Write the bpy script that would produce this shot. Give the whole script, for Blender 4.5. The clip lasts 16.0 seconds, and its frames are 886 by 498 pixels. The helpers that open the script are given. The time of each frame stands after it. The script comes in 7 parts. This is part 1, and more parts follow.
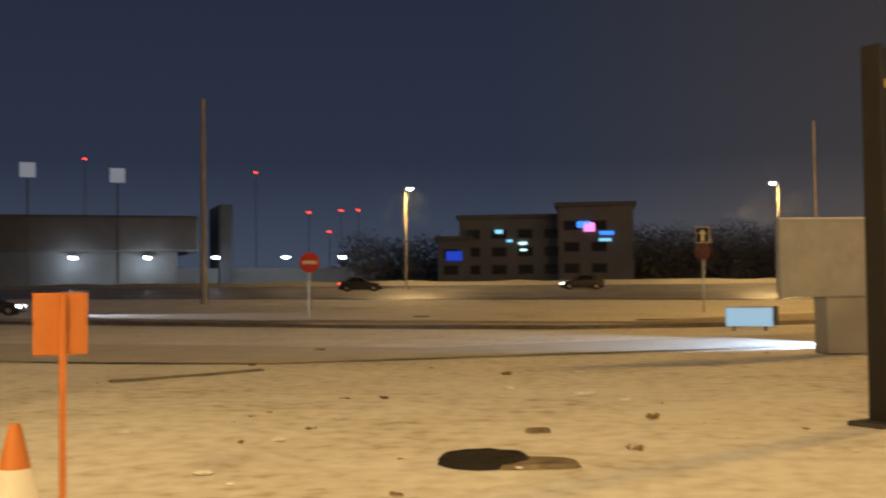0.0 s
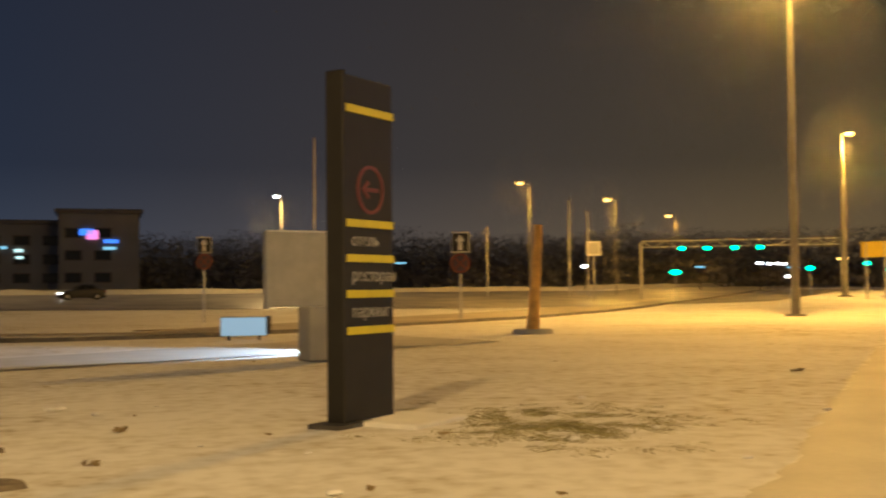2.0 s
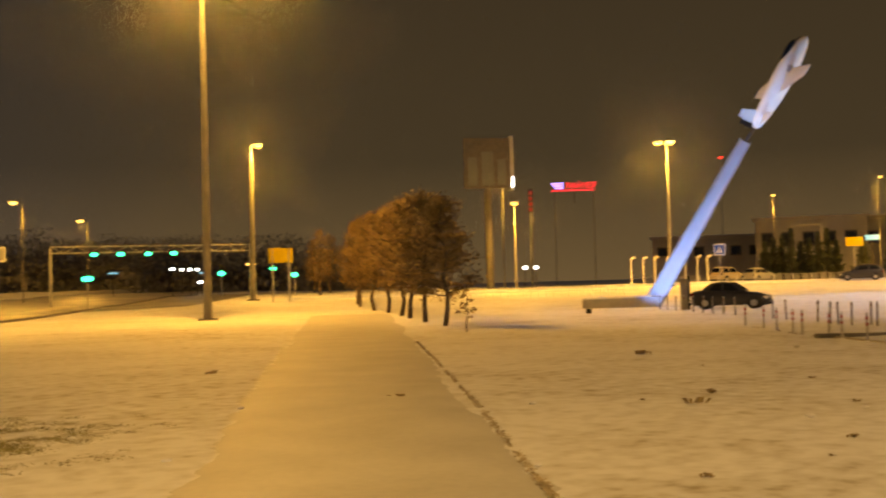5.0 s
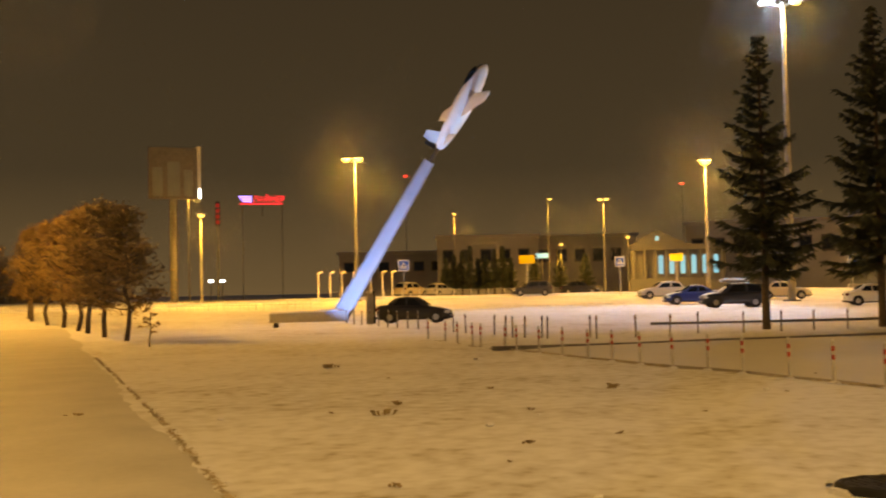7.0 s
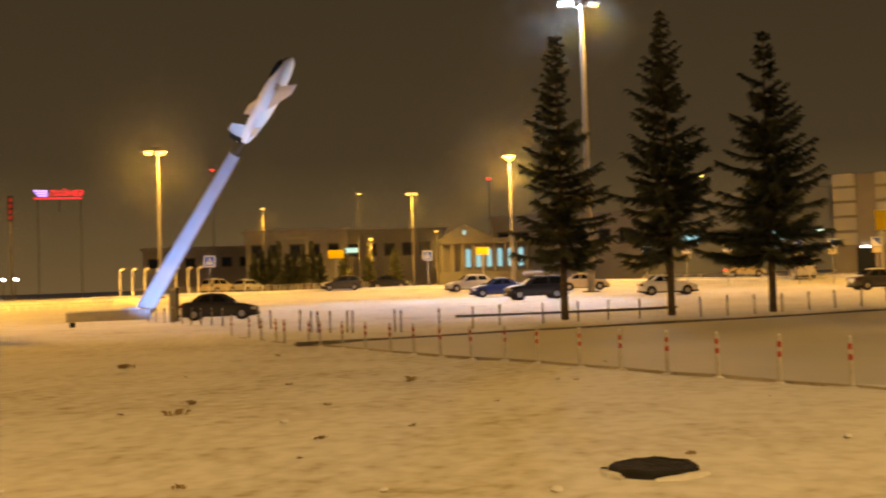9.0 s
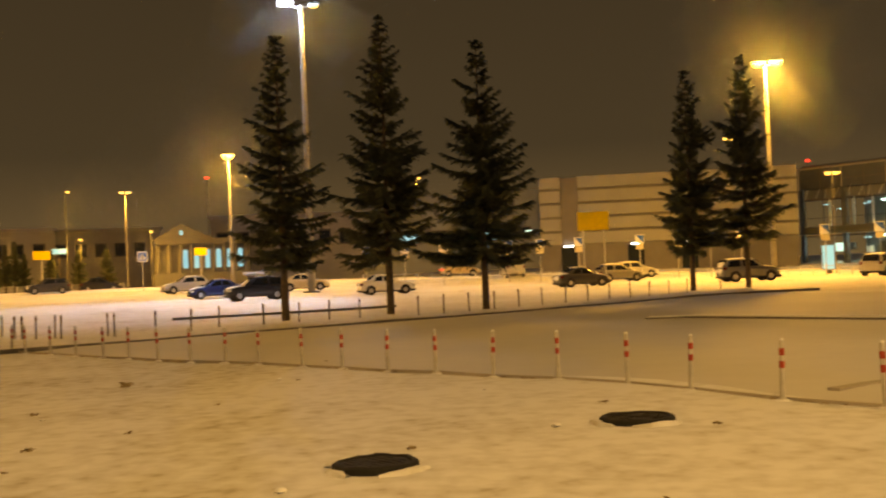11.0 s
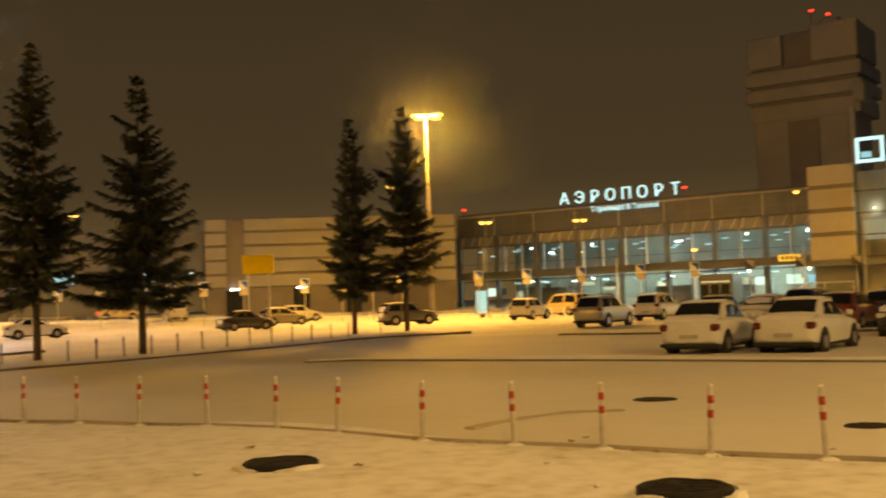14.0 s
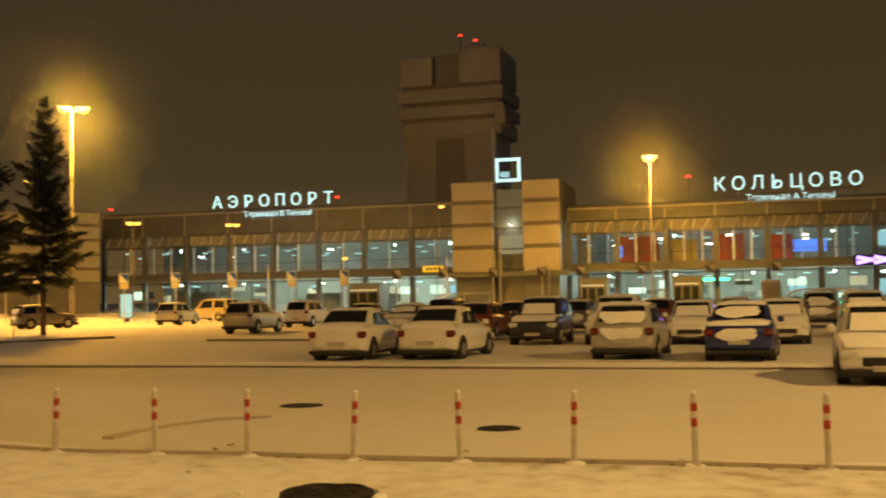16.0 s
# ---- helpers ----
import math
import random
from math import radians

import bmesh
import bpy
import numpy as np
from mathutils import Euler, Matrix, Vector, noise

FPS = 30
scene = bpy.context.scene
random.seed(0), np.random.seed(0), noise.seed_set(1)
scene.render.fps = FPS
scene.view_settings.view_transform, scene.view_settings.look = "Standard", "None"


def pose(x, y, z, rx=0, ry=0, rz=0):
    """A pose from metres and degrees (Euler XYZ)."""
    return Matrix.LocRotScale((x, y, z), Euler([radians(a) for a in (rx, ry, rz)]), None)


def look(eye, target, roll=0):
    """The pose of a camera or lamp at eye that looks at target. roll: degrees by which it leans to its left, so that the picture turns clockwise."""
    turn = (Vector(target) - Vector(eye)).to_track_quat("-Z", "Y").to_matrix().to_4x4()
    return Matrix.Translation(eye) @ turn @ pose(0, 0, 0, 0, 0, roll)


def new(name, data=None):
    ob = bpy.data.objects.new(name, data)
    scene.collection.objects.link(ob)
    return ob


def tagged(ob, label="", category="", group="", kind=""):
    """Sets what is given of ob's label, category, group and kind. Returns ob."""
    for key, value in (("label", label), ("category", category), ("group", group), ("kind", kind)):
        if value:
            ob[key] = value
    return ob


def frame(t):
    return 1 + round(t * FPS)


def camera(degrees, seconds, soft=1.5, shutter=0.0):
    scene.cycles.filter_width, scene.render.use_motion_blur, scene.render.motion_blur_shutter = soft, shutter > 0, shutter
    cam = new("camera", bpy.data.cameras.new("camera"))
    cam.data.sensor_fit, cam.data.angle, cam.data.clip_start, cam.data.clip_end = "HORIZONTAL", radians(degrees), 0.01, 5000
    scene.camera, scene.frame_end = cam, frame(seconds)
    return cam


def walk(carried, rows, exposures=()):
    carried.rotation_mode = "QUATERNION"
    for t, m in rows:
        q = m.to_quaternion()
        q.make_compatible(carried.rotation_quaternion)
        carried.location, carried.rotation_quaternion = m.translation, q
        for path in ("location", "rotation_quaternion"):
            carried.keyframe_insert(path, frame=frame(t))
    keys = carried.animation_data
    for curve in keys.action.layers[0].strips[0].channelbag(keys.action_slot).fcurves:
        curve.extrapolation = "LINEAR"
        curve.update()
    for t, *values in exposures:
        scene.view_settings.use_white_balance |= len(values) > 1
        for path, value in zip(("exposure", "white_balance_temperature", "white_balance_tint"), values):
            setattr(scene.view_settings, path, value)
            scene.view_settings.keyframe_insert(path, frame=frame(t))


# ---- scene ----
# camera: a person turning on the spot, phone held at 1.8 m
cam = camera(43.75, 16.0, 2.0, 0.5)
ROWS = [
    (0.0, -0.379, 0.141, 7.111, 1.805, 0.656),
    (0.5, -0.305, 0.191, 1.861, 1.258, -0.279),
    (1.0, -0.133, 0.146, -4.800, 1.440, 0.206),
    (1.5, 0.012, 0.106, -11.936, 1.960, 0.142),
    (2.0, 0.118, 0.064, -17.915, 2.053, 0.582),
    (2.5, 0.155, 0.055, -23.363, 2.015, 0.653),
    (3.0, 0.085, 0.038, -28.656, 1.715, 1.128),
    (3.5, -0.011, 0.027, -34.152, 1.656, 0.669),
    (4.0, 0.006, 0.022, -39.253, 1.651, 0.944),
    (6.5, 0.000, 0.000, -59.700, 2.193, 1.330),
    (7.0, -0.027, 0.069, -63.860, 2.186, 1.168),
    (7.5, -0.032, 0.074, -65.635, 2.208, 1.116),
    (8.0, -0.020, -0.002, -66.775, 2.096, 1.443),
    (8.5, 0.006, -0.070, -69.218, 1.779, 1.710),
    (9.0, 0.059, -0.153, -73.620, 1.643, 1.904),
    (11.5, 0.051, -0.125, -91.490, 1.332, 2.303),
    (12.0, 0.041, -0.235, -94.790, 1.666, 2.091),
    (12.5, -0.040, -0.346, -96.900, 1.593, 1.959),
    (13.0, -0.098, -0.411, -99.898, 1.682, 2.337),
    (13.5, -0.072, -0.434, -102.273, 2.246, 2.327),
    (14.0, 0.009, -0.375, -105.204, 2.696, 2.148),
    (14.5, -0.007, -0.335, -111.045, 2.714, 2.156),
    (15.0, 0.011, -0.346, -116.172, 2.538, 1.784),
    (15.5, 0.040, -0.383, -119.686, 2.511, 1.461),
    (16.0, 0.037, -0.396, -123.190, 2.521, 1.023),
]
EXPOSURES = [(0.0, 0.42, 6150, 8), (1.5, 0.27, 6150, 8), (2.5, 0.17, 6600, 8), (3.5, 0.08, 7300, 8), (6.0, -0.01, 7900, 8), (9.0, 0.03, 8050, 8), (12.5, 0.08, 8650, 8), (16.0, -0.05, 8650, 8)]
walk(cam, [(t, pose(x, y, 1.8, 90 + p, r, yaw)) for t, x, y, yaw, p, r in ROWS], EXPOSURES)

# ---- sky: night, city glow low down, warm over the airport, blue over the road ----
world = bpy.data.worlds.new("night_sky")
scene.world = world
world.use_nodes = True
wn, wl = world.node_tree.nodes, world.node_tree.links
wn.clear()
w_out = wn.new("ShaderNodeOutputWorld")
w_bg = wn.new("ShaderNodeBackground")
w_co = wn.new("ShaderNodeTexCoord")
w_dot = wn.new("ShaderNodeVectorMath")
w_dot.operation = "DOT_PRODUCT"
w_dot.inputs[1].default_value = (math.sin(radians(100)), math.cos(radians(100)), 0)
w_side = wn.new("ShaderNodeValToRGB")
for e, (p, c) in zip((w_side.color_ramp.elements[0], w_side.color_ramp.elements[1]), ((0.38, (0.0165, 0.0215, 0.037, 1)), (0.72, (0.050, 0.0355, 0.0198, 1)))):
    e.position, e.color = p, c
w_map = wn.new("ShaderNodeMath")
w_map.operation = "MULTIPLY_ADD"
w_map.inputs[1].default_value, w_map.inputs[2].default_value = 0.5, 0.5
w_sep = wn.new("ShaderNodeSeparateXYZ")
w_up = wn.new("ShaderNodeValToRGB")
w_up.color_ramp.elements[0].position, w_up.color_ramp.elements[0].color = 0.0, (2.7, 2.5, 2.1, 1)
w_up.color_ramp.elements[1].position, w_up.color_ramp.elements[1].color = 0.3, (0.84, 0.84, 0.88, 1)
w_mid = w_up.color_ramp.elements.new(0.11)
w_mid.color = (1.1, 1.1, 1.08, 1)
w_mul = wn.new("ShaderNodeVectorMath")
w_mul.operation = "MULTIPLY"
wl.new(w_co.outputs["Generated"], w_dot.inputs[0])
wl.new(w_dot.outputs["Value"], w_map.inputs[0])
wl.new(w_map.outputs[0], w_side.inputs[0])
wl.new(w_co.outputs["Generated"], w_sep.inputs[0])
wl.new(w_sep.outputs["Z"], w_up.inputs[0])
wl.new(w_side.outputs[0], w_mul.inputs[0])
wl.new(w_up.outputs[0], w_mul.inputs[1])
wl.new(w_mul.outputs[0], w_bg.inputs[0])
wl.new(w_bg.outputs[0], w_out.inputs[0])
w_bg.inputs[1].default_value = 1.0

SODIUM = (1.0, 0.51, 0.085)
PALE = (1.0, 0.62, 0.22)
COLD = (0.36, 0.58, 1.0)


def polar(az, d):
    """Metres east and north of the camera's place, from a compass angle and a distance."""
    return d * math.sin(radians(az)), d * math.cos(radians(az))


def gz(x, y):
    """Height of the ground: level near by, rising gently towards the road and the terminal forecourt."""
    s = x * math.sin(radians(65)) + y * math.cos(radians(65))
    a = 0.00042 * max(0.0, min(s, 112) - 60) ** 2
    b = 0.034 * max(0.0, min(y - 0.15 * x, 128) - 80)
    return min(2.6, a + b) if a * b == 0 else min(2.6, max(a, b))


def footing(x, y):
    """Ground floor level of the buildings beyond the forecourt, kept high so that their tops fit the camera's view."""
    s = x * math.sin(radians(65)) + y * math.cos(radians(65))
    return max(gz(x, y), min(2.6, 0.0009 * max(0.0, min(s, 112) - 60) ** 2))


NORTH = radians(0.94)   # things on the north side are turned by this to fit the camera's view


def turned(x, y):
    if -60 < math.degrees(math.atan2(x, y)) < 43.1:
        c, s = math.cos(NORTH), math.sin(NORTH)
        return x * c - y * s, x * s + y * c
    return x, y


def lamp(name, where, power, colour, radius=0.35, spot=None, aim=None):
    data = bpy.data.lights.new(name, "SPOT" if spot else "POINT")
    data.energy, data.color, data.shadow_soft_size = power, colour, radius
    ob = new(name, data)
    ob.location = where
    if spot:
        data.spot_size, data.spot_blend = radians(spot), 0.35
        ob.matrix_world = look(where, aim)
    return ob


# ---- materials ----
def material(name, colour, rough=0.6, metal=0.0, vary=0.25, scale=3.0, fine=40.0, bump=0.15, distance=0.02, emit=0.0, second=None, coat=0.0):
    """A procedural surface: base colour broken up at two scales, with relief."""
    m = bpy.data.materials.new(name)
    m.use_nodes = True
    n, l = m.node_tree.nodes, m.node_tree.links
    b = n["Principled BSDF"]
    b.inputs["Roughness"].default_value, b.inputs["Metallic"].default_value = rough, metal
    b.inputs["Coat Weight"].default_value = coat
    co = n.new("ShaderNodeTexCoord")
    big, small = n.new("ShaderNodeTexNoise"), n.new("ShaderNodeTexNoise")
    big.inputs["Scale"].default_value, small.inputs["Scale"].default_value = scale, fine
    big.inputs["Detail"].default_value, small.inputs["Detail"].default_value = 6, 4
    for t in (big, small):
        l.new(co.outputs["Object"], t.inputs["Vector"])
    add = n.new("ShaderNodeMath")
    add.operation = "MULTIPLY_ADD"
    add.inputs[1].default_value = 0.4
    l.new(small.outputs["Fac"], add.inputs[0])
    l.new(big.outputs["Fac"], add.inputs[2])
    ramp = n.new("ShaderNodeValToRGB")
    dark = second or tuple(c * (1 - vary) for c in colour)
    light = tuple(min(1, c * (1 + vary * 0.5)) for c in colour)
    ramp.color_ramp.elements[0].position, ramp.color_ramp.elements[0].color = 0.45, (*dark, 1)
    ramp.color_ramp.elements[1].position, ramp.color_ramp.elements[1].color = 0.9, (*light, 1)
    l.new(add.outputs[0], ramp.inputs[0])
    l.new(ramp.outputs[0], b.inputs["Base Color"])
    if bump:
        bp = n.new("ShaderNodeBump")
        bp.inputs["Strength"].default_value, bp.inputs["Distance"].default_value = bump, distance
        l.new(add.outputs[0], bp.inputs["Height"])
        l.new(bp.outputs[0], b.inputs["Normal"])
    if emit:
        b.inputs["Emission Color"].default_value, b.inputs["Emission Strength"].default_value = (*colour, 1), emit
    return m


def glow(name, colour, strength):
    m = bpy.data.materials.new(name)
    m.use_nodes = True
    b = m.node_tree.nodes["Principled BSDF"]
    b.inputs["Base Color"].default_value = (*[c * 0.3 for c in colour], 1)
    b.inputs["Emission Color"].default_value, b.inputs["Emission Strength"].default_value = (*colour, 1), strength
    return m


def glassy(name, colour, rough=0.06, clear=0.0):
    m = bpy.data.materials.new(name)
    m.use_nodes = True
    b = m.node_tree.nodes["Principled BSDF"]
    b.inputs["Base Color"].default_value, b.inputs["Roughness"].default_value = (*colour, 1), rough
    b.inputs["Transmission Weight"].default_value = clear
    b.inputs["IOR"].default_value = 1.45 if not clear else 1.05
    return m


def snow_material():
    """Trodden snow: soft lumps, wind crust, thin dirty patches where the turf shows through."""
    m = bpy.data.materials.new("snow")
    m.use_nodes = True
    n, l = m.node_tree.nodes, m.node_tree.links
    b = n["Principled BSDF"]
    b.inputs["Roughness"].default_value = 0.75
    co = n.new("ShaderNodeTexCoord")

    def tex(scale, detail, stretch=None):
        t = n.new("ShaderNodeTexNoise")
        t.inputs["Scale"].default_value, t.inputs["Detail"].default_value = scale, detail
        if stretch:
            mp = n.new("ShaderNodeMapping")
            mp.inputs["Scale"].default_value = stretch
            l.new(co.outputs["Object"], mp.inputs["Vector"])
            l.new(mp.outputs[0], t.inputs["Vector"])
        else:
            l.new(co.outputs["Object"], t.inputs["Vector"])
        return t

    def maths(op, a, bb):
        t = n.new("ShaderNodeMath")
        t.operation = op
        for i, v in enumerate((a, bb)):
            if hasattr(v, "outputs"):
                l.new(v.outputs[0], t.inputs[i])
            else:
                t.inputs[i].default_value = v
        return t

    broad, mid, fine, grain = tex(0.09, 5), tex(0.5, 6), tex(3.2, 5), tex(38.0, 3)
    dirt = maths("ADD", maths("MULTIPLY", broad, 0.5), maths("MULTIPLY", mid, 0.5))
    speck = maths("ADD", maths("MULTIPLY", fine, 0.45), maths("MULTIPLY", dirt, 0.55))
    ramp = n.new("ShaderNodeValToRGB")
    e = ramp.color_ramp.elements
    e[0].position, e[0].color = 0.35, (0.38, 0.33, 0.24, 1)
    e[1].position, e[1].color = 0.56, (0.80, 0.80, 0.80, 1)
    k = e.new(0.44)
    k.color = (0.64, 0.625, 0.59, 1)
    k = e.new(0.49)
    k.color = (0.71, 0.705, 0.69, 1)
    l.new(speck.outputs[0], ramp.inputs[0])
    l.new(ramp.outputs[0], b.inputs["Base Color"])
    h = maths("ADD", maths("MULTIPLY", fine, 1.0), maths("MULTIPLY", grain, 0.2))
    h2 = maths("ADD", h, maths("MULTIPLY", mid, 1.1))
    bp = n.new("ShaderNodeBump")
    bp.inputs["Strength"].default_value, bp.inputs["Distance"].default_value = 0.12, 0.05
    l.new(h2.outputs[0], bp.inputs["Height"])
    l.new(bp.outputs[0], b.inputs["Normal"])
    return m


SNOW = snow_material()
FRESH = material("fresh_snow", (0.80, 0.80, 0.80), 0.8, vary=0.08, scale=2, fine=25, bump=0.3, distance=0.03)
PATH_SNOW = material("packed_snow", (0.535, 0.52, 0.485), 0.65, vary=0.16, scale=0.7, fine=9, bump=0.3, distance=0.03)
ROAD_SNOW = material("wet_road", (0.24, 0.23, 0.22), 0.5, vary=0.35, scale=0.25, fine=3, bump=0.2, second=(0.11, 0.105, 0.10))
LOT_SNOW = material("lot_snow", (0.64, 0.625, 0.60), 0.75, vary=0.10, scale=0.13, fine=1.6, bump=0.12, distance=0.03)
WETIRON = material("wet_iron", (0.010, 0.009, 0.008), 0.8, 0.0, vary=0.4, scale=8, bump=0.3)
SLUSH = material("slush", (0.42, 0.38, 0.32), 0.6, vary=0.3, scale=0.3, fine=3, bump=0.2, second=(0.27, 0.24, 0.20))
ASPHALT = material("asphalt", (0.06, 0.055, 0.05), 0.7, vary=0.4)
KERB = material("kerb_stone", (0.17, 0.155, 0.135), 0.8, vary=0.5, scale=1.2)
MUD = material("thawed_mud", (0.20, 0.165, 0.12), 0.8, vary=0.6, scale=5, fine=25, bump=0.6)
TURF = material("turf", (0.30, 0.27, 0.13), 0.9, vary=0.6, scale=4, fine=30, bump=0.5)
BLACK = material("black_panel", (0.014, 0.013, 0.012), 0.6, vary=0.3)
YELLOW = material("yellow_stripe", (0.74, 0.63, 0.03), 0.5, vary=0.1)
WHITE = material("white_paint", (0.75, 0.75, 0.73), 0.5, vary=0.1)
GREY = material("grey_paint", (0.42, 0.41, 0.39), 0.55, vary=0.15)
STEEL = material("galvanised_steel", (0.42, 0.42, 0.41), 0.5, 0.3, vary=0.2)
# steel set darker, to offset the strong light of lamp heads on their poles
POLE = material("dull_pole", (0.23, 0.22, 0.20), 0.6, 0.1, vary=0.25, scale=1.5)
SHOPRED = material("shop_red", (0.30, 0.07, 0.04), 0.6, vary=0.3, scale=0.6)
SHOPYELLOW = material("shop_yellow", (0.38, 0.30, 0.12), 0.6, vary=0.3, scale=0.6)
BOLLARD_WHITE = material("bollard_white", (0.50, 0.48, 0.44), 0.55, vary=0.25, scale=6)
DARKSTEEL = material("dark_steel", (0.09, 0.085, 0.08), 0.5, 0.4, vary=0.3)
RED = material("red_film", (0.55, 0.035, 0.02), 0.45, vary=0.1)
BOLLARD_RED = material("red_band", (0.36, 0.04, 0.02), 0.45, vary=0.1)
FADED_RED = material("faded_red", (0.10, 0.035, 0.02), 0.7, vary=0.4)
TEXTBAR = material("sign_lettering", (0.38, 0.37, 0.35), 0.6, vary=0.3, fine=60)
DULLRED = material("dull_red", (0.19, 0.045, 0.035), 0.5, vary=0.2)
ORANGE = material("orange_panel", (0.58, 0.19, 0.035), 0.5, vary=0.12)
BLUE = material("sign_blue", (0.03, 0.10, 0.42), 0.5, vary=0.1)
RUBBER = material("rubber", (0.02, 0.02, 0.02), 0.8, vary=0.3)
CHROME = material("rim_alloy", (0.45, 0.45, 0.46), 0.3, 0.8, vary=0.2)
CARGLASS = glassy("car_glass", (0.012, 0.014, 0.016), 0.05)
BARK = material("bark", (0.10, 0.075, 0.05), 0.9, vary=0.5, scale=6, fine=50, bump=0.6)
NEEDLE = material("spruce_needles", (0.065, 0.078, 0.045), 0.8, vary=0.5, scale=1.5, fine=20, bump=0)
LEAF = material("dry_leaves", (0.24, 0.165, 0.075), 0.75, vary=0.5, scale=1.0, fine=9, bump=0)
DARKWEED = material("dark_dry_grass", (0.46, 0.39, 0.27), 0.9, vary=0.5, bump=0)
WEED = material("dry_weed", (0.30, 0.23, 0.12), 0.9, vary=0.5, bump=0)
CONCRETE = material("concrete", (0.36, 0.35, 0.33), 0.8, vary=0.2, scale=0.8)
CLAD = material("pale_cladding", (0.34, 0.33, 0.31), 0.6, vary=0.12, scale=0.4)
# darker copy of the pale cladding: dim light is put into the colour
DIMMED_CLAD = material("dimmed_cladding", (0.25, 0.25, 0.24), 0.7, vary=0.15, scale=0.3)
CLAD_DARK = material("dark_cladding", (0.14, 0.13, 0.12), 0.6, vary=0.2, scale=0.4)
FACADE = material("facade_grey", (0.105, 0.118, 0.128), 0.55, vary=0.2, scale=0.5)
INTERIOR = material("interior_wall", (0.26, 0.27, 0.26), 0.8, vary=0.2, scale=0.3)
WINDOW = glassy("window_glass", (0.92, 0.96, 0.95), 0.03, 1.0)
DARKWIN = glassy("dark_window", (0.02, 0.024, 0.026), 0.08)
# grey lifted above tree tones, so the colour stands in for haze
WOODLAND = material("hazed_woodland", (0.20, 0.195, 0.18), 0.95, vary=0.5, scale=0.2, fine=2, bump=0)
LOWWALL = material("low_building_render", (0.31, 0.305, 0.29), 0.8, vary=0.2, scale=0.3)
PAVWALL = material("pavilion_render", (0.145, 0.145, 0.14), 0.8, vary=0.2, scale=0.3)
FARWALL = material("far_wall", (0.20, 0.20, 0.195), 0.8, vary=0.2, scale=0.2)
WARMPOST = material("ochre_post", (0.62, 0.36, 0.09), 0.6, vary=0.4, scale=2.5)
PLANE_WHITE = material("aircraft_white", (0.72, 0.73, 0.74), 0.4, vary=0.08, scale=1.5)
PYLON = material("pylon_panel", (0.62, 0.64, 0.66), 0.45, vary=0.1, scale=0.8)
YELLOWPALE = material("pale_plate", (0.62, 0.56, 0.36), 0.5, vary=0.1)
YELLOWSIGN = material("yellow_sign", (0.75, 0.55, 0.03), 0.5, vary=0.1)
GLOW_SODIUM = glow("sodium_lens", (1.0, 0.60, 0.13), 4.2)
GLOW_WHITE = glow("white_lens", (0.85, 0.93, 1.0), 12)
GLOW_GREEN = glow("green_signal", (0.0, 1.0, 0.45), 5)
GLOW_RED = glow("red_beacon", (1.0, 0.03, 0.02), 5)
GLOW_LETTER = glow("letter_white", (0.42, 0.80, 1.0), 1.45)
GLOW_REDTUBE = glow("red_tube", (1.0, 0.02, 0.04), 2.2)
GLOW_VIOLET = glow("violet_tube", (0.36, 0.22, 1.0), 4.0)
GLOW_CYAN = glow("cyan_screen", (0.25, 0.62, 0.85), 0.9)
GLOW_PINK = glow("pink_screen", (0.95, 0.25, 0.65), 1.2)
GLOW_BLUE = glow("blue_screen", (0.05, 0.22, 1.0), 1.3)
GLOW_ROOM = glow("room_light", (0.55, 0.85, 0.85), 1.4)
GLOW_SHOP = glow("shop_light", (0.75, 0.80, 0.62), 0.55)
FROSTED = glassy("frosted_glass", (0.20, 0.205, 0.20), 0.25)
# glow added to make the mast panels show pale; no lamp reaches them
DIMPANEL = glow("dim_panel", (0.16, 0.16, 0.18), 0.9)
GLOW_BOX = glow("lightbox", (0.40, 0.62, 0.80), 0.55)


# ---- mesh helpers ----
def finish(name, bm, mat, parent=None, label="", smooth=False):
    me = bpy.data.meshes.new(name)
    bmesh.ops.recalc_face_normals(bm, faces=bm.faces)
    if smooth:
        for f in bm.faces:
            f.smooth = True
    bm.to_mesh(me)
    if smooth:
        me.set_sharp_from_angle(angle=radians(50))
    bm.free()
    for m in (mat if isinstance(mat, (list, tuple)) else [mat]):
        me.materials.append(m)
    ob = new(name, me)
    if parent is not None:
        ob.parent = parent
    if label:
        ob["label"] = label
    return ob


def part(name, bm, mat, parent, label="", smooth=False):
    return finish(name, bm, mat, parent, label, smooth)


def thing(name, where, rz, label, category, group="", kind=""):
    ob = new(name)
    x, y = turned(where[0], where[1])
    ob.matrix_world = pose(x, y, where[2], 0, 0, rz + (math.degrees(NORTH) if (x, y) != (where[0], where[1]) else 0))
    return tagged(ob, label, category, group, kind)


def box(bm, a, b, bevel=0.0, m=None):
    """A box from corner a to corner b, with its edges rounded."""
    r = bmesh.ops.create_cube(bm, size=1)
    c = [(p + q) / 2 for p, q in zip(a, b)]
    s = [max(abs(q - p), 1e-4) for p, q in zip(a, b)]
    mm = Matrix.Translation(c) @ Matrix.Diagonal((*s, 1))
    if m is not None:
        mm = m @ mm
    bmesh.ops.transform(bm, matrix=mm, verts=r["verts"])
    if bevel:
        e = list({e for v in r["verts"] for e in v.link_edges})
        bmesh.ops.bevel(bm, geom=e, offset=bevel, segments=1, affect="EDGES")
    return bm


def bx(a, b, bevel=0.0, m=None):
    return box(bmesh.new(), a, b, bevel, m)


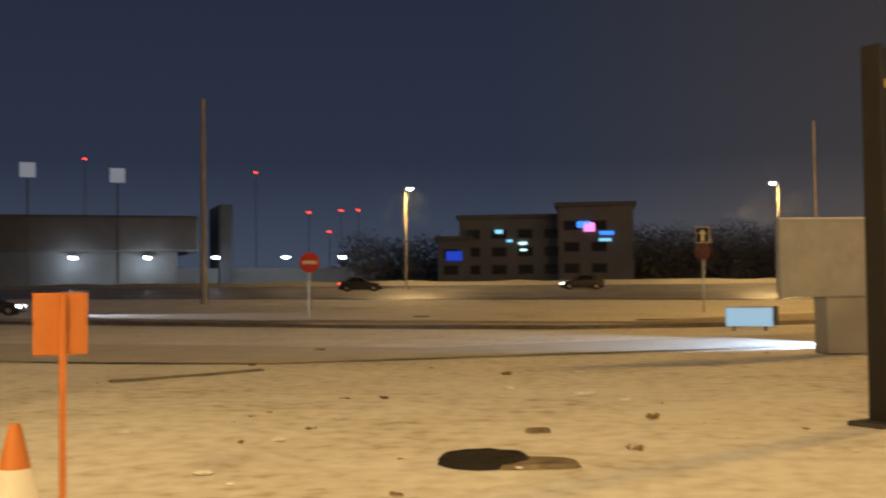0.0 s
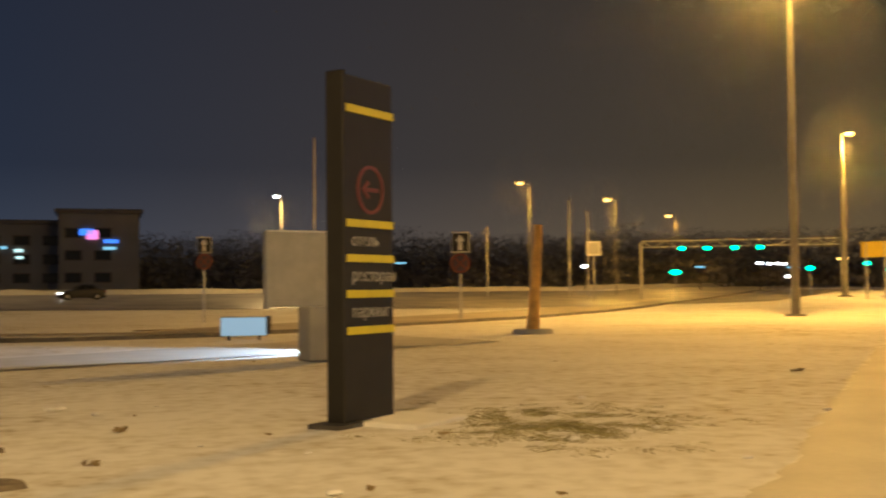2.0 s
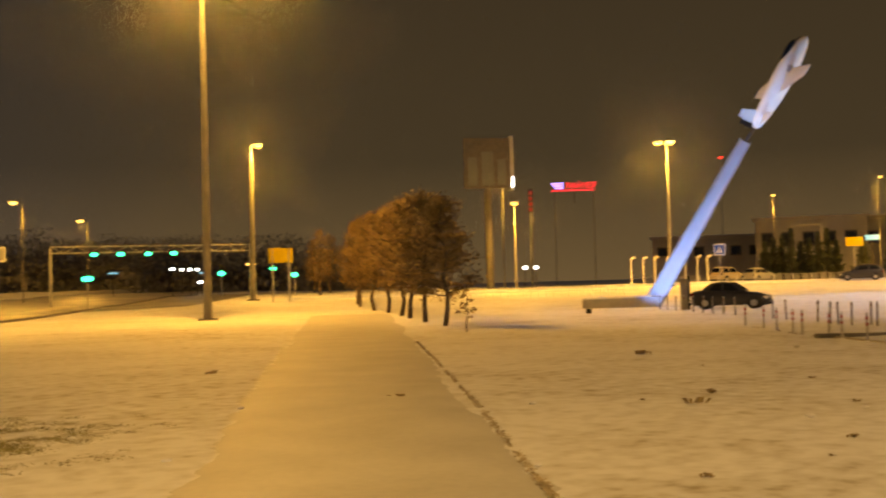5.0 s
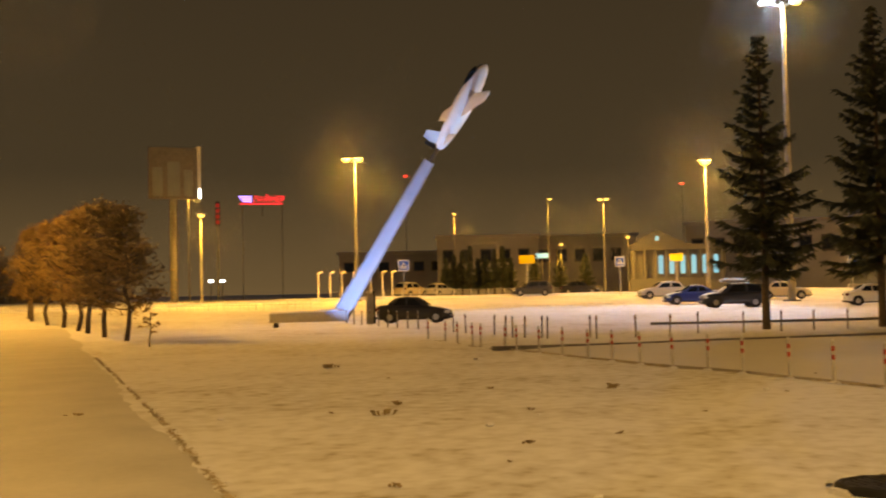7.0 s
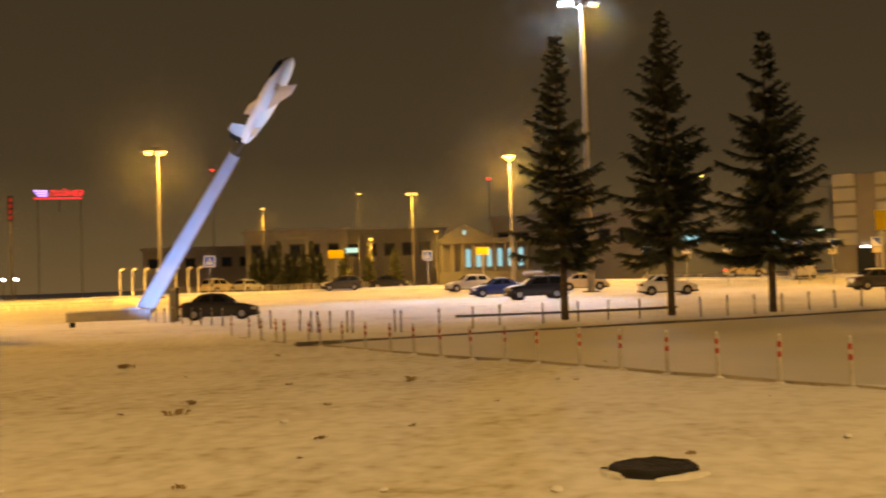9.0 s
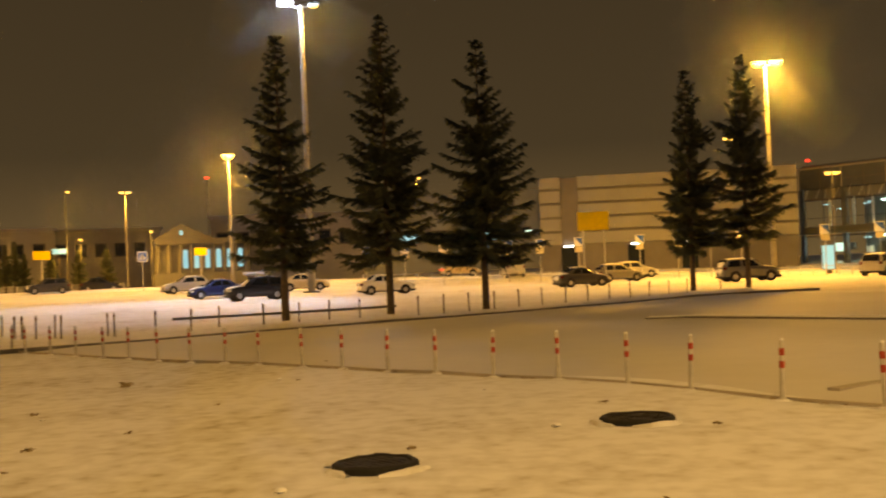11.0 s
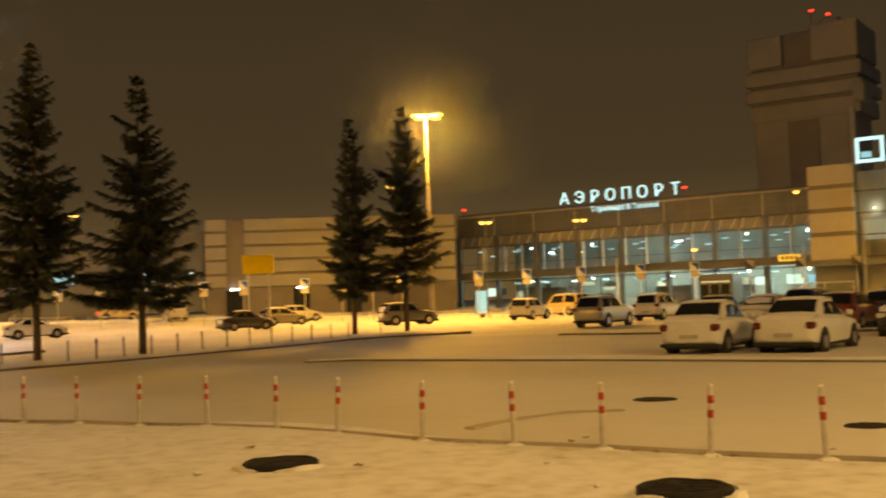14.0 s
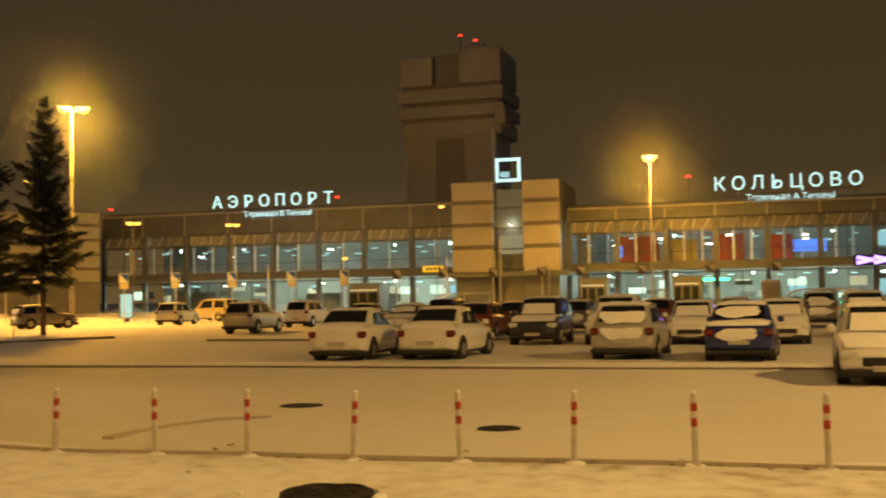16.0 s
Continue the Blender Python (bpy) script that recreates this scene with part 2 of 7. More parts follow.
def tube(bm, p, q, r0, r1, n=10, caps=True):
    """A tapered round bar from p to q."""
    p, q = Vector(p), Vector(q)
    d = q - p
    r = bmesh.ops.create_cone(bm, cap_ends=caps, segments=n, radius1=r0, radius2=r1, depth=d.length)
    t = d.to_track_quat("Z", "Y").to_matrix().to_4x4()
    bmesh.ops.transform(bm, matrix=Matrix.Translation((p + q) / 2) @ t, verts=r["verts"])
    return bm


def rod(p, q, r0, r1, n=10):
    return tube(bmesh.new(), p, q, r0, r1, n)


def ball(bm, c, s, n=8):
    r = bmesh.ops.create_icosphere(bm, subdivisions=2, radius=1)
    bmesh.ops.transform(bm, matrix=Matrix.Translation(c) @ Matrix.Diagonal((*s, 1)), verts=r["verts"])
    return bm


def loft(rings, close=True, caps=True):
    bm = bmesh.new()
    vs = [[bm.verts.new(p) for p in ring] for ring in rings]
    n = len(rings[0])
    for a, b in zip(vs, vs[1:]):
        for i in range(n if close else n - 1):
            j = (i + 1) % n
            bm.faces.new((a[i], a[j], b[j], b[i]))
    if caps:
        bm.faces.new(vs[0])
        bm.faces.new(vs[-1])
    return bm


def text(name, words, size, mat, parent, m, depth=0.05, label="", align="CENTER"):
    """Lettering in the built-in font, turned into a mesh."""
    cu = bpy.data.curves.new(name, "FONT")
    cu.body, cu.size, cu.extrude, cu.align_x, cu.align_y = words, size, depth, align, "CENTER"
    tmp = bpy.data.objects.new(name, cu)
    me = bpy.data.meshes.new_from_object(tmp)
    me.materials.clear()
    me.materials.append(mat)
    bpy.data.objects.remove(tmp)
    ob = new(name, me)
    ob.parent = parent
    ob.matrix_local = m
    if label:
        ob["label"] = label
    return ob


UPRIGHT = pose(0, 0, 0, 90, 0, 0)


def face_to(x, y, tx=0.0, ty=0.0):
    """Turn about z, in degrees, so that a thing's -y side looks at (tx, ty)."""
    return math.degrees(math.atan2(ty - y, tx - x)) + 90


# ---- ground ----
def ground_mesh():
    bm = bmesh.new()
    rad = [0.0, 2, 4, 6, 8, 10, 12, 14, 16, 18, 21, 24, 28, 32, 37, 42, 48, 54, 60, 66, 72, 78, 84, 90, 96, 102, 110, 118, 126, 135, 150, 180, 240, 400, 900, 2500]
    n = 180
    rows = []
    for r in rad[1:]:
        row = []
        for i in range(n):
            x, y = polar(i * 360 / n, r)
            rough = 0.03 * noise.noise((x * 0.22, y * 0.22, 0)) + (0.012 * noise.noise((x * 0.9, y * 0.9, 3)) if r < 14 else 0) if r < 60 else 0
            row.append(bm.verts.new((x, y, gz(x, y) + rough - 0.02)))
        rows.append(row)
    c = bm.verts.new((0, 0, 0))
    for i in range(n):
        bm.faces.new((c, rows[0][i], rows[0][(i + 1) % n]))
        for a, b in zip(rows, rows[1:]):
            bm.faces.new((a[i], b[i], b[(i + 1) % n], a[(i + 1) % n]))
    return bm


tagged(finish("ground", ground_mesh(), SNOW, smooth=True), "snow-covered open ground with thin turf showing through", "ground", kind="structure")


def sheet(name, outline, mat, lift, label, step=4.0):
    """A thin layer that follows the ground, inside a four-cornered outline."""
    a, b, c, d = [Vector(turned(*p)) for p in outline]
    nu = max(2, int((b - a).length / step))
    nv = max(2, int((d - a).length / step))
    bm = bmesh.new()
    g = []
    for i in range(nu + 1):
        col = []
        for j in range(nv + 1):
            u, v = i / nu, j / nv
            p = a * (1 - u) * (1 - v) + b * u * (1 - v) + c * u * v + d * (1 - u) * v
            col.append(bm.verts.new((p.x, p.y, gz(p.x, p.y) + lift)))
        g.append(col)
    for i in range(nu):
        for j in range(nv):
            bm.faces.new((g[i][j], g[i + 1][j], g[i + 1][j + 1], g[i][j + 1]))
    return tagged(finish(name, bm, mat, smooth=True), label, name.split(".")[0], kind="structure")


def strip(name, pts, width, height, mat, label, category="kerb"):
    """A kerb or edge that runs along a line of points on the ground."""
    fine, pts = [], [turned(*p) for p in pts]
    for p, q in zip(pts, pts[1:]):
        k = max(1, int(math.dist(p, q) / 3))
        fine += [(p[0] + (q[0] - p[0]) * i / k, p[1] + (q[1] - p[1]) * i / k) for i in range(k)]
    fine.append(pts[-1])
    rings = []
    for i, p in enumerate(fine):
        q, o = fine[min(i + 1, len(fine) - 1)], fine[max(i - 1, 0)]
        d = Vector((q[0] - o[0], q[1] - o[1], 0)).normalized()
        s = Vector((-d.y, d.x, 0)) * width / 2 * (0.85 + 0.3 * random.random())
        b = Vector((p[0], p[1], gz(*p)))
        h = height * (0.8 + 0.4 * random.random())
        rings.append([b + s + Vector((0, 0, -0.1)), b + s * 0.9 + Vector((0, 0, h)), b - s * 0.9 + Vector((0, 0, h)), b - s + Vector((0, 0, -0.1))])
    return tagged(finish(name, loft(rings), mat), label, category, kind="structure")


# footpath, road, kerbs
def trodden_path():
    """The footpath: packed snow whose borders wander where drifted snow lies over them."""
    p, q = Vector((-0.4, 2.0)), Vector((2.4, 0.27))
    r, t = Vector((46.6, 52.4)), Vector((49.7, 49.6))
    bm = bmesh.new()
    rows = []
    for i in range(361):
        u = (i / 360) ** 1.5
        a, b = p.lerp(r, u), q.lerp(t, u)
        side = (b - a).normalized()
        a = a + side * (0.22 * noise.noise((u * 90, 1.0, 0)) + 0.12 * noise.noise((u * 300, 4.0, 0)))
        b = b + side * (0.14 * noise.noise((u * 90, 9.0, 0)) + 0.08 * noise.noise((u * 300, 6.0, 0)))
        rows.append([bm.verts.new((*turned(*a.lerp(b, k / 6)), gz(*a.lerp(b, k / 6)) + (-0.03 if k in (0, 6) else 0.018))) for k in range(7)])
    for a, b in zip(rows, rows[1:]):
        for k in range(6):
            bm.faces.new((a[k], a[k + 1], b[k + 1], b[k]))
    return tagged(finish("path", bm, PATH_SNOW, smooth=True), "footpath of smooth packed snow across the open ground", "path", kind="structure")


trodden_path()
sheet("road", [(-260, 118), (60, 84), (66, 126), (-260, 152)], ROAD_SNOW, 0.03, "wide wet road with thin slushy snow", 5.0)
sheet("road", [(60, 84), (190, 190), (160, 225), (66, 126)], ROAD_SNOW, 0.034, "wet road bending away with thin slushy snow", 5.0)
sheet("slip_road", [(9, 46.6), (50, 86.5), (45, 92.5), (3, 51.5)], SLUSH, 0.02, "slip road with brown slushy snow", 3.0)
sheet("slip_road", [(50, 86.5), (92, 120), (88, 128), (45, 92.5)], SLUSH, 0.024, "slip road with brown slushy snow", 3.0)
sheet("slip_road", [(-60, 67), (9, 46.6), (3, 50.5), (-60, 72)], SLUSH, 0.016, "slip road with brown slushy snow", 3.0)
strip("kerb", [(-60, 66), (-22, 51.5), (-8, 45.5), (-0.3, 43.4), (6, 44.6), (10.4, 47.2), (15.7, 51.9), (27.2, 61.3), (51.8, 88), (84, 116)], 0.5, 0.13, KERB, "dark low stone kerb with snow along the slip road")
strip("kerb", [(-9.0, 20.5), (-8.5, 20.9), (-8.0, 21.7), (-7.5, 22.1), (-6.8, 23.2)], 0.22, 0.03, KERB, "short bare stretch of driveway kerb")
sheet("driveway", [(-40, 30), (-7, 25.0), (-4, 31), (-40, 40)], PATH_SNOW, 0.012, "snowed-over driveway with packed snow")
sheet("driveway", [(-7, 25.0), (14, 34.5), (12, 41), (-4, 31)], PATH_SNOW, 0.015, "snowed-over driveway with packed snow")
strip("kerb", [(30.5, 13.4), (33.5, 10.3), (35.7, 8.3), (41.9, 0.8), (49, -6.2), (54.5, -10.4), (57.0, -14.0), (57.6, -17.5)], 0.35, 0.09, KERB, "dark stone kerb round the tree island")
strip("kerb", [(34.6, -5.2), (34.0, -6.6), (27.7, -12.2), (23.0, -15.6), (16.2, -21.2), (8, -28)], 0.16, 0.08, KERB, "dark stone kerb before the parked cars")
strip("snow_ridge", [(34.9, -5.4), (34.2, -6.9), (28.0, -12.5), (23.2, -15.9), (16.4, -21.5), (8.2, -28.3)], 0.34, 0.13, FRESH, "low ridge of snow along the kerb before the cars", "snow ridge")
strip("kerb", [(47.5, -18.8), (42.9, -22.0), (36, -27.5)], 0.4, 0.12, KERB, "dark stone kerb between parking bays")
strip("kerb", [(52, 14.5), (57, 5.5), (58.5, 4.5)], 0.35, 0.1, KERB, "dark stone kerb behind the spruces")
strip("road_barrier", [(-260, 133), (-60, 126), (10, 124), (60, 128), (100, 150)], 0.25, 0.55, GREY, "snow-topped low barrier along the far road edge", "barrier")
strip("forecourt_edge", [(70, 82), (104, 52), (118, 16), (116, -12), (106, -34)], 0.5, 0.22, FRESH, "snowy raised kerb along the terminal forecourt", "kerb")


# ---- snowed ground clutter ----
ROW = [(7.33, -9.80), (8.39, -9.00), (9.36, -8.16), (10.23, -7.26), (11.12, -6.40), (12.22, -5.59), (13.10, -4.78), (14.10, -3.86), (15.60, -3.00), (16.66, -2.26), (17.75, -1.31), (18.54, -0.28), (19.60, 0.72), (20.3, 1.64), (21.3, 2.6), (22.1, 3.51), (23.2, 4.6), (24.0, 5.5), (24.5, 6.4), (25.4, 7.4), (26.4, 8.4), (27.2, 9.3), (28.3, 10.4), (29.4, 11.5), (30.4, 12.6), (30.9, 13.2), (31.8, 14.4), (32.7, 15.1), (34.3, 16.4), (35.6, 17.5), (37.4, 19.1)]
LOT_EDGE = [(3.2, -13.4)] + ROW[:26]


def parking_lot():
    """Smooth driven-over snow between the row of bollards and the parked cars."""
    bm = bmesh.new()
    rows = []
    for x, y in LOT_EDGE:
        rows.append([])
        for k in range(25):
            px, py = x + 0.06 + 0.69 * 1.55 * k, y - 0.06 - 0.72 * 1.55 * k
            rows[-1].append(bm.verts.new((px, py, gz(px, py) + (0.03 if 0 < k < 24 else -0.03))))
    for a, b in zip(rows, rows[1:]):
        for k in range(24):
            bm.faces.new((a[k], a[k + 1], b[k + 1], b[k]))
    return tagged(finish("parking_lot", bm, LOT_SNOW, smooth=True), "parking lot under smooth driven-over snow", "parking lot", kind="structure")


parking_lot()
strip("kerb", [(x + 0.04, y - 0.04) for x, y in LOT_EDGE], 0.05, 0.03, SLUSH, "thin dark kerb edge between lawn and parking lot")
strip("tyre_mark", [(14.75, -4.7), (15.2, -5.3), (15.55, -5.9), (15.8, -6.6), (15.6, -7.4)], 0.20, 0.045, SLUSH, "dark curved tyre mark in the parking lot snow", "tyre mark")


def weeds(name, spots, mat, label, height, spread, blades):
    bm = bmesh.new()
    for x, y, k in spots:
        x, y = turned(x, y)
        for _ in range(blades):
            a, r = random.uniform(0, 6.283), random.uniform(0, spread) * k
            px, py = x + r * math.cos(a), y + r * math.sin(a)
            h = height * k * random.uniform(0.4, 1.2)
            lean = Vector((random.uniform(-1, 1), random.uniform(-1, 1), 0)) * h * 0.9
            b = Vector((px, py, gz(px, py) - 0.01))
            s = Vector((random.uniform(-1, 1), random.uniform(-1, 1), 0)).normalized() * 0.012 * k
            t = b + lean + Vector((0, 0, h))
            bm.faces.new([bm.verts.new(v) for v in (b - s, b + s, t + s * 2.5, t - s * 2.0)])
    return tagged(finish(name, bm, mat), label, "weeds", kind="stuff")


WEED_SPOTS = [(22.9, 14.4, 2.2), (15.6, 8.6, 1.5), (14.3, 8.1, 1.6), (19.3, 6.2, 1.8), (12.7, 12.6, 1.3), (14.6, 19.6, 1.6), (0.8, 15.0, 1.4), (0.4, 12.2, 1.3), (-3.2, 17.5, 1.2), (-1.5, 22.0, 1.5), (-7.0, 30.0, 1.6), (5.5, 21, 1.3)]
for _ in range(70):
    a, d = random.uniform(-25, 150), random.uniform(7.5, 30)
    if 28 < a < 56:
        continue
    WEED_SPOTS.append((*polar(a, d), random.uniform(0.3, 0.9)))
weeds("weeds", WEED_SPOTS, WEED, "dry brown weed tufts poking through snow", 0.042, 0.10, 13)
EDGE = [(6.4, 4.5), (8.2, 6.35), (13.0, 11.25), (20.3, 18.9), (25.5, 24.4)]
edge_spots = []
for p, q in zip(EDGE, EDGE[1:]):
    for i in range(230):
        u = (i + random.random()) / 230
        if noise.noise((u * 9 + p[0], 0, 0)) > -0.25:
            edge_spots.append((p[0] + (q[0] - p[0]) * u + random.gauss(0, 0.02), p[1] + (q[1] - p[1]) * u + random.gauss(0, 0.02), random.uniform(0.35, 0.7)))
weeds("path_edge_grass", edge_spots, DARKWEED, "thin broken line of dry grass along the path edge", 0.02, 0.07, 5)
lip = []
for p, q in zip(ROW, ROW[1:]):
    for i in range(16):
        u = (i + random.random()) / 16
        x, y = p[0] + (q[0] - p[0]) * u, p[1] + (q[1] - p[1]) * u
        if noise.noise((x * 0.9, y * 0.9, 3.0)) > 0.05:
            lip.append((x + random.gauss(0, 0.06), y + random.gauss(0, 0.06), random.uniform(0.3, 0.7)))
weeds("verge_grass", lip, WEED, "sparse dry grass along the row of bollards", 0.03, 0.07, 8)
turf_spots = []
for _ in range(620):
    a, d = random.gauss(24.6, 3.2), random.gauss(15.0, 1.1)
    if noise.noise((a * 0.5, d * 1.2, 7.0)) > -0.12:
        turf_spots.append((*polar(a, d), random.uniform(0.35, 0.7)))
weeds("turf_patch", turf_spots, TURF, "patch of green turf showing through thin snow", 0.016, 0.42, 34)


def clod(x, y, s):
    bm = bmesh.new()
    bmesh.ops.create_icosphere(bm, subdivisions=2, radius=1)
    for v in bm.verts:
        v.co *= 1 + 0.35 * noise.noise(v.co * 1.7 + Vector((x, y, 0)))
        v.co.x *= s * 1.5
        v.co.y *= s
        v.co.z *= s * 0.5
    ob = finish("snow_clod", bm, FRESH, smooth=True)
    ob.location = (x, y, gz(x, y) + s * 0.15)
    return tagged(ob, "small frozen lump of snow on the ground", "snow lump", "snow lumps")


for _ in range(46):
    a, d = random.uniform(-26, 148), random.uniform(7.5, 20)
    clod(*polar(a, d), random.uniform(0.02, 0.06))


def cover(x, y, r, label, snowy=True, flat=False):
    """A round iron shaft cover: a wet black collar standing in a melted hollow, with snow blown over part of its rim."""
    t = thing("manhole_cover", (x, y, gz(x, y) + (0.025 if flat else 0)), random.uniform(0, 90), label, "manhole", "shaft covers")
    h = 0.02 if flat else 0.06
    n = 40

    def wob(i, k):
        c, q = math.cos(i * math.tau / n), math.sin(i * math.tau / n)
        return 1 + k * noise.noise((c * 2.3 + x, q * 2.3, y))
    prof = [(1.02, -0.05), (1.0, h * 0.7), (0.95, h), (0.84, h * 1.02), (0.82, h * 0.72), (0.45, h * 0.78), (0.08, h * 0.80)]
    rings = [[(r * p * wob(i, 0.07) * math.cos(i * math.tau / n), r * p * wob(i, 0.07) * math.sin(i * math.tau / n), z * (1 + (0.3 * noise.noise((i * 0.35, p * 3, x)) if z > 0 else 0))) for i in range(n)] for p, z in prof]
    part("lid", loft(rings), WETIRON, t, "black wet iron lid")
    bm = bmesh.new()
    for i in range(-3, 4):
        w = math.sqrt(max(0.01, (r * 0.72) ** 2 - (i * r * 0.2) ** 2))
        box(bm, (-w, i * r * 0.2 - 0.012, h * 0.74), (w, i * r * 0.2 + 0.012, h * 0.86))
    part("ribs", bm, WETIRON, t)

    def drift(a0, a1, p0, p1, top):
        """A tongue of blown snow over part of the rim."""
        m = 14
        rr = []
        for p, z in ((p0, -0.02), (p0 + 0.3 * (p1 - p0), top), (p0 + 0.7 * (p1 - p0), top * 0.8), (p1, -0.05)):
            rr.append([(r * p * (1 + 0.10 * noise.noise((k * 0.5, p * 2, x))) * math.cos(a0 + (a1 - a0) * k / m), r * p * (1 + 0.10 * noise.noise((k * 0.5, p * 2, x))) * math.sin(a0 + (a1 - a0) * k / m), (z * math.sin(math.pi * (0.06 + 0.88 * k / m)) if z > 0 else z)) for k in range(m + 1)])
        part("snow_drift", loft(rr, close=False, caps=False), SNOW, t, "blown snow", smooth=True)
    if snowy:
        rnd = random.Random(int(x * 10))
        a = rnd.uniform(0, 6)
        for k in range(3):
            w = rnd.uniform(0.7, 1.5)
            drift(a, a + w, rnd.uniform(0.99, 1.03), 1.3, h * rnd.uniform(0.6, 1.0))
            a += w + rnd.uniform(0.4, 1.0)
    return t


cover(-1.2, 11.38, 0.46, "sunken black manhole cover with muddy rim in snow", False, False)
cover(10.33, 0.92, 0.40, "black iron manhole cover standing proud of snow")
cover(12.73, -1.85, 0.43, "black iron manhole cover standing proud of snow")
cover(9.15, -5.05, 0.43, "black iron manhole cover standing proud of snow")
cover(16.9, -8.56, 0.36, "flush dark manhole cover in the parking lot snow", False, True)
cover(12.1, -9.14, 0.30, "flush dark manhole cover in the parking lot snow", False, True)


def mud(x, y, rx, ry, turn, label):
    x, y = turned(x, y)
    rings = []
    for p, z in ((1.0, -0.02), (0.92, 0.028), (0.5, 0.03), (0.05, 0.03)):
        rings.append([(x + rx * p * math.cos(a) * (1 + 0.28 * noise.noise((math.cos(a) * 1.6, math.sin(a) * 1.6, x))), y + ry * p * math.sin(a) * (1 + 0.28 * noise.noise((math.cos(a) * 1.6 + 4, math.sin(a) * 1.6, x))), gz(x, y) + z) for a in [k * math.tau / 30 + turn for k in range(30)]])
    return tagged(finish("mud_patch", loft(rings), MUD), label, "mud patch", "mud patches")


mud(-0.75, 11.25, 0.62, 0.30, 0, "dark thawed mud beside the manhole in snow")
mud(-0.68, 13.7, 0.16, 0.10, 0, "small dark thawed patch in snow")
mud(3.95, 52.9, 1.0, 0.55, 0, "dark thawed patch in the snow by the kerb")
mud(-8.2, 61, 0.5, 0.4, 0, "dark thawed patch in the snow by the road")


# ---- bollards: white flexible posts with two red bands ----
def bollard(x, y, lean, label="white plastic bollard with two red bands in snow", bands=True, h=0.78, group="red banded bollards"):
    t = thing("bollard", (x, y, gz(x, y) - 0.02), 0, label, "bollard", group)
    t.rotation_euler = (radians(lean[0]), radians(lean[1]), random.uniform(0, 6))
    prof = [(0.065, 0), (0.06, 0.03), (0.034, 0.05), (0.032, h - 0.06), (0.026, h - 0.015), (0.012, h)]
    rings = [[(r * math.cos(i * math.tau / 12), r * math.sin(i * math.tau / 12), z) for i in range(12)] for r, z in prof]
    part("post", loft(rings), BOLLARD_WHITE if bands else POLE, t, smooth=True)
    for z in ((h - 0.20, h - 0.11), (h - 0.36, h - 0.27)) if bands else ((h - 0.16, h - 0.08),):
        rings = [[(r * math.cos(i * math.tau / 12), r * math.sin(i * math.tau / 12), zz) for i in range(12)] for r, zz in ((0.032, z[0]), (0.0355, z[0] + 0.004), (0.0355, z[1] - 0.004), (0.032, z[1]))]
        part("band", loft(rings), BOLLARD_RED if bands else FADED_RED, t, smooth=True)
    bm = bmesh.new()
    ball(bm, (0, 0, h), (0.03, 0.03, 0.02))
    part("snow_cap", bm, FRESH, t, smooth=True)
    bm = bmesh.new()
    ball(bm, (0.02, 0, 0.0), (0.13, 0.11, 0.035))
    part("snow_foot", bm, FRESH, t, smooth=True)
    return t


for i, p in enumerate(ROW):
    bollard(*p, (random.uniform(-2.5, 2.5), random.uniform(-2.5, 2.5)))
for i in range(3):
    bollard(6.3 - i * 0.95, -10.65 - i * 0.85, (1, -1))
INNER = [(42.5, 8.3), (43.6, 7.1), (44.6, 6.05), (45.5, 4.9), (45.9, 2.5), (46.5, 1.46), (47.7, 0.4), (49.1, -0.7), (50.6, -1.85), (52.2, -3.0), (53.5, -4.2), (54.8, -5.4), (56.1, -6.6), (57.2, -7.8), (58.6, -9.0), (60.2, -10.3), (61.9, -11.6), (64.5, -14.0),
         (41.9, 9.9), (39.3, 10.3), (38.4, 11.3), (37.6, 12.5), (38.1, 12.9), (37.7, 14.4), (38.2, 14.8), (38.0, 15.4), (38.3, 16.0), (38.8, 16.5), (40.7, 17.8), (42.5, 19.9), (43.2, 20.8)]
for p in INNER:
    bollard(*p, (random.uniform(-2, 2), random.uniform(-2, 2)), "thin dull steel bollard with faded red band", False, 0.85, "thin bollards")
for i in range(9):
    bollard(47.0 + i * 1.14, 24.5 + i * 1.19, (random.uniform(-2, 2), random.uniform(-2, 2)), "thin dull steel bollard with faded red band", False, 0.85, "thin bollards")


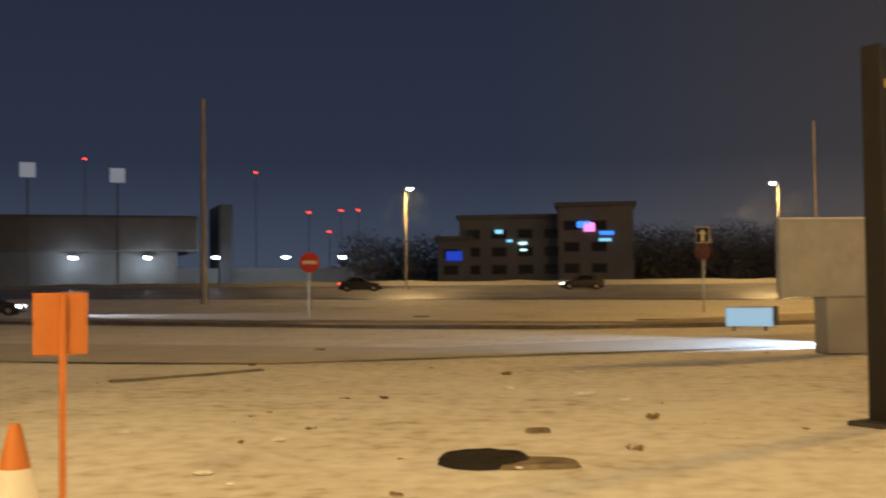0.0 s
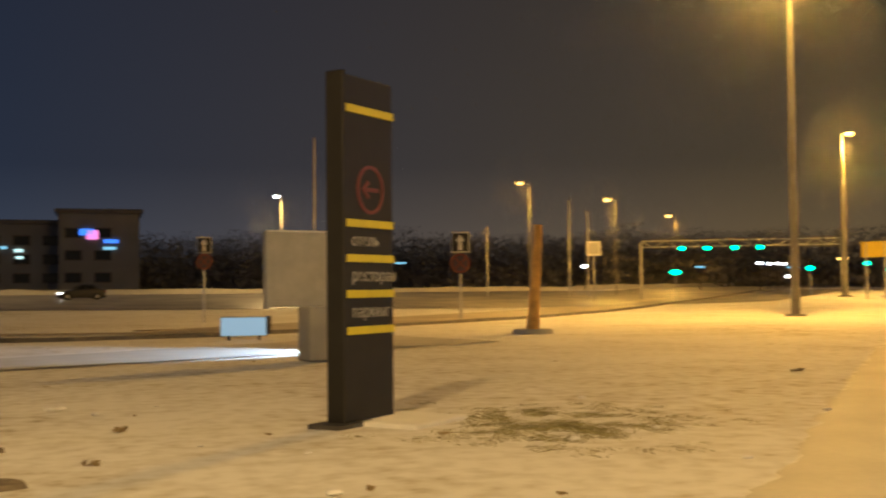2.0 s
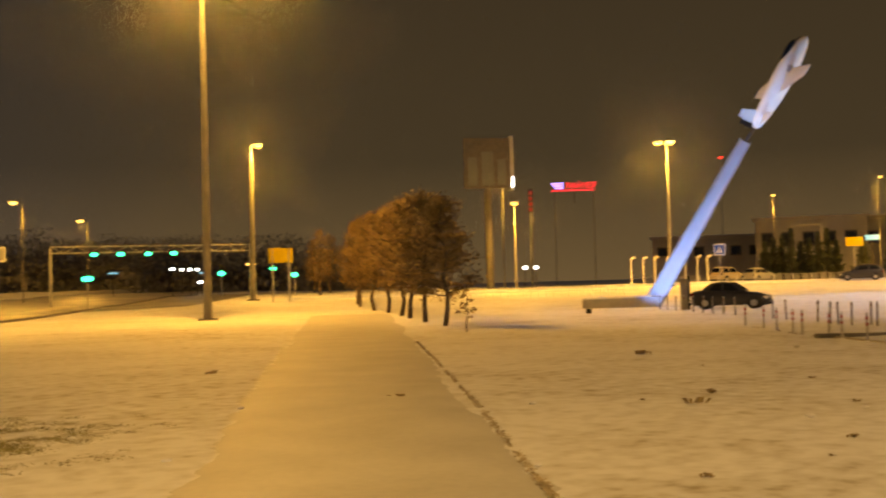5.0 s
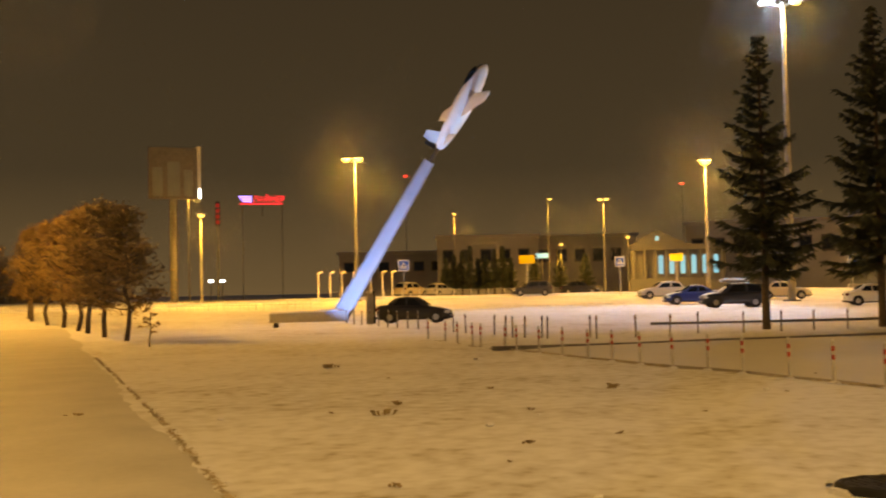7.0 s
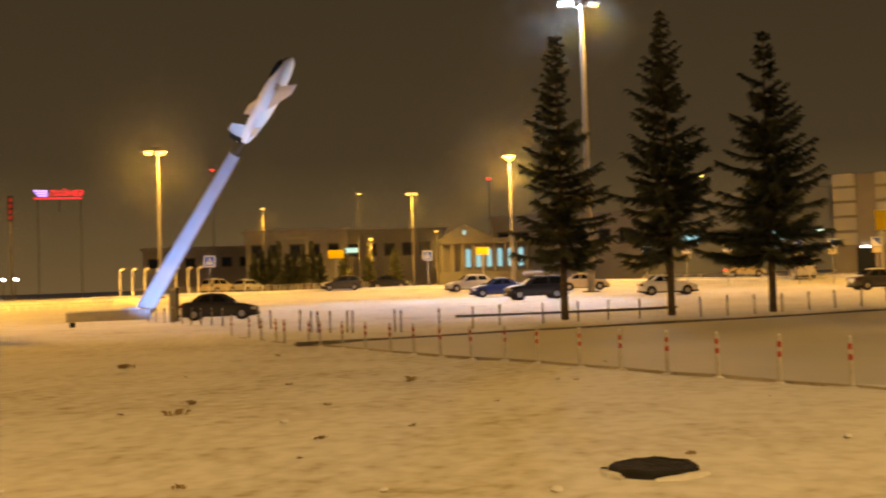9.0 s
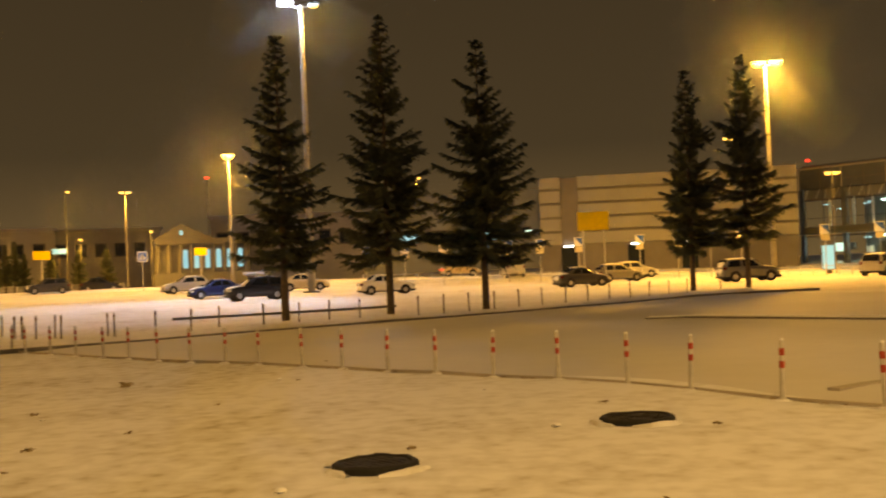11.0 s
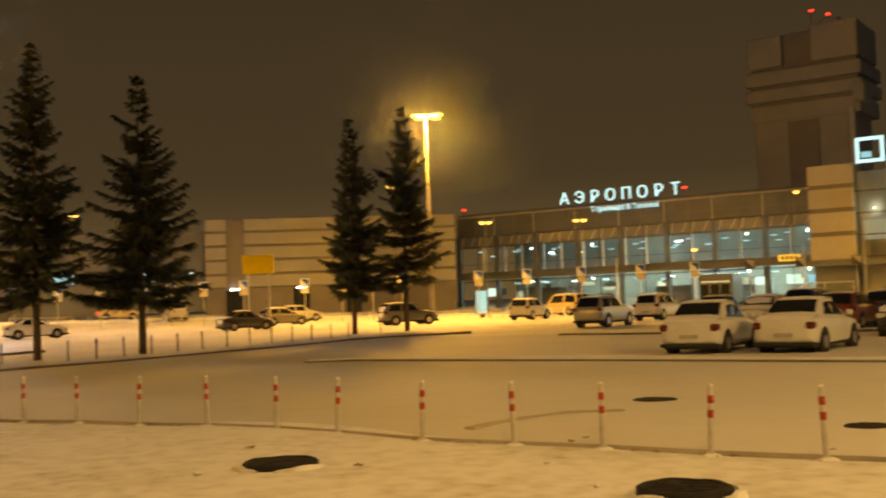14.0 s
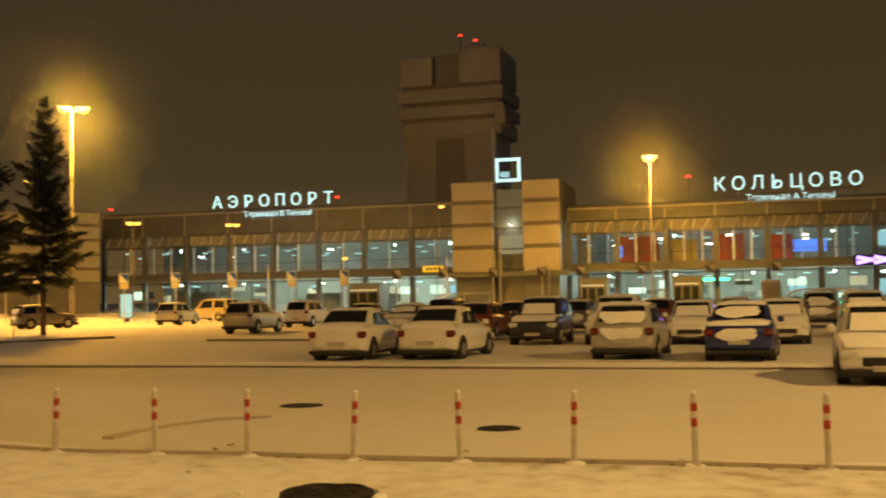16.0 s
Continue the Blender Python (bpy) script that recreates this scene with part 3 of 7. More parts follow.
# ---- totem sign ----
def totem():
    a, b = Vector((3.59, 14.25, 0)), Vector((4.50, 15.02, 0))
    d = (b - a).normalized()
    t = thing("totem_sign", (a.x, a.y, 0), math.degrees(math.atan2(d.y, d.x)), "tall black totem sign with yellow stripes on a slab", "sign")
    w, k, h = (b - a).length, 0.27, 4.70
    part("body", bx((0.02, 0.02, 0.02), (w, k - 0.02, h - 0.02), 0.012), BLACK, t)
    part("side_frame", bx((-0.035, -0.015, 0.0), (0.05, k, h + 0.02), 0.012), BLACK, t)
    for z in (4.23, 2.69, 2.22, 1.74, 1.25):
        part("stripe", bx((0.055, -0.012, z - 0.052), (w - 0.005, 0.03, z + 0.052), 0.004), YELLOW, t, "yellow stripe")
    for z, word in ((2.455, "отель"), (1.98, "ресторан"), (1.495, "паркинг")):
        text("lettering", word, 0.235, TEXTBAR, t, Matrix.Translation((0.20, 0.016, z)) @ UPRIGHT, 0.006, "pale grey lettering", "LEFT")
    cx, cz = w * 0.54, 3.16
    rings = [[(cx + r * 0.95 * math.cos(i * math.tau / 40), y, cz + r * math.sin(i * math.tau / 40)) for i in range(40)] for r, y in ((0.335, 0.03), (0.335, 0.006), (0.29, 0.004), (0.29, 0.02))]
    part("ring", loft(rings, caps=False), DULLRED, t, "dull red ring")
    part("arrow", bx((cx - 0.12, 0.005, cz - 0.028), (cx + 0.19, 0.03, cz + 0.028), 0.006), DULLRED, t, "dull red arrow shaft")
    for sg in (-1, 1):
        part("arrow_barb", bx((-0.02, 0.005, -0.028), (0.17, 0.03, 0.028), 0.006, Matrix.Translation((cx - 0.17, 0, cz)) @ pose(0, 0, 0, 0, 40 * sg, 0)), DULLRED, t, "dull red arrow barb")
    part("foot", bx((-0.3, -0.12, -0.03), (w * 0.45, k + 0.12, 0.045), 0.01), DARKSTEEL, t)
    part("slab", bx((w * 0.2, -0.95, -0.06), (w + 0.4, 0.5, 0.045), 0.02), FRESH, t, "snow-covered concrete slab")


totem()


# ---- billboard and lightbox beyond the totem ----
def billboard():
    t = thing("billboard", (4.87, 27.62, 0), math.degrees(math.atan2(1.2, 3.2)) - 8, "blank grey billboard seen from behind on a concrete foot", "billboard")
    part("panel", bx((0, -0.09, 1.38), (3.0, 0.09, 3.22), 0.02), GREY, t)
    part("frame", bx((-0.05, -0.11, 1.33), (0.03, 0.11, 3.27), 0.01), STEEL, t)
    part("edge", bx((-0.05, -0.10, 3.20), (3.0, 0.10, 3.27), 0.01), STEEL, t)
    part("foot", bx((1.0, -0.35, 0), (2.1, 0.35, 1.36), 0.03), CONCRETE, t, "grey concrete foot")
    part("snow_cap", bx((0.0, -0.09, 3.265), (3.0, 0.09, 3.31), 0.015), FRESH, t)


billboard()
lb = thing("lightbox", (6.3, 40.8, gz(6.3, 40.8)), face_to(6.3, 40.8), "small glowing pale blue lightbox on two posts", "light box")
part("case", bx((-0.86, 0.0, 0.12), (0.86, 0.22, 0.84), 0.02), STEEL, lb)
part("face", bx((-0.83, -0.012, 0.15), (0.83, 0.01, 0.81), 0.01), GLOW_BOX, lb, "pale blue lit face")
part("leg", bx((-0.6, -0.03, -0.05), (-0.5, 0.1, 0.15)), DARKSTEEL, lb)
part("leg", bx((0.5, -0.03, -0.05), (0.6, 0.1, 0.15)), DARKSTEEL, lb)
part("bracket", bx((0.80, -0.05, 0.2), (0.98, 0.2, 0.86), 0.01), DARKSTEEL, lb)


# ---- sign on a post and cone near the camera ----
os_ = thing("orange_sign", (-4.01, 7.87, 0), face_to(-4.01, 7.87) + 6, "orange panel on an orange wooden post in snow", "road sign")
part("panel", bx((-0.20, 0.03, 1.31), (0.185, 0.055, 1.765), 0.008), ORANGE, os_)
part("post", bx((-0.022, -0.015, -0.1), (0.026, 0.03, 1.76), 0.004), ORANGE, os_)
bm = bmesh.new()
ball(bm, (0, 0, 0), (0.25, 0.22, 0.07))
part("snow_foot", bm, FRESH, os_, smooth=True)


def cone(x, y):
    t = thing("traffic_cone", (x, y, 0), 20, "orange traffic cone with a white band in snow", "cone")
    part("base", bx((-0.29, -0.29, 0), (0.29, 0.29, 0.05), 0.015), RUBBER, t)
    prof = [(0.15, 0.04), (0.13, 0.12), (0.105, 0.3), (0.075, 0.5), (0.028, 0.82), (0.02, 0.84)]
    part("shell", loft([[(1.55 * r * math.cos(i * math.tau / 20), 1.55 * r * math.sin(i * math.tau / 20), z) for i in range(20)] for r, z in prof]), ORANGE, t, smooth=True)
    prof = [(0.127, 0.15), (0.132, 0.155), (0.076, 0.52), (0.07, 0.525)]
    part("band", loft([[(1.55 * r * math.cos(i * math.tau / 20), 1.55 * r * math.sin(i * math.tau / 20), z) for i in range(20)] for r, z in prof]), WHITE, t, "white reflective band", smooth=True)


cone(-4.27, 7.67)


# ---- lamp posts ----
HALO_HEADS = []   # lamp heads that get a cloud of flakes, standing in for haze glow


def lamp_post(az, d, top, arms, colour, power, mat, label, radius=0.14, base=None, lit=True, size=1.0, spread=None):
    """A tapered steel column with a bracket and one luminaire per arm; arms are sideways reaches in metres as seen from the path."""
    x, y = polar(az, d)
    z0 = gz(x, y) if base is None else base
    h = top - z0
    t = thing("street_lamp", (x, y, z0), face_to(x, y), label, "street lamp", "street lamps")
    part("pole", rod((0, 0, -0.1), (0, 0, h), radius, radius * 0.5, 12), POLE, t, smooth=True)
    part("base_plate", bx((-radius * 2.2, -radius * 2.2, -0.05), (radius * 2.2, radius * 2.2, 0.08), 0.02), DARKSTEEL, t)
    for a in arms:
        part("arm", rod((0, 0, h - 0.25), (a, 0, h), 0.045, 0.04, 6), STEEL, t)
        s = size
        hd = part("luminaire", bx((a - 0.42 * s, -0.2 * s, h - 0.03), (a + 0.42 * s, 0.2 * s, h + 0.13 * s), 0.05 * s), GREY, t)
        bm = bmesh.new()
        ball(bm, (a, 0, h - 0.05 * s), (0.30 * s, 0.20 * s, 0.17 * s))
        part("lens", bm, mat, hd, "glowing lens", smooth=True)
    if lit:
        a = sum(arms) / len(arms)
        m = t.matrix_world @ Vector((a, -1.3, h - 0.4))
        lamp("lamp_light", m, power, colour, 0.25, 169, m - Vector((0, 0, 1)))
        # extra point lamp, added so the flakes above the head glow too
        if power > 10000 and d > 50:
            lamp("flake_fill", m, power * 0.38, colour, 0.25)
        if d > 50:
            HALO_HEADS.append((tuple(m), power, 7.0 if power > 32500 else 5.0 if power > 10000 else 3.4))
    return t


SOD = "tall steel street lamp with glowing orange sodium head"
lamp_post(36.6, 68.3, 24.0, [0.8, -0.8], SODIUM, 33000, GLOW_SODIUM, "tall steel lighting mast with sodium heads beside the path", 0.27)
lamp_post(38.9, 112, 16.2, [0.7], SODIUM, 10500, GLOW_SODIUM, SOD, 0.3, size=1.3)
lamp_post(23.43, 107, 12.0, [-0.9], SODIUM, 5500, GLOW_SODIUM, SOD, 0.07, size=1.2)
lamp_post(27.82, 128, 11.9, [-0.9], SODIUM, 5500, GLOW_SODIUM, SOD, 0.07, size=1.5)
lamp_post(30.82, 160, 11.9, [-0.9], SODIUM, 5500, GLOW_SODIUM, SOD, 0.07, size=1.6)
lamp_post(51.5, 112, 9.85, [0.0], SODIUM, 9000, GLOW_SODIUM, SOD, 0.13, size=1.2)
lamp_post(50.9, 150, 15.5, [0.6], SODIUM, 5000, GLOW_SODIUM, SOD, 0.12, size=1.2)
lamp_post(59.37, 110, 15.1, [0.35, -0.9], SODIUM, 11000, GLOW_SODIUM, SOD, 0.2, size=1.2)
lamp_post(77.35, 112, 14.1, [0.0], SODIUM, 12000, GLOW_SODIUM, SOD, 0.2, size=1.6)
lamp_post(72.2, 140, 13.0, [-0.4, 0.4], SODIUM, 6000, GLOW_SODIUM, SOD, 0.14)
lamp_post(104.85, 98, 18.3, [-0.55, 0.9], SODIUM, 32000, GLOW_SODIUM, SOD, 0.24, size=1.5)
lamp_post(134.1, 104, 14.4, [0.0], SODIUM, 17000, GLOW_SODIUM, SOD, 0.12, size=1.7)
lamp_post(69.36, 150, 14.0, [0.3], SODIUM, 5000, GLOW_SODIUM, SOD, 0.08, size=0.8)
lamp_post(64.5, 150, 12.3, [0.0], SODIUM, 5000, GLOW_SODIUM, SOD, 0.08, size=0.8)
lamp_post(70.0, 150, 7.8, [0.0], SODIUM, 2500, GLOW_SODIUM, SOD, 0.08, size=0.8)
lamp_post(73.4, 146, 8.4, [0.0], SODIUM, 2500, GLOW_SODIUM, SOD, 0.08, size=0.8)
lamp_post(86.9, 150, 14.6, [-0.4, 0.4], SODIUM, 2500, GLOW_SODIUM, SOD, 0.14)
# lamp reflections in the terminal glass, imitated by glowing heads on thin poles
for az, d, top, arms in ((107.75, 106, 9.2, [-0.35, 0.35]), (112.6, 104, 8.9, [-0.3, 0.4]), (102.95, 112, 13.6, [-0.3, 0.3]), (123.2, 106, 10.6, [0.3]), (118.2, 107, 5.8, [0.2])):
    lamp_post(az, d, top, arms, SODIUM, 0, GLOW_SODIUM, "yellow glints on the terminal glass, built as heads on thin poles", 0.035, lit=False, size=0.9)
PALELAMP = "steel street lamp with a pale lit head beside the road"
lamp_post(-8.25, 115, 11.8, [0.5], PALE, 5000, GLOW_WHITE, PALELAMP, size=1.1)
lamp_post(10.6, 118, 11.8, [-0.5], PALE, 5000, GLOW_WHITE, PALELAMP, size=1.1)
# the mast that lights the open ground from behind the viewer
lamp_post(258, 7.5, 18.0, [0.6, -0.6], PALE, 9500, GLOW_SODIUM, "tall steel lighting mast with sodium heads on open ground", 0.27)

lamp_post(188, 31, 18.0, [0.6, -0.6], PALE, 24000, GLOW_SODIUM, "tall steel lighting mast with sodium heads on open ground", 0.27)

# floodlight mast with one cold and one warm head
mast = lamp_post(81.35, 95.5, 25.2, [1.1], SODIUM, 10000, GLOW_SODIUM, "tall grey mast with a cold and a warm floodlight", 0.33, size=1.2)
mh = 25.2 - gz(*polar(81.35, 95.5))
part("arm", rod((0, 0, mh - 0.3), (-1.2, 0, mh), 0.05, 0.05, 6), STEEL, mast)
fl = part("floodlight", bx((-2.0, -0.25, mh - 0.1), (-0.6, 0.2, mh + 0.35), 0.06), GREY, mast)
bm = bmesh.new()
ball(bm, (-1.3, -0.28, mh + 0.1), (0.55, 0.1, 0.2))
part("lens", bm, glow("cold_lens", (0.45, 0.75, 1.0), 10), fl, "cold blue-white lens", smooth=True)
lamp("flood_light", mast.matrix_world @ Vector((-1.3, -0.7, mh - 0.1)), 30000, COLD, 0.3, 58, (*polar(73, 76), 0))
HALO_HEADS.append((tuple(mast.matrix_world @ Vector((-1.3, -0.7, mh - 0.1))), 9000, 4.0))
# cold point lamp added to tint the glow of the flakes here
lamp("cold_flake_fill", mast.matrix_world @ Vector((-1.3, -0.6, mh + 0.05)), 9000, COLD, 0.2)

# plain poles
pole = thing("utility_pole", (*polar(-18.6, 91), gz(*polar(-18.6, 91))), 0, "tall pale concrete utility pole beside the road", "pole")
part("shaft", rod((0, 0, 0), (0, 0, 16.6), 0.28, 0.17, 12), CONCRETE, pole, smooth=True)
for az, d, h in ((12.3, 95, 14.5), (21.2, 118, 7.6), (25.45, 118, 10.4), (26.4, 118, 9.2)):
    p = polar(az, d)
    pole = thing("utility_pole", (*p, gz(*p)), 0, "grey steel pole beside the road", "pole", "road poles")
    part("shaft", rod((0, 0, 0), (0, 0, h), 0.12, 0.09, 10), STEEL, pole, smooth=True)

# ochre stub post
st = thing("stub_post", (17.68, 40.5, gz(17.68, 40.5)), 0, "rusty ochre steel stub post on a round concrete base", "post")
part("shaft", rod((0, 0, 0.1), (0.30, 0, 4.3), 0.24, 0.18, 14), WARMPOST, st, smooth=True)
part("sleeve", rod((-0.02, 0, 0.0), (0.05, 0, 0.7), 0.265, 0.255, 14), WARMPOST, st, smooth=True)
part("base", rod((0, 0, -0.1), (0, 0, 0.16), 0.85, 0.75, 18), CONCRETE, st)
part("lug", bx((0.2, -0.05, 4.1), (0.38, 0.05, 4.3), 0.02), DARKSTEEL, st)


# ---- road signs ----
def round_sign(az, d, zc, r, label, style):
    x, y = polar(az, d)
    t = thing("road_sign", (x, y, gz(x, y)), face_to(x, y), label, "road sign", "road signs")
    z = zc - gz(x, y)
    part("post", rod((0, 0, -0.1), (0, 0, z + r), 0.07, 0.07, 8), STEEL, t)

    def disc(name, r0, y0, y1, mat, lab):
        rings = [[(r0 * math.cos(i * math.tau / 28), yy, z + r0 * math.sin(i * math.tau / 28)) for i in range(28)] for yy in (y0, y1)]
        part(name, loft(rings), mat, t, lab)
    if style == "bar":
        disc("plate", r, -0.10, -0.07, RED, "red round plate")
        part("bar", bx((-r * 0.7, -0.115, z - r * 0.16), (r * 0.7, -0.09, z + r * 0.16), 0.005), WHITE, t, "white bar")
    else:
        disc("plate", r, -0.10, -0.07, DULLRED, "dull red round plate")
        disc("field", r * 0.78, -0.112, -0.09, material("dim_blue_film", (0.07, 0.05, 0.07), 0.5, vary=0.3), "dim blue field")
        for sg in (-1, 1):
            part("cross_bar", bx((-r * 0.75, -0.12, -r * 0.09), (r * 0.75, -0.10, r * 0.09), 0.004, Matrix.Translation((0, 0, z)) @ pose(0, 0, 0, 0, 45 * sg, 0)), DULLRED, t)
        e = r * 0.92
        part("plate_border", bx((-e, -0.10, z + r * 1.08), (e, -0.07, z + r * 3.1), 0.01), WHITE, t, "white plate border")
        part("plate_above", bx((-e * 0.9, -0.112, z + r * 1.18), (e * 0.9, -0.09, z + r * 3.0), 0.005), BLACK, t, "dark direction plate")
        part("arrow", bx((-r * 0.2, -0.125, z + r * 1.3), (r * 0.2, -0.105, z + r * 2.3), 0.005), WHITE, t)
        bm = bmesh.new()
        vs = [bm.verts.new((a * r, yy, z + b * r)) for yy in (-0.125, -0.1) for a, b in ((-0.5, 2.2), (0.5, 2.2), (0, 2.85))]
        bm.faces.new(vs[:3])
        bm.faces.new(vs[3:])
        for i in range(3):
            bm.faces.new((vs[i], vs[(i + 1) % 3], vs[3 + (i + 1) % 3], vs[3 + i]))
        part("arrow_head", bm, WHITE, t)
    return t


round_sign(-13.35, 66, 3.15, 0.60, "red no-entry sign with a white bar on a post", "bar")
round_sign(6.75, 64, 3.45, 0.45, "no-stopping sign under a dark arrow plate", "arrow")
round_sign(19.85, 64, 3.25, 0.58, "no-stopping sign under a dark arrow plate", "arrow")


def board_sign(az, d, z0, z1, w, mat, label, marks=True, post=0.05, group="lot signs", kindname="road sign", legs=1, back=None):
    x, y = polar(az, d)
    g = gz(x, y)
    t = thing("sign", (x, y, g), face_to(x, y), label, kindname, group)
    for k in range(legs):
        px = 0 if legs == 1 else (-w / 3 + 2 * w / 3 * k)
        part("post", rod((px, 0.04, -0.1), (px, 0.04, z1 - g), post, post, 8), STEEL, t)
    part("plate", bx((-w / 2, -0.04, z0 - g), (w / 2, 0.0, z1 - g), 0.01), mat, t)
    if marks:
        hh = z1 - z0
        part("field", bx((-w * 0.4, -0.05, z0 - g + hh * 0.1), (w * 0.4, -0.02, z1 - g - hh * 0.1), 0.005), back or BLUE, t)
    return t


def crossing_sign(az, d, zc, s):
    x, y = polar(az, d)
    g = gz(x, y)
    t = board_sign(az, d, zc - s / 2, zc + s / 2, s, WHITE, "square blue crossing sign with white triangle on a post", True, 0.05, "crossing signs")
    z = zc - g
    bm = bmesh.new()
    vs = [bm.verts.new((a * s, yy, z + b * s)) for yy in (-0.065, -0.045) for a, b in ((-0.32, -0.28), (0.32, -0.28), (0, 0.32))]
    bm.faces.new(vs[:3])
    bm.faces.new(vs[3:])
    for i in range(3):
        bm.faces.new((vs[i], vs[(i + 1) % 3], vs[3 + (i + 1) % 3], vs[3 + i]))
    part("triangle", bm, WHITE, t, "white triangle")
    part("figure", bx((-0.05 * s, -0.075, z - 0.22 * s), (0.06 * s, -0.05, z + 0.12 * s), 0.003), BLACK, t)


crossing_sign(61.8, 98, 4.15, 1.0)
crossing_sign(72.95, 112, 4.4, 1.0)
crossing_sign(84.2, 105, 4.0, 0.8)
# yellow route boards
board_sign(68.2, 120, 4.6, 5.5, 1.7, YELLOWSIGN, "small yellow route board on a post", False, 0.08, "yellow boards")
board_sign(75.8, 120, 4.5, 5.3, 1.4, YELLOWSIGN, "small yellow route board on a post", False, 0.07, "yellow boards")
board_sign(96.0, 90, 4.55, 6.05, 2.5, YELLOWSIGN, "wide yellow double board on posts", False, 0.07, "yellow boards", legs=2)
board_sign(40.3, 105, 4.2, 5.6, 2.3, YELLOWSIGN, "wide yellow board under the gantry", False, 0.1, "yellow boards", legs=2)
board_sign(26.7, 110, 4.9, 6.3, 1.4, WHITE, "white-edged arrow board on a steel post", True, 0.10, "white boards", back=GREY)
def bay_sign(az, d, double):
    """A square plate with a dark diagonal half on a thin post, some with a pale plate below."""
    t = board_sign(az, d, 3.55, 4.35, 0.8, WHITE if double else DARKSTEEL, "white and blue parking bay sign on a thin post" if double else "dark parking bay sign with pale centre on a thin post", False, 0.045, "bay signs")
    z = 3.95 - gz(*polar(az, d))
    bm = bmesh.new()
    vs = [bm.verts.new((a, yy, z + b)) for yy in (-0.058, -0.038) for a, b in ((-0.34, 0.34), (0.34, 0.34), (0.34, -0.34))]
    bm.faces.new(vs[:3])
    bm.faces.new(vs[3:])
    for i in range(3):
        bm.faces.new((vs[i], vs[(i + 1) % 3], vs[3 + (i + 1) % 3], vs[3 + i]))
    part("field", bm, BLUE if double else GREY, t, "dark diagonal half" if double else "pale half")
    if double:
        part("lower_plate", bx((-0.36, -0.04, z - 0.95), (0.36, 0.0, z - 0.45), 0.01), YELLOWPALE, t, "pale yellow plate")


# little blue and white bay signs
for az in (86.2, 88.2, 90.4, 91.6, 93.2, 95.2, 98.3, 100.2, 101.8, 103.3, 107.3, 109.8, 112.6, 115.6, 118.3, 121.0, 123.4, 126.0, 128.5, 130.5, 133.6, 137.0, 140.2):
    d = 103 if az < 105 else 98
    bay_sign(az, d, az < 120)



# ---- trees ----
def spruce(x, y, h, r, seed, label):
    """A tapered stem with drooping whorls; every bough carries a fan of short needle twigs."""
    rnd = random.Random(seed)
    g = gz(x, y)
    t = thing("spruce", (x, y, g), rnd.uniform(0, 360), label, "tree", "spruces")
    part("trunk", rod((0, 0, -0.1), (0, 0, h * 0.98), 0.17, 0.02, 10), BARK, t, smooth=True)
    verts, faces = [], []

    def leaf(a, b, c, d):
        i = len(verts)
        verts.extend((a, b, c, d))
        faces.append((i, i + 1, i + 2, i + 3))

    z = h * 0.19
    lop = [rnd.uniform(0.72, 1.2) for _ in range(7)]
    while z < h * 0.99:
        f = (z / h - 0.17) / 0.83
        reach = 1.3 * r * (1 - f) ** 0.9 * (1.0 if f > 0.06 else 0.8) + 0.12
        for k in range(rnd.choice((3, 4, 5, 5))):
            az = rnd.uniform(0, math.tau)
            ln = reach * rnd.uniform(0.5, 1.12) * lop[int(az / math.tau * 7)]
            droop = rnd.uniform(0.12, 0.42) * (1 - f) - 0.5 * f
            d = Vector((math.cos(az), math.sin(az), 0))
            side = Vector((-d.y, d.x, 0))
            n = max(3, int(ln * 9))
            prev = Vector((0, 0, z))
            for i in range(1, n + 1):
                u = i / n
                p = Vector((0, 0, z)) + d * ln * u + Vector((0, 0, -droop * ln * u + 0.30 * ln * u * u * (1 - f * 0.4)))
                w = 0.014 * (1 - u) + 0.006
                leaf(prev - side * w, prev + side * w, p + side * w, p - side * w)
                tw = (0.22 + 0.13 * ln) * (1.2 - 0.7 * u) * rnd.uniform(0.7, 1.4)
                for s in (-1, 1):
                    for _ in range(3):
                        q = (side * s * rnd.uniform(0.6, 1.0) + d * rnd.uniform(0.15, 0.9) + Vector((0, 0, rnd.uniform(-0.75, 0.12)))) * tw
                        o = p.lerp(prev, rnd.random())
                        e = d.lerp(Vector((0, 0, 1)), rnd.random()) * rnd.uniform(0.03, 0.085)
                        leaf(o - e, o + e, o + q + e * 0.35, o + q - e * 0.35)
                prev = p
        z += h * rnd.uniform(0.014, 0.034)
    me = bpy.data.meshes.new("crown")
    me.from_pydata([tuple(v) for v in verts], [], faces)
    me.materials.append(NEEDLE)
    ob = new("crown", me)
    ob.parent = t
    return t


SPR = "tall dark spruce with drooping boughs on the kerbed island"
spruce(46.2, 8.1, 12.3, 1.75, 3, SPR)
spruce(48.4, 3.85, 13.2, 2.55, 4, SPR)
spruce(50.2, -0.34, 12.3, 2.4, 5, SPR)
spruce(66.4, -12.8, 13.4, 2.3, 6, SPR)
spruce(68.4, -16.55, 14.5, 2.9, 7, SPR)


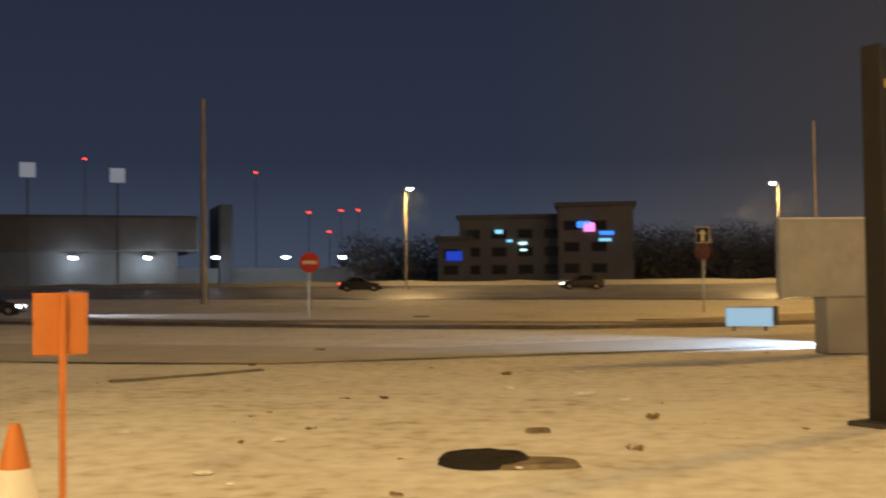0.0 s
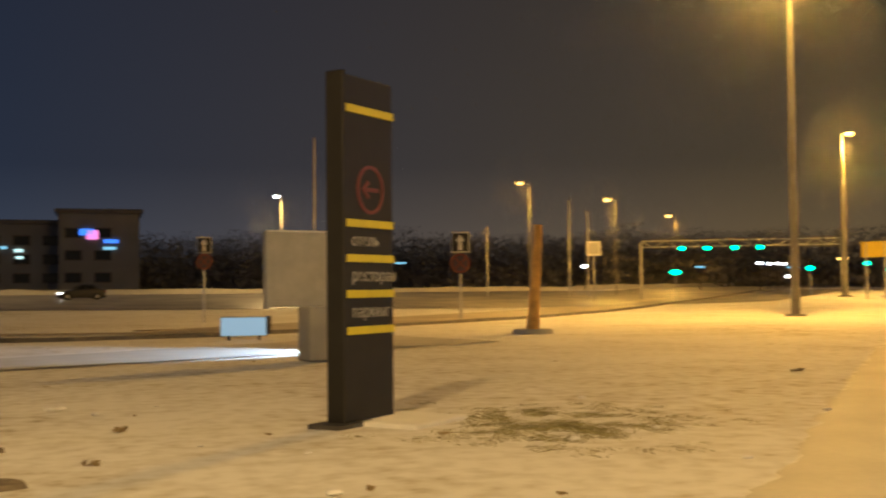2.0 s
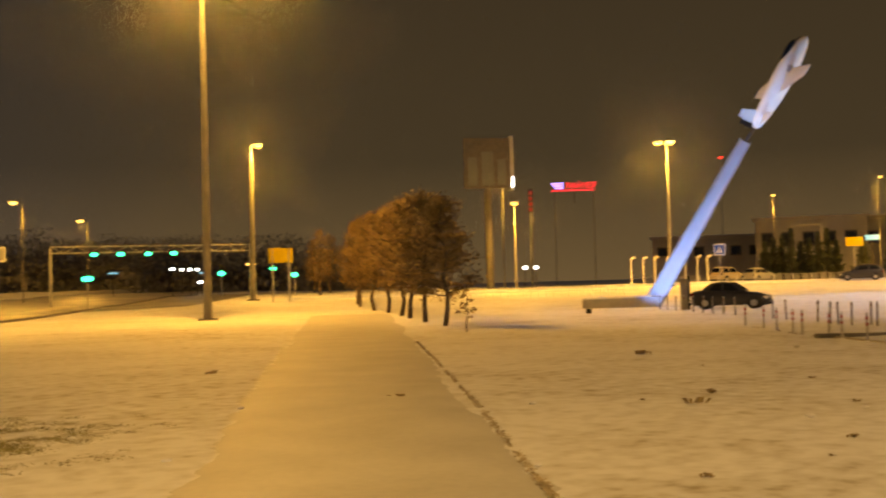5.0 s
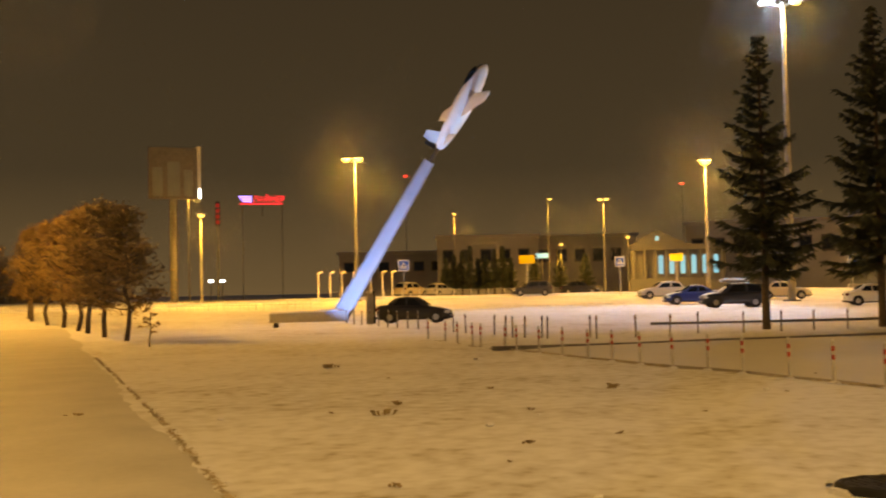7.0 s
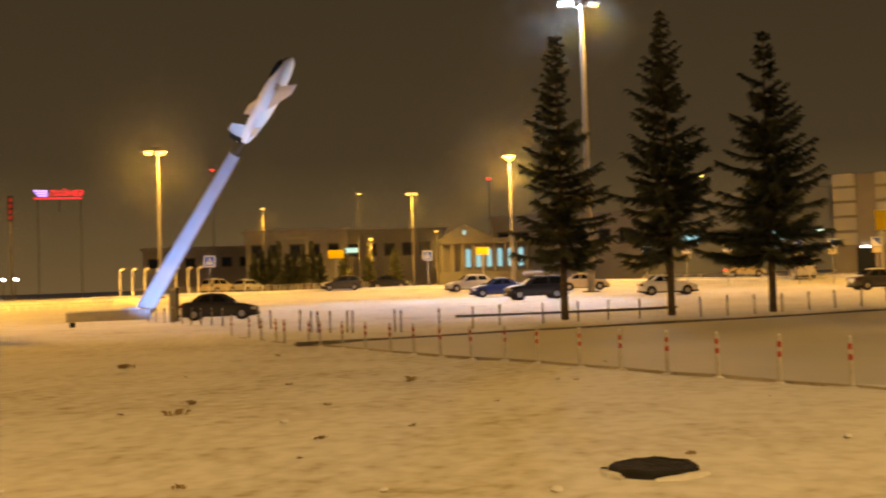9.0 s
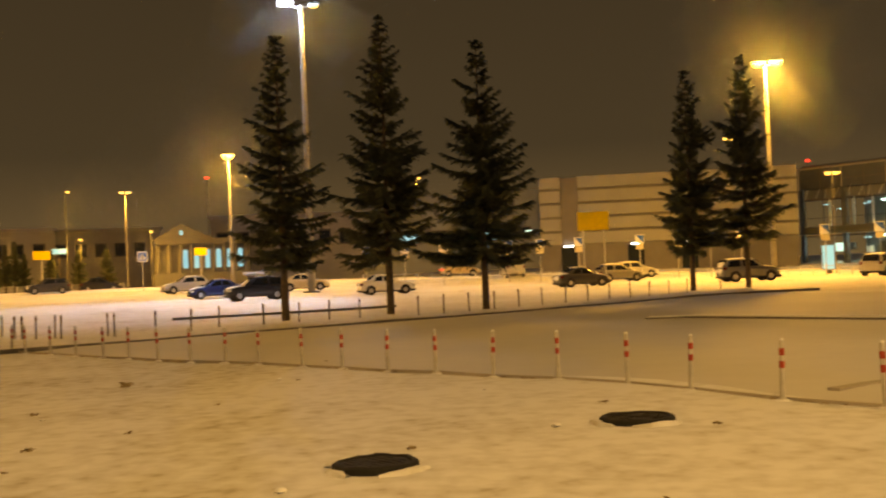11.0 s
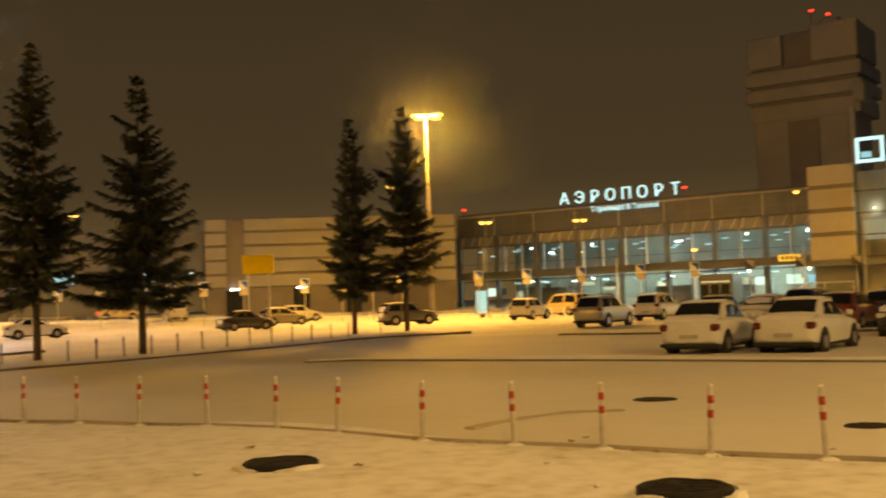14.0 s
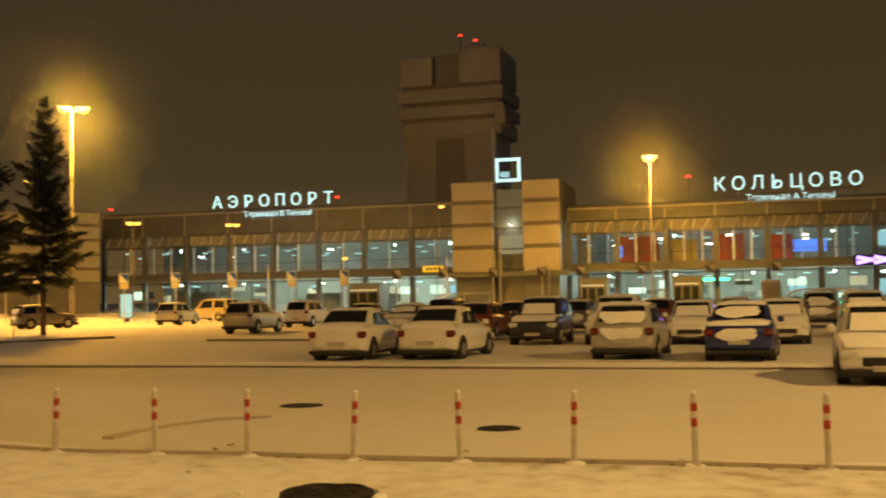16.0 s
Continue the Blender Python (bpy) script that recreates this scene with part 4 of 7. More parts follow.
def leafy_tree(x, y, h, r, seed, label, leaves=7500):
    """A small street tree with dry leaves still on: stem, forking limbs, and thousands of small leaves round the twigs."""
    rnd = random.Random(seed)
    t = thing("street_tree", (x, y, gz(x, y)), 0, label, "tree", "street trees")
    bm = bmesh.new()
    tips = []
    stem = [Vector((0, 0, -0.1))]
    for k in range(1, 9):
        stem.append(Vector((rnd.gauss(0, 0.012) * h, rnd.gauss(0, 0.012) * h, h * 0.95 * k / 8)))
    for k in range(8):
        tube(bm, stem[k], stem[k + 1], 0.019 * h * (1 - k / 8.5), 0.019 * h * (1 - (k + 1) / 8.5), 8, False)
    tips.append((stem[7], stem[8]))
    limbs = 34 if leaves > 500 else 9
    for k in range(limbs):
        u = (k + rnd.random()) / limbs
        z = h * (0.17 + 0.72 * u)
        f = z / (h * 0.95) * 8
        o = stem[int(f)].lerp(stem[int(f) + 1], f % 1)
        reach = r * min(1, 0.72 + 1.3 * u) * (1 - u) ** 0.62 * rnd.uniform(0.65, 1.2) + 0.12 * r
        a = k * 2.4 + rnd.uniform(-0.5, 0.5)
        d = Vector((math.cos(a), math.sin(a), rnd.uniform(0.15, 0.75))).normalized()
        mid, end = o + d * reach * 0.55, o + d * reach + Vector((0, 0, 0.12 * reach))
        tube(bm, o, mid, 0.006 * h, 0.004 * h, 6, False)
        tube(bm, mid, end, 0.004 * h, 0.0015 * h, 5, False)
        tips += [(mid, end), (mid, end), (o.lerp(mid, 0.4), mid)]
        for _ in range(3):
            p = o.lerp(end, rnd.uniform(0.35, 0.85))
            q = p + (d + Vector((rnd.gauss(0, 0.7), rnd.gauss(0, 0.7), rnd.gauss(0.15, 0.5)))).normalized() * reach * rnd.uniform(0.25, 0.45)
            tube(bm, p, q, 0.0025 * h, 0.001 * h, 4, False)
            tips.append((p, q))
    part("trunk", bm, BARK, t)
    verts, faces = [], []
    for _ in range(leaves):
        p, q = rnd.choice(tips)
        o = p.lerp(q, rnd.random()) + Vector((rnd.gauss(0, 1), rnd.gauss(0, 1), rnd.gauss(0, 0.8))) * 0.10 * r
        a = Vector((rnd.gauss(0, 1), rnd.gauss(0, 1), rnd.gauss(0, 1))).normalized() * rnd.uniform(0.06, 0.13)
        b = a.orthogonal().normalized() * rnd.uniform(0.03, 0.06)
        i = len(verts)
        verts += [tuple(o - a), tuple(o + b), tuple(o + a), tuple(o - b)]
        faces.append((i, i + 1, i + 2, i + 3))
    me = bpy.data.meshes.new("crown")
    me.from_pydata(verts, [], faces)
    me.materials.append(LEAF)
    c = new("crown", me)
    c.parent = t
    return t


DRY = "small street tree with dry brown leaves in snow"
for i, (x, y, h) in enumerate(((35.8, 32.5, 5.5), (38.9, 36.6, 6.1), (43.2, 41.8, 6.5), (46.5, 45.7, 6.6), (51.2, 51.5, 6.8), (54.5, 56.2, 6.8), (60.0, 63.5, 6.8), (64.0, 68.0, 6.8))):
    leafy_tree(x, y, h * 1.1, 1.95, 20 + i, DRY, 5200)
leafy_tree(31.4, 27.4, 1.9, 0.45, 40, "thin young sapling with few dry leaves", 90)
for i, (az, d) in enumerate(((42.3, 118), (42.8, 132), (42.0, 145))):
    leafy_tree(*polar(az, d), 7.5, 1.8, 60 + i, DRY, 1500)


# ---- aircraft on a slanting pylon ----
def monument():
    bx0, by0 = polar(58.35, 72)
    tx, ty = polar(63.2, 74)
    g = gz(bx0, by0)
    t = thing("aircraft_monument", (bx0, by0, g), 0, "white jet trainer mounted on a slanting floodlit pylon", "monument")
    b = Vector((0, 0, 0.0))
    top = Vector((tx - bx0, ty - by0, 1.8 + 0.1172 * 74 - g))
    ax = (top - b).normalized()
    sight = Vector((math.sin(radians(61)), math.cos(radians(61)), 0))
    side = ax.cross(sight).normalized()
    back = side.cross(ax).normalized()

    def prism(p, q, w0, w1, d0, d1):
        return loft([[c + side * sx * w + back * sy * dd for sx, sy in ((-1, -1), (1, -1), (1, 1), (-1, 1))] for c, w, dd in ((p, w0, d0), (q, w1, d1))])
    part("pylon", prism(b, top, 0.44, 0.26, 0.32, 0.2), PYLON, t, "pale blue-lit panelled pylon")
    for s in (-1, 1):
        part("flange", loft([[c + side * s * (w + e) + back * k for e, k in ((0, -0.42), (0.12, -0.42), (0.12, 0.36), (0, 0.36))] for c, w in ((b, 0.44), (top, 0.26))]), STEEL, t)
    # low plinth that the pylon springs from
    p0 = Vector((polar(54.9, 72)[0] - bx0, polar(54.9, 72)[1] - by0, 0))
    run = (Vector((0, 0, 0)) - p0)
    u = run.normalized()
    v = Vector((-u.y, u.x, 0))
    part("plinth", loft([[p0 + v * s * 1.4 + Vector((0, 0, zz)) for s, zz in ((-1, -0.3), (-1, 0.50), (1, 0.50), (1, -0.3))], [u * 0.6 + p0 + run + v * s * 1.4 + Vector((0, 0, zz)) for s, zz in ((-1, -0.3), (-1, 0.62), (1, 0.62), (1, -0.3))]]), GREY, t, "snow-topped pale plinth")
    part("plinth_snow", loft([[p0 + v * s * 1.42 + Vector((0, 0, zz)) for s, zz in ((-1, 0.5), (-0.95, 0.60), (0.95, 0.60), (1, 0.5))], [p0 + run + v * s * 1.42 + Vector((0, 0, zz)) for s, zz in ((-1, 0.62), (-0.95, 0.72), (0.95, 0.72), (1, 0.62))]]), FRESH, t, "snow cover")

    # the aircraft: nose up along its own axis
    def at(az, el, d):
        x, y = polar(az, d)
        return Vector((x - bx0, y - by0, 1.8 + math.tan(radians(el)) * d - g))
    tail, nose = at(63.75, 7.35, 74.2), at(66.28, 11.65, 76.5)
    f = (nose - tail).normalized()
    ln = (nose - tail).length
    # seen from below and behind, rolled a little so that one wing foreshortens
    up0 = (Vector((0, 0, 1)) - f * f.z).normalized()
    lat0 = f.cross(up0)
    roll = radians(6)
    upv = up0 * math.cos(roll) - lat0 * math.sin(roll)
    lat = f.cross(upv)
    part("strut", rod(top - ax * 0.1, tail + f * 0.55, 0.12, 0.09, 8), DARKSTEEL, t)

    def ring(s, rl, ru, drop=0.0, n=18):
        c = tail + f * ln * s + upv * drop
        return [c + lat * rl * math.cos(i * math.tau / n) + upv * ru * math.sin(i * math.tau / n) for i in range(n)]
    k = ln / 6.6
    fus = part("fuselage", loft([ring(s, rl * k * 1.22, ru * k * 1.22, dr * k) for s, rl, ru, dr in ((0.0, 0.10, 0.12, 0.06), (0.03, 0.20, 0.24, 0.05), (0.15, 0.30, 0.36, 0.02), (0.32, 0.44, 0.46, 0), (0.5, 0.52, 0.52, 0), (0.66, 0.47, 0.50, 0), (0.8, 0.38, 0.44, 0), (0.92, 0.26, 0.30, -0.04), (0.975, 0.15, 0.17, -0.06), (1.0, 0.04, 0.05, -0.07))]), PLANE_WHITE, t, smooth=True)
    can = bmesh.new()
    cc = tail + f * ln * 0.79 + upv * 0.46 * k
    ball(can, (0, 0, 0), (1, 1, 1))
    m = Matrix((f * 0.85 * k, lat * 0.24 * k, upv * 0.26 * k)).transposed().to_4x4()
    bmesh.ops.transform(can, matrix=Matrix.Translation(cc) @ m, verts=can.verts)
    part("canopy", can, CARGLASS, fus, "dark glazed canopy", smooth=True)
    part("anti_glare", loft([[c + lat * s * 0.13 * k + upv * o * k for s, o in ((-1, 0.27), (-0.5, 0.335), (0.5, 0.335), (1, 0.27))] for c in (tail + f * ln * 0.9, tail + f * ln * 0.955)], close=False, caps=False), BLACK, fus, "black panel ahead of the canopy")

    def wing(name, s0, s1, r0, span, chord, sweep, dihedral, sign, thick=0.07, mat=PLANE_WHITE, base=None, parent=t, label="", axis=None):
        o = axis or lat
        nrm = upv if axis is None else lat
        a = tail + f * ln * s1 + o * sign * r0 * k + (base or Vector((0, 0, 0)))
        c = tail + f * ln * s0 + o * sign * r0 * k + (base or Vector((0, 0, 0)))
        tip = a + o * sign * span * k - f * sweep * k + nrm * dihedral * k
        tc = tip - f * chord * k
        rings = []
        for lead, trail, th in ((a, c, thick), (tip, tc, thick * 0.5)):
            mid = lead.lerp(trail, 0.35)
            rings.append([lead, mid + nrm * th * k, trail, mid - nrm * th * k])
        return part(name, loft(rings), mat, parent, label)
    for sgn in (-1, 1):
        wing("wing", 0.34, 0.63, 0.38, 2.5, 0.8, 0.45, -0.05, sgn)
        wing("tailplane", 0.03, 0.17, 0.15, 1.15, 0.45, 0.35, 0.05, sgn, 0.05)
        part("intake", loft([ring2 for ring2 in ([tail + f * ln * s + lat * sgn * (0.44 + w * math.cos(i * math.tau / 10)) * k + upv * (0.05 + 0.26 * math.sin(i * math.tau / 10)) * k for i in range(10)] for s, w in ((0.5, 0.03), (0.56, 0.16), (0.64, 0.18)))]), STEEL, t, "bare grey intake")
    wing("fin", 0.0, 0.17, 0.22, 1.05, 0.5, 0.55, 0.0, 1, 0.05, axis=upv)
    wing("rudder", -0.03, 0.03, 0.25, 0.75, 0.25, 0.2, 0.0, 1, 0.055, BLACK, axis=upv, label="dark rudder")
    for i in range(3):
        o = tail + f * ln * (0.14 + 0.045 * i)
        for sgn in (-1, 1):
            part("port", rod(o + lat * sgn * 0.26 * k - upv * 0.14 * k, o + lat * sgn * 0.36 * k - upv * 0.16 * k, 0.075 * k, 0.075 * k, 10), BLACK, t, "dark round port")
    # floodlights on the snow in front; where they stand is assumed
    gx, gy = polar(55.2, 61)
    lamp("pylon_flood", (gx, gy, gz(gx, gy) + 0.5), 15000, (0.16, 0.36, 1.0), 0.2, 56, (bx0 + top.x * 0.6, by0 + top.y * 0.6, g + top.z * 0.62))
    # unseen fixture, added to go with the pylon lamp
    fl = thing("floodlight", (gx, gy, gz(gx, gy)), face_to(gx, gy, bx0, by0) + 180, "small black floodlight added in the snow", "floodlight")
    part("case", bx((-0.13, -0.14, 0.06), (0.13, -0.02, 0.24), 0.02), BLACK, fl)
    part("bracket", bx((-0.15, -0.10, -0.05), (0.15, -0.07, 0.14), 0.01), DARKSTEEL, fl)
    lamp("plane_flood", (*polar(66.5, 60), 0.8), 18000, (0.30, 0.52, 1.0), 0.2, 26, (bx0 + nose.x * 0.9, by0 + nose.y * 0.9, nose.z))


monument()
fence_panel = thing("notice_panel", (*polar(60.0, 63.6), gz(*polar(60, 63.6))), face_to(*polar(60, 63.6)) + 40, "narrow pale upright notice panel with dark edge", "panel")
part("panel", bx((-0.25, -0.04, 0), (0.25, 0.04, 1.75), 0.015), POLE, fence_panel)
part("edge", bx((0.25, -0.06, 0), (0.38, 0.06, 1.9), 0.01), BLACK, fence_panel)


# ---- cars ----
def paint(name, c, metal=0.2):
    return material("paint_" + name, c, 0.35, metal, vary=0.12, scale=1.2, fine=14, bump=0.05, coat=0.6)


PAINT = {"white": paint("white", (0.70, 0.70, 0.68), 0), "black": paint("black", (0.02, 0.02, 0.022)), "blue": paint("blue", (0.015, 0.03, 0.15)), "grey": paint("grey", (0.16, 0.155, 0.15)), "silver": paint("silver", (0.42, 0.41, 0.39)), "red": paint("red", (0.20, 0.05, 0.03)), "yellow": paint("yellow", (0.48, 0.40, 0.26)), "dark": paint("dark", (0.04, 0.04, 0.042))}
TAIL = material("tail_lamp", (0.13, 0.010, 0.008), 0.2, vary=0.2, bump=0, coat=0.8)
TAIL_LIT = glow("tail_lamp_lit", (1.0, 0.06, 0.03), 2.5)
HEAD = glassy("head_lamp", (0.55, 0.57, 0.58), 0.1)
HEAD_LIT = glow("head_lamp_lit", (0.9, 0.95, 1.0), 10)
# length stations as fractions from rear to front: (position, belt height, half width); then the cabin: rear foot, rear roof, front roof, front foot
KINDS = {
    "sedan": (4.35, 1.52, [(0.0, 0.86, 0.80), (0.02, 0.98, 0.86), (0.12, 1.03, 0.87), (0.25, 1.02, 0.88), (0.5, 0.98, 0.88), (0.68, 0.96, 0.87), (0.85, 0.88, 0.85), (0.97, 0.74, 0.80), (1.0, 0.62, 0.72)], (0.15, 0.30, 0.53, 0.72)),
    "hatch": (4.2, 1.55, [(0.0, 0.90, 0.80), (0.02, 1.00, 0.86), (0.12, 1.04, 0.88), (0.25, 1.02, 0.89), (0.5, 0.98, 0.89), (0.68, 0.96, 0.88), (0.85, 0.88, 0.86), (0.97, 0.74, 0.80), (1.0, 0.62, 0.72)], (0.01, 0.13, 0.52, 0.72)),
    "suv": (4.6, 1.75, [(0.0, 1.00, 0.84), (0.02, 1.10, 0.90), (0.12, 1.14, 0.92), (0.25, 1.12, 0.93), (0.5, 1.10, 0.93), (0.68, 1.08, 0.92), (0.85, 1.02, 0.90), (0.97, 0.90, 0.85), (1.0, 0.74, 0.78)], (0.005, 0.09, 0.54, 0.71)),
    "van": (5.0, 2.0, [(0.0, 1.10, 0.86), (0.02, 1.16, 0.94), (0.12, 1.18, 0.95), (0.25, 1.18, 0.95), (0.5, 1.18, 0.95), (0.72, 1.14, 0.95), (0.88, 1.02, 0.92), (0.97, 0.88, 0.86), (1.0, 0.72, 0.8)], (0.004, 0.04, 0.66, 0.84)),
}


def car(az, d, heading, kind, colour, label, snow=1.0, lit="", rack=False, fine=True):
    """One parked car: shell, cabin, glazing, four wheels, lamps, bumpers, plate, and its blanket of snow."""
    ln, top, st, cab = KINDS[kind]
    x, y = polar(az, d)
    t = thing("car", (x, y, gz(x, y)), -heading, label, "car", "parked cars")
    body = PAINT[colour]
    low = 0.20 if kind != "suv" else 0.27
    rings = []
    for s, b, w in st:
        yy = (s - 0.5) * ln
        lift = 0.12 * max(0, (abs(s - 0.5) - 0.42) / 0.08)
        half = [(w * 0.84, low + lift), (w * 0.95, low + 0.05 + lift), (w * 0.995, low + 0.2 + lift * 0.5), (w, low + 0.38), (w * 0.99, b - 0.20), (w * 0.965, b - 0.07), (w * 0.90, b - 0.005), (w * 0.5, b + 0.03)]
        rings.append([(a, yy, z) for a, z in half] + [(-a, yy, z) for a, z in reversed(half)])
    shell = part("body", loft(rings), body, t, smooth=True)
    round_off = shell.modifiers.new("round", "SUBSURF")
    round_off.levels = round_off.render_levels = 1
    part("sill", bx((-st[4][2] * 0.93, -0.47 * ln, low - 0.03), (st[4][2] * 0.93, 0.47 * ln, low + 0.12), 0.03), RUBBER, t, "black plastic sill")
    bz = lambda s: float(np.interp(s, [q[0] for q in st], [q[1] for q in st]))
    wz = lambda s: float(np.interp(s, [q[0] for q in st], [q[2] for q in st]))
    c0, c1, c2, c3 = cab
    cm = (c1 + c2) / 2
    # roof line: (place, height, width at the roof edge relative to the belt)
    seq = [(c0, bz(c0) + 0.02, 0.90), (c0 + 0.55 * (c1 - c0), bz(c0) + 0.62 * (top - 0.03 - bz(c0)), 0.82), (c1, top - 0.05, 0.75), (cm, top, 0.76), (c2, top - 0.035, 0.74), (c2 + 0.45 * (c3 - c2), bz(c3) + 0.58 * (top - 0.03 - bz(c3)), 0.81), (c3, bz(c3) + 0.02, 0.90)]
    hoops, low_r, up_r = [], [], []
    for s, z, k in seq:
        yy, w, bl = (s - 0.5) * ln, wz(s), bz(s) - 0.03
        rise = max(0.02, z - bl)
        half = [(w * 0.905, yy, bl), (w * (0.905 + k) / 2 + 0.012, yy, bl + rise * 0.48), (w * k, yy, z - 0.085 * min(1, rise / 0.3)), (w * k * 0.9, yy, z - 0.02), (w * k * 0.45, yy, z + 0.012)]
        hoops.append(half + [(-a, yy, zz) for a, yy, zz in reversed(half)])
        low_r.append((w * 0.905, yy, bl + 0.02))
        up_r.append((w * k, yy, z - 0.085 * min(1, rise / 0.3)))
    part("cabin", loft(hoops, close=False, caps=False), body, t, smooth=True)
    tops = [(wz(s) * k * 0.88, (s - 0.5) * ln, z - 0.012) for s, z, k in seq]

    def pane(name, corners, inset, out, mat=CARGLASS, label=""):
        c = [Vector(p) for p in corners]
        mid = sum(c, Vector()) / 4
        q = [mid + (p - mid) * inset for p in c]
        nrm = (c[1] - c[0]).cross(c[3] - c[0]).normalized()
        if nrm.dot(mid - Vector((0, 0, top * 0.5))) < 0:
            nrm = -nrm
        bb = bmesh.new()
        o = [bb.verts.new(p + nrm * out) for p in q] + [bb.verts.new(p - nrm * 0.03) for p in q]
        bb.faces.new(o[:4])
        for i in range(4):
            bb.faces.new((o[i], o[(i + 1) % 4], o[4 + (i + 1) % 4], o[4 + i]))
        return part(name, bb, mat, t, label)
    mir = lambda p: (-p[0], p[1], p[2])
    def slope(name, a, b, mat, inset, out, label=""):
        """Glass over two steps of a sloping screen, bent like the cabin under it."""
        m = (a + b) // 2
        for p, q in ((a, m), (m, b)) if abs(b - a) > 1 else ((a, b),):
            c = [Vector(tops[p]), Vector(tops[q]), Vector(mir(tops[q])), Vector(mir(tops[p]))]
            e = 0.10
            c = [Vector((v.x * inset, v.y, v.z)) for v in c]
            if p == a:
                c[0], c[3] = c[0].lerp(c[1], e * 3.0), c[3].lerp(c[2], e * 3.0)
            else:
                c[1], c[2] = c[1].lerp(c[0], e * 1.8), c[2].lerp(c[3], e * 1.8)
            pane(name, c, 1.0, out, mat, label)
    slope("rear_window", 0, 2, CARGLASS, 0.97, 0.04)
    slope("windscreen", 6, 4, CARGLASS, 0.97, 0.04)
    for f in (lambda p: p, mir):
        lerp = lambda p, q, u: tuple(Vector(p).lerp(Vector(q), u))
        mid_low, mid_up = lerp(low_r[2], low_r[4], 0.5), up_r[3]
        tail_low = lerp(low_r[0], low_r[2], 0.5)
        pane("side_window", [f(p) for p in (tail_low, mid_low, mid_up, lerp(up_r[2], up_r[3], 0.05))], 0.84, 0.03)
        pane("side_window", [f(p) for p in (mid_low, lerp(low_r[4], low_r[6], 0.62), up_r[4], mid_up)], 0.84, 0.03)
    # wheels
    wr = 0.31 if kind in ("sedan", "hatch") else 0.36
    for sx in (-1, 1):
        for s in (0.19, 0.81):
            yy = (s - 0.5) * ln
            w = wz(s)
            arch = bmesh.new()
            tube(arch, (sx * (w - 0.22), yy, wr + 0.03), (sx * (w + 0.006), yy, wr + 0.03), wr + 0.07, wr + 0.07, 20)
            part("wheel_arch", arch, RUBBER, t)
            wheel = part("wheel", rod((sx * (w - 0.20), yy, wr), (sx * (w + 0.015), yy, wr), wr, wr * 0.96, 20), RUBBER, t)
            part("rim", rod((sx * (w - 0.05), yy, wr), (sx * (w + 0.03), yy, wr), wr * 0.66, wr * 0.56, 14), CHROME, wheel, "alloy rim")
    w0, w1 = st[1][2], st[-2][2]
    r0 = -0.5 * ln
    for sx in (-1, 1):
        zt = bz(0.02) - (0.16 if kind in ("sedan", "hatch") else 0.05)
        part("tail_lamp", bx((sx * (w0 - 0.25), r0 - 0.012, zt - 0.14), (sx * (w0 + 0.004), r0 + 0.24, zt + 0.06), 0.045), TAIL_LIT if "tail" in lit else TAIL, t, "red tail lamp")
        zh = bz(0.97) - 0.06
        part("head_lamp", bx((sx * (w1 - 0.32), 0.5 * ln - 0.32, zh - 0.16), (sx * (w1 + 0.015), 0.5 * ln - 0.035, zh + 0.0), 0.03), HEAD_LIT if "head" in lit else HEAD, t, "clear head lamp")
        part("mirror", bx((sx * 0.86, (c3 - 0.58) * ln, bz(0.6) + 0.0), (sx * 1.04, (c3 - 0.58) * ln + 0.14, bz(0.6) + 0.16), 0.03), body, t)
    part("rear_bumper", bx((-w0 * 0.98, r0 - 0.05, low + 0.02), (w0 * 0.98, r0 + 0.1, low + 0.13), 0.03), RUBBER, t)
    part("front_bumper", bx((-w1 * 0.92, 0.5 * ln - 0.1, low + 0.02), (w1 * 0.92, 0.5 * ln + 0.04, low + 0.14), 0.03), RUBBER, t)
    part("grille", bx((-0.42, 0.5 * ln - 0.06, low + 0.2), (0.42, 0.5 * ln + 0.02, low + 0.36), 0.02), BLACK, t)
    part("number_plate", bx((-0.26, r0 - 0.022, low + 0.27), (0.26, r0 + 0.03, low + 0.38), 0.004), GREY, t, "plain pale plate")
    part("number_plate", bx((-0.26, 0.5 * ln - 0.02, low + 0.10), (0.26, 0.5 * ln + 0.055, low + 0.21), 0.004), GREY, t, "plain pale plate")
    if snow > 0:
        def blanket(name, s0, s1, zf, kf, th, drop=False):
            n, m = 9, 8
            bb = bmesh.new()
            grid = []
            for i in range(n):
                u = i / (n - 1)
                s = s0 + (s1 - s0) * u
                row = []
                for j in range(m):
                    v = j / (m - 1) * 2 - 1
                    w = wz(s) * kf(s)
                    e = min(1, 4.5 * min(u, 1 - u), 2.8 * (1 - abs(v)))
                    zz = zf(s) + 0.008 + th * snow * math.sqrt(max(0, e)) * (0.75 + 0.5 * noise.noise((s * 6 + az, v * 2 + d, 1.0)))
                    wob = 1 + 0.05 * noise.noise((s * 9, v * 3, az))
                    row.append(bb.verts.new((v * w * wob, (s - 0.5) * ln, zz)))
                grid.append(row)
            for i in range(n - 1):
                for j in range(m - 1):
                    bb.faces.new((grid[i][j], grid[i + 1][j], grid[i + 1][j + 1], grid[i][j + 1]))
            part(name, bb, FRESH, t, "uneven snow", smooth=True)
        def on_glass(u, v):
            """A point just off the rear screen: u across, v from its foot to the roof."""
            i = 0 if v < 0.5 else 1
            p = Vector(tops[i]).lerp(Vector(tops[i + 1]), v * 2 - i)
            return Vector((p.x * u, p.y - 0.05, p.z + 0.035))

